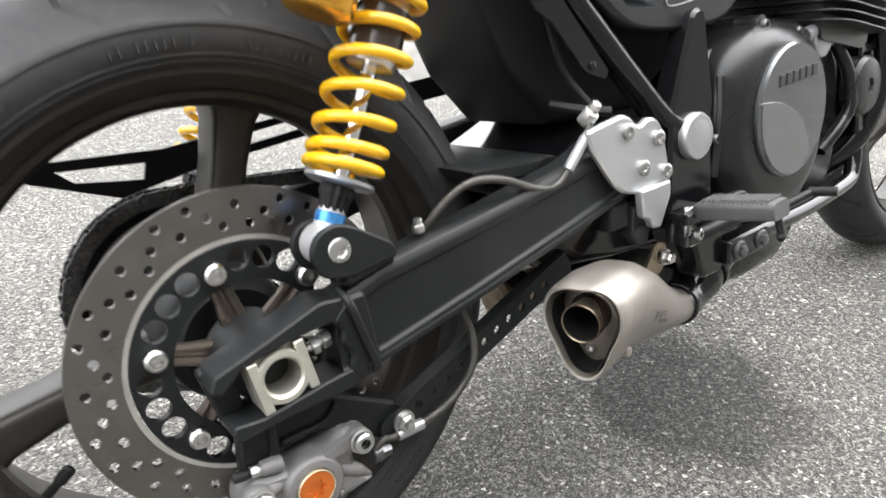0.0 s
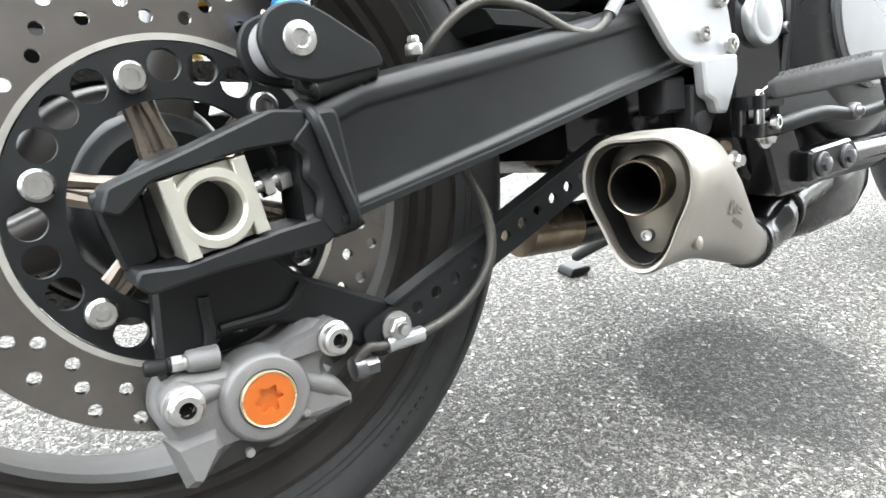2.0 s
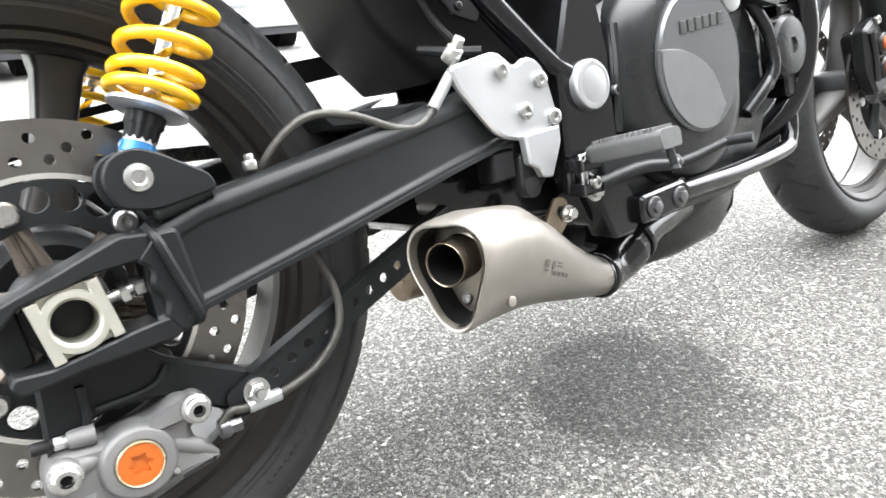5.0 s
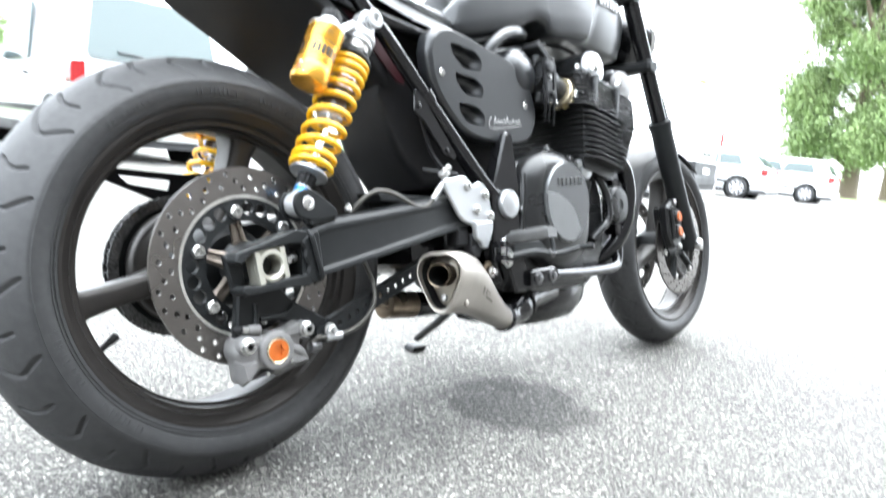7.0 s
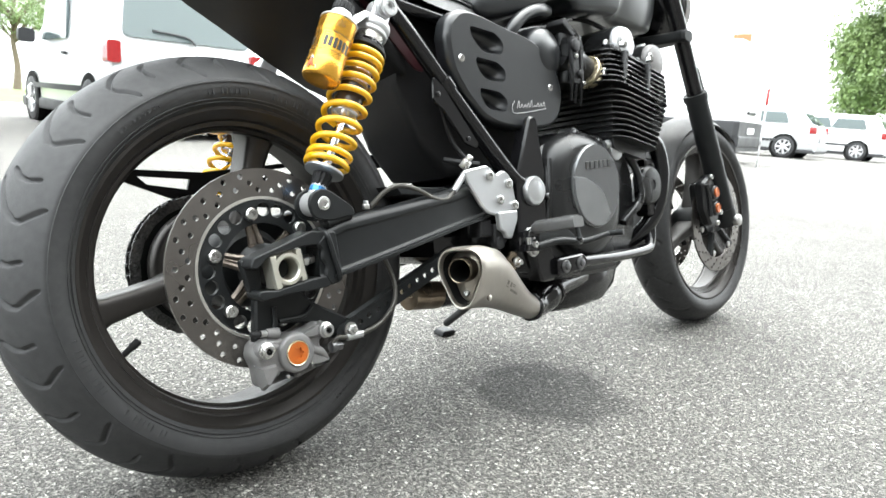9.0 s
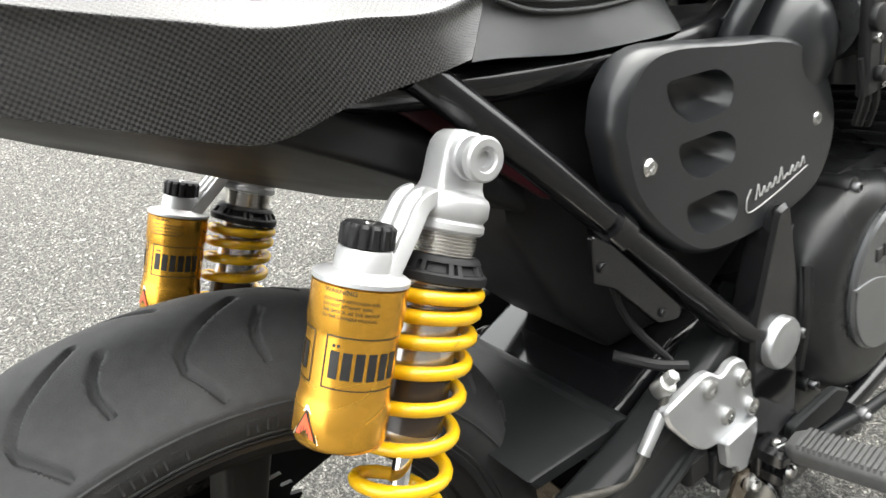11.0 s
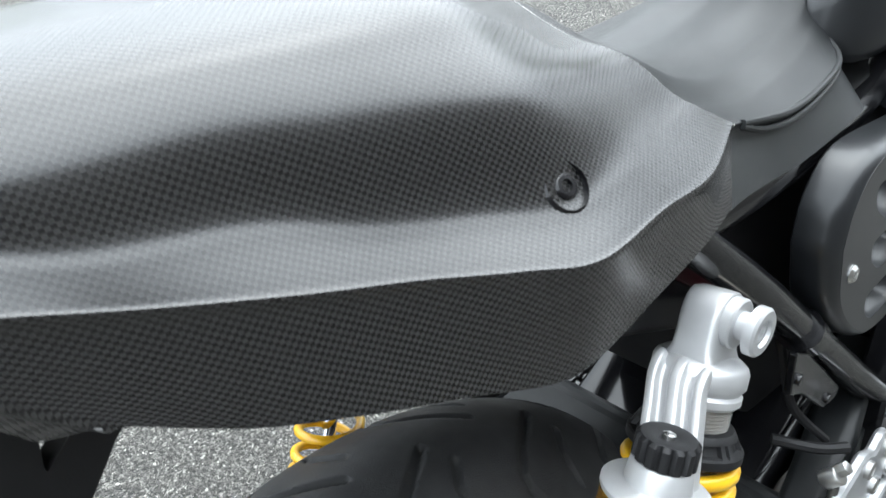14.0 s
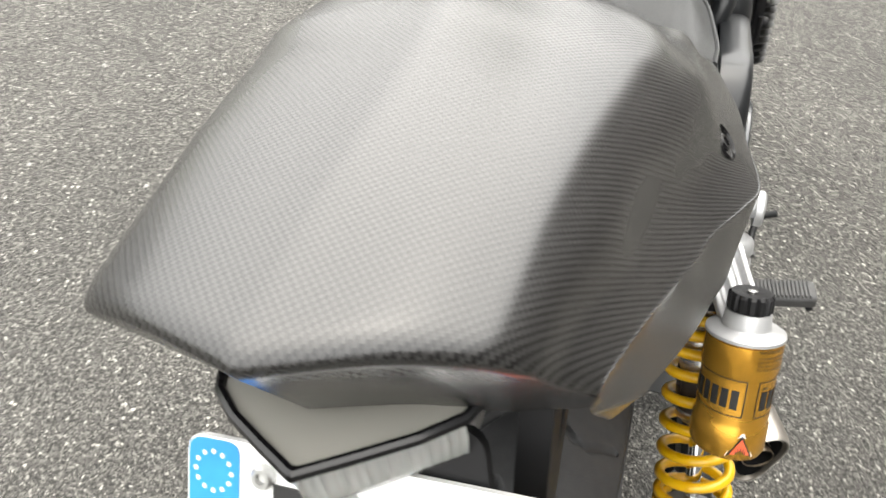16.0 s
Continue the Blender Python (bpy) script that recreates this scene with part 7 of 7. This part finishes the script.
part("front_hose", Shape().tube([(1.26, -0.10, 0.79), (1.36, -0.125, 0.62), (1.41, -0.118, 0.52), (1.425, -0.115, 0.455)], 0.0045, 8), HOSE, bike)

# side stand
stand = Shape().tube([(0.605, 0.05, 0.195), (0.635, 0.10, 0.167), (0.725, 0.29, 0.088)], [0.012, 0.010, 0.009], 12)
stand.slab(rounded([(0.70, -0.008), (0.745, -0.008), (0.752, 0.0), (0.742, 0.006), (0.706, 0.006)], 0.005), -0.014, 0.022, 0.002, Matrix.Translation((0, 0.295, 0.0655)) @ pose(0, 0, 0, 11.2))
part("side_stand", stand, SATIN, bike, "black side stand, folded out")

# ---- the car park ----
CAR_WHITE = material("white_car_paint", (0.72, 0.72, 0.71), 0.25, second=(0.78, 0.78, 0.77), scale=3, coat=0.6, wear=0.05)
CAR_SILVER = material("silver_car_paint", (0.46, 0.47, 0.48), 0.3, 0.5, second=(0.52, 0.53, 0.54), scale=3, coat=0.6, wear=0.05)
CAR_PALE = material("pale_silver_car_paint", (0.47, 0.48, 0.485), 0.3, 0.3, second=(0.53, 0.54, 0.545), scale=3, coat=0.6, wear=0.05)
CLADDING = material("dark_grey_cladding", (0.018, 0.019, 0.021), 0.6, second=(0.028, 0.028, 0.030), scale=12)
LAMP_RED = material("red_lamp_plastic", (0.22, 0.012, 0.014), 0.2, second=(0.28, 0.02, 0.02), scale=30, coat=0.5)
WHEEL = material("silver_wheel", (0.45, 0.45, 0.46), 0.35, 0.6, scale=30)
GRASS = material("mown_grass", (0.06, 0.10, 0.022), 0.8, second=(0.13, 0.17, 0.05), scale=9, amount=0.8, bump=0.6, bump_scale=60)
KERB = material("concrete_kerb", (0.36, 0.35, 0.33), 0.8, second=(0.44, 0.43, 0.41), scale=14, bump=0.3, bump_scale=200)
BARK = material("tree_bark", (0.11, 0.085, 0.06), 0.85, second=(0.18, 0.15, 0.11), scale=8, bump=0.6, bump_scale=40)
LEAF = material("summer_leaf", (0.12, 0.185, 0.065), 0.5, second=(0.22, 0.29, 0.12), scale=3, amount=0.9)


def car(name, label, paint, L, W, H, hood, glass_low, base, rear_lean, front_lean, low_paint, wheel_r, m, panes=2):
    """A parked vehicle, nose towards +y, its rear bumper at y = 0 and its middle at x = 0."""
    root = thing(name, label, "car", m, "parked vehicles")
    waist = glass_low
    body = Shape()
    rows = []
    for y, w, top in ((0.0, 0.90, waist - 0.12), (0.06, 0.97, waist - 0.02), (0.35, 1.0, waist), (L * 0.5, 1.0, waist), (L - hood, 0.98, waist - 0.02), (L - hood * 0.5, 0.94, waist - 0.10), (L - 0.15, 0.86, waist - 0.22), (L, 0.74, waist - 0.36)):
        q = rounded([(-W / 2 * w, base), (W / 2 * w, base), (W / 2 * w, waist * 0.66), (W / 2 * w * 0.96, top), (-W / 2 * w * 0.96, top), (-W / 2 * w, waist * 0.66)], 0.07, 3)
        rows.append([(a, y, b) for a, b in q])
    body.loft(rows)
    part("body", body, paint, root)
    cab = Shape()
    rows = []
    for y, w, z in ((0.05, 0.95, waist - 0.02), (0.05 + rear_lean * 0.8, 0.86, H - 0.10), (0.10 + rear_lean, 0.80, H - 0.02), (L * 0.42, 0.80, H), (L - hood - front_lean, 0.78, H - 0.05), (L - hood - front_lean * 0.45, 0.84, (H + waist) / 2), (L - hood + 0.1, 0.9, waist - 0.03)):
        rows.append([(W / 2 * 0.95 * s, y, waist - 0.05) for s in (-1,)] + [(-W / 2 * w, y, z - 0.06), (-W / 2 * w * 0.9, y, z), (W / 2 * w * 0.9, y, z), (W / 2 * w, y, z - 0.06), (W / 2 * 0.95, y, waist - 0.05)])
    cab.loft(rows)
    part("cabin", cab, paint, root)
    part("skirt", Shape().loft([[(a, y, b) for a, b in rounded([(-W / 2 * w, base - 0.06), (W / 2 * w, base - 0.06), (W / 2 * w, low_paint), (-W / 2 * w, low_paint)], 0.04)] for y, w in ((-0.04, 0.92), (0.05, 1.01), (L - 0.3, 1.01), (L + 0.02, 0.8))]), CLADDING, root, "dark lower cladding and bumpers")
    gh0, gh1 = waist + 0.06, H - 0.14
    lean = lambda z: 0.05 + rear_lean * 0.8 * (z - waist) / max(H - 0.1 - waist, 0.1) - 0.012  # noqa: E731
    wid = lambda z: W / 2 * (0.95 - 0.12 * (z - waist) / max(H - 0.1 - waist, 0.1))  # noqa: E731
    q = rounded([(-0.90, gh0), (0.90, gh0), (0.88, gh1), (-0.88, gh1)], 0.09, 5)
    if panes:
        part("wiper", Shape().tube([(0.06, lean(gh0) - 0.03, gh0 - 0.02), (-0.05, lean(gh0 + 0.05) - 0.035, gh0 + 0.06), (-0.42, lean(gh0 + 0.10) - 0.03, gh0 + 0.09)], 0.012, 8), CLADDING, root, "black rear wiper")
        part("rear_window", Shape().loft([[(a * wid(b), lean(b) + d, b) for a, b in q] for d in (-0.006, 0.02)]), SMOKE, root, "dark rear window")
    for s in (-1, 1):
        for y0, y1 in ((0.35 + rear_lean * 0.7, L * 0.40), (L * 0.42, L - hood - front_lean * 0.7))[2 - panes :]:
            q = rounded([(y0, gh0), (y1 + 0.1, gh0), (y1 - 0.05, gh1), (y0 + 0.12, gh1)], 0.05, 3)
            part("side_window", Shape().loft([[(s * (W / 2 * (0.955 - 0.10 * (b - waist) / (H - waist)) + d), a, b) for a, b in q] for d in (0.012, -0.02)]), SMOKE, root, "dark side window")
        if panes:
            part("tail_light", Shape().loft([[(s * (W / 2 * 0.97 - 0.02) + u, y, z) for u, z in rounded([(-0.09, waist * 0.78), (0.05, waist * 0.78), (0.05, waist * 1.0), (-0.09, waist * 1.0)], 0.03)] for y in (-0.012, 0.16)]), LAMP_RED, root, "red tail light")
        part("mirror", Shape().loft([[(s * (W / 2 + 0.12) + u, y, z) for u, z in rounded([(-0.10, waist + 0.02), (0.10, waist + 0.02), (0.10, waist + 0.20), (-0.10, waist + 0.20)], 0.05)] for y in (L - hood - 0.35, L - hood - 0.24)]), CLADDING, root, "dark door mirror")
        part("door_handle", Shape().box((s * W / 2, L * 0.42, waist - 0.12), (0.03, 0.18, 0.035), 0.01), CLADDING, root)
        part("rub_strip", Shape().box((s * (W / 2 + 0.004), L * 0.5, base + 0.26), (0.03, L * 0.55, 0.07), 0.012), CLADDING, root)
        for y in (0.78, L - 0.85):
            x = s * (W / 2 - 0.08)
            # solid black disc fills the arch behind the wheel
            part("wheel_arch", Shape().lathe([(-0.20, wheel_r + 0.06), (0.025, wheel_r + 0.06), (0.03, wheel_r + 0.045), (0.03, wheel_r)], (s * (W / 2 - 0.02), y, wheel_r), (s, 0, 0), 32), SOOT_AND_SHADE, root)
            wheel = part("wheel", Shape().lathe([(-0.09, wheel_r * 0.62), (-0.10, wheel_r * 0.9), (-0.08, wheel_r), (0.08, wheel_r), (0.10, wheel_r * 0.9), (0.095, wheel_r * 0.66)], (x, y, wheel_r), (s, 0, 0), 36), RUBBER, root, "black car tyre")
            hub = Shape().lathe([(0.07, wheel_r * 0.66), (0.098, wheel_r * 0.66), (0.098, wheel_r * 0.60), (0.08, wheel_r * 0.57)], (x, y, wheel_r), (s, 0, 0), 32, cap=False).cyl((x, y, wheel_r), (s, 0, 0), wheel_r * 0.16, 0.10, 16)
            for k in range(7):
                a = 2 * math.pi * k / 7
                hub.tube([(x + s * 0.088, y + wheel_r * 0.1 * math.cos(a), wheel_r + wheel_r * 0.1 * math.sin(a)), (x + s * 0.088, y + wheel_r * 0.62 * math.cos(a), wheel_r + wheel_r * 0.62 * math.sin(a))], wheel_r * 0.10, 6)
            part("rim", hub, WHEEL, wheel, "silver spoked rim")
    part("number_plate", Shape().box((0, -0.045, base + 0.33), (0.52, 0.012, 0.11), 0.004), PLATE_WHITE, root, "white number plate")
    part("tailgate_handle", Shape().box((0, -0.008, waist - 0.28), (0.6, 0.05, 0.06), 0.015), CLADDING if low_paint > 0.5 else paint, root)
    part("rear_bumper", Shape().loft([[(x, y, z) for y, z in rounded([(-0.07, base + 0.02), (0.1, base + 0.02), (0.1, base + 0.24), (-0.07, base + 0.22)], 0.03)] for x in (-W / 2 * 0.96, W / 2 * 0.96)]), CLADDING if low_paint > 0.5 else paint, root)
    return root


car("van", "silver-white leisure van with a large rear window", CAR_PALE, 4.2, 1.74, 1.95, 0.85, 1.04, 0.24, 0.22, 0.75, 0.34, 0.315, pose(2.92, 7.0, 0), 1)
car("estate_car", "pale grey estate car beside the white van", CAR_SILVER, 4.3, 1.76, 1.75, 0.9, 1.0, 0.24, 0.25, 0.75, 0.30, 0.315, pose(0.05, 6.6, 0))
car("delivery_van", "white delivery van with dark grey lower cladding", CAR_WHITE, 5.2, 1.95, 2.3, 0.9, 1.25, 0.30, 0.08, 0.9, 0.80, 0.34, pose(13.1, 4.85, 0, 0, 0, 10), 0)
post = thing("marker_post", "slim grey post with a faded red top", "post", pose(12.2, 4.22, 0))
part("shaft", Shape().cyl((0, 0, 0), (0, 0, 1), 0.016, 1.10, 12), WHEEL, post)
part("top_band", Shape().cyl((0, 0, 1.10), (0, 0, 1), 0.024, 0.28, 12).lathe([(0, 0.024), (0.012, 0.018), (0.016, 0)], (0, 0, 1.38), (0, 0, 1), 12), LAMP_RED, post, "faded red top")
car("saloon_car", "silver saloon car parked beyond the delivery van", CAR_SILVER, 4.4, 1.74, 1.42, 1.1, 0.92, 0.22, 0.55, 0.8, 0.28, 0.31, pose(20.9, 6.05, 0, 0, 0, 8))
car("hatchback", "white hatchback parked by the grass", CAR_WHITE, 3.8, 1.68, 1.46, 0.9, 0.94, 0.22, 0.35, 0.8, 0.28, 0.30, pose(25.2, 5.4, 0, 0, 0, 8))

for x0, x1, y0, y1, h in ((-80, 140, 13.2, 60, 0.14), (31, 140, -60, 13.1, 0.14)):
    s = Shape().box(((x0 + x1) / 2, (y0 + y1) / 2, h / 2 - 0.04), (x1 - x0, y1 - y0, h), 0.02)
    tagged(part("grass_verge", s, GRASS), "strip of mown green grass behind the parking bays", "grass", kind="stuff")
for a, b in (((-80, 13.1), (31, 13.1)), ((30.92, -60), (30.92, 13.0))):
    s = Shape().box(((a[0] + b[0]) / 2, (a[1] + b[1]) / 2, 0.06), (max(abs(b[0] - a[0]), 0.15), max(abs(b[1] - a[1]), 0.15), 0.16), 0.02)
    tagged(part("kerb", s, KERB), "pale concrete kerb along the grass", "kerb", kind="structure")


def tree(x, y, height, spread, seed, label, clumps, low):
    """A broadleaf tree: tapered trunk, limbs and a ragged crown of small leaves."""
    rng = random.Random(seed)
    root = thing("tree", label, "tree", pose(x, y, 0.08))
    trunk = Shape().tube([(0, 0, -0.1), (0.06, 0.03, height * 0.2), (-0.05, 0.08, height * 0.45), (0.05, 0, height * 0.8)], [height * 0.034, height * 0.024, height * 0.017, height * 0.006], 12)
    part("trunk", trunk, BARK, root)
    tips = []
    for k in range(30):
        a, h = rng.uniform(0, 6.28), height * rng.uniform(low, 0.85)
        reach = spread * rng.uniform(0.35, 0.85) * (1 - 0.5 * abs(h / height - 0.55))
        tip = Vector((math.cos(a) * reach, math.sin(a) * reach, h + height * rng.uniform(0.02, 0.14)))
        part("limb", Shape().tube([(0, 0, h * 0.8), tuple(tip * 0.5 + Vector((0, 0, h * 0.42))), tuple(tip)], [height * 0.010, height * 0.007, height * 0.003], 7), BARK, root)
        tips.append(tip)
    v, f = [], []
    for k in range(clumps):
        tip = rng.choice(tips)
        c = tip + Vector((rng.gauss(0, 1), rng.gauss(0, 1), rng.gauss(0, 0.9))) * spread * 0.17
        for _ in range(26):
            p = c + Vector((rng.gauss(0, 1), rng.gauss(0, 1), rng.gauss(0, 1))) * spread * 0.055
            e = Vector((rng.gauss(0, 1), rng.gauss(0, 1), rng.gauss(0, 0.6))).normalized() * spread * rng.uniform(0.018, 0.032)
            g_ = e.cross(Vector((rng.gauss(0, 1), rng.gauss(0, 1), rng.gauss(0, 1)))).normalized() * e.length * 0.5
            i = len(v)
            v += [tuple(p - e), tuple(p + g_), tuple(p + e), tuple(p - g_)]
            f.append((i, i + 1, i + 2, i + 3))
    s = Shape()
    s.v, s.f = v, f
    crown = part("crown", s, LEAF, root, angle=180)
    crown["kind"] = "stuff"
    return root


tree(48.5, 10.4, 17.0, 4.4, 3, "tall green broadleaf tree on the grass verge", 5200, 0.11)
tree(62.0, 11.0, 11.0, 5.0, 5, "green broadleaf tree behind the tall one", 900, 0.2)
tree(6.4, 32.3, 4.7, 1.9, 8, "green tree in the distance behind the van", 500, 0.45)
s = Shape().box((0, 0, 5.6), (0.15, 1.9, 1.1), 0.04)
sign = thing("sign", "tall pale sign with a red mark on a pole", "sign", pose(38, 16.5, 0.05))
part("panel", s, CAR_WHITE, sign)
part("pole", Shape().cyl((0, 0, 0), (0, 0, 1), 0.09, 5.2, 14), KERB, sign)
part("mark", Shape().box((-0.08, 0, 5.65), (0.02, 1.0, 0.5), 0.01), RED, sign)
# pebbles and scraps lying on the asphalt
rng = random.Random(4)
for k in range(60):
    x, y, r = rng.uniform(-0.9, 1.9), rng.uniform(-0.9, 1.5), rng.uniform(0.003, 0.007)
    pts = [[(x + r * c * (0.8 + 0.4 * rng.random()) * math.cos(a), y + r * c * (0.7 + 0.4 * rng.random()) * math.sin(a), z * r) for a in (6.283 * j / 8 for j in range(8))] for c, z in ((0.7, 0.0), (1.0, 0.35), (0.75, 0.8), (0.25, 1.0))]
    tagged(part("pebble", Shape().loft(pts), KERB, None), "small pale pebble lying on the asphalt", "pebble", "loose pebbles on the asphalt")

# unseen plain wall added behind the camera to darken reflections on the bike
BLOCKER_DARK = material("dark_blocker_render", (0.09, 0.085, 0.08), 0.85, second=(0.13, 0.122, 0.115), scale=3, bump=0.3, bump_scale=60)
tagged(part("blocker_wall", Shape().box((-0.5, -4.9, 3.1), (24.0, 0.3, 6.4), 0.02), BLOCKER_DARK, None), "plain dark rendered wall, unseen, added to darken reflections", "wall", kind="structure")
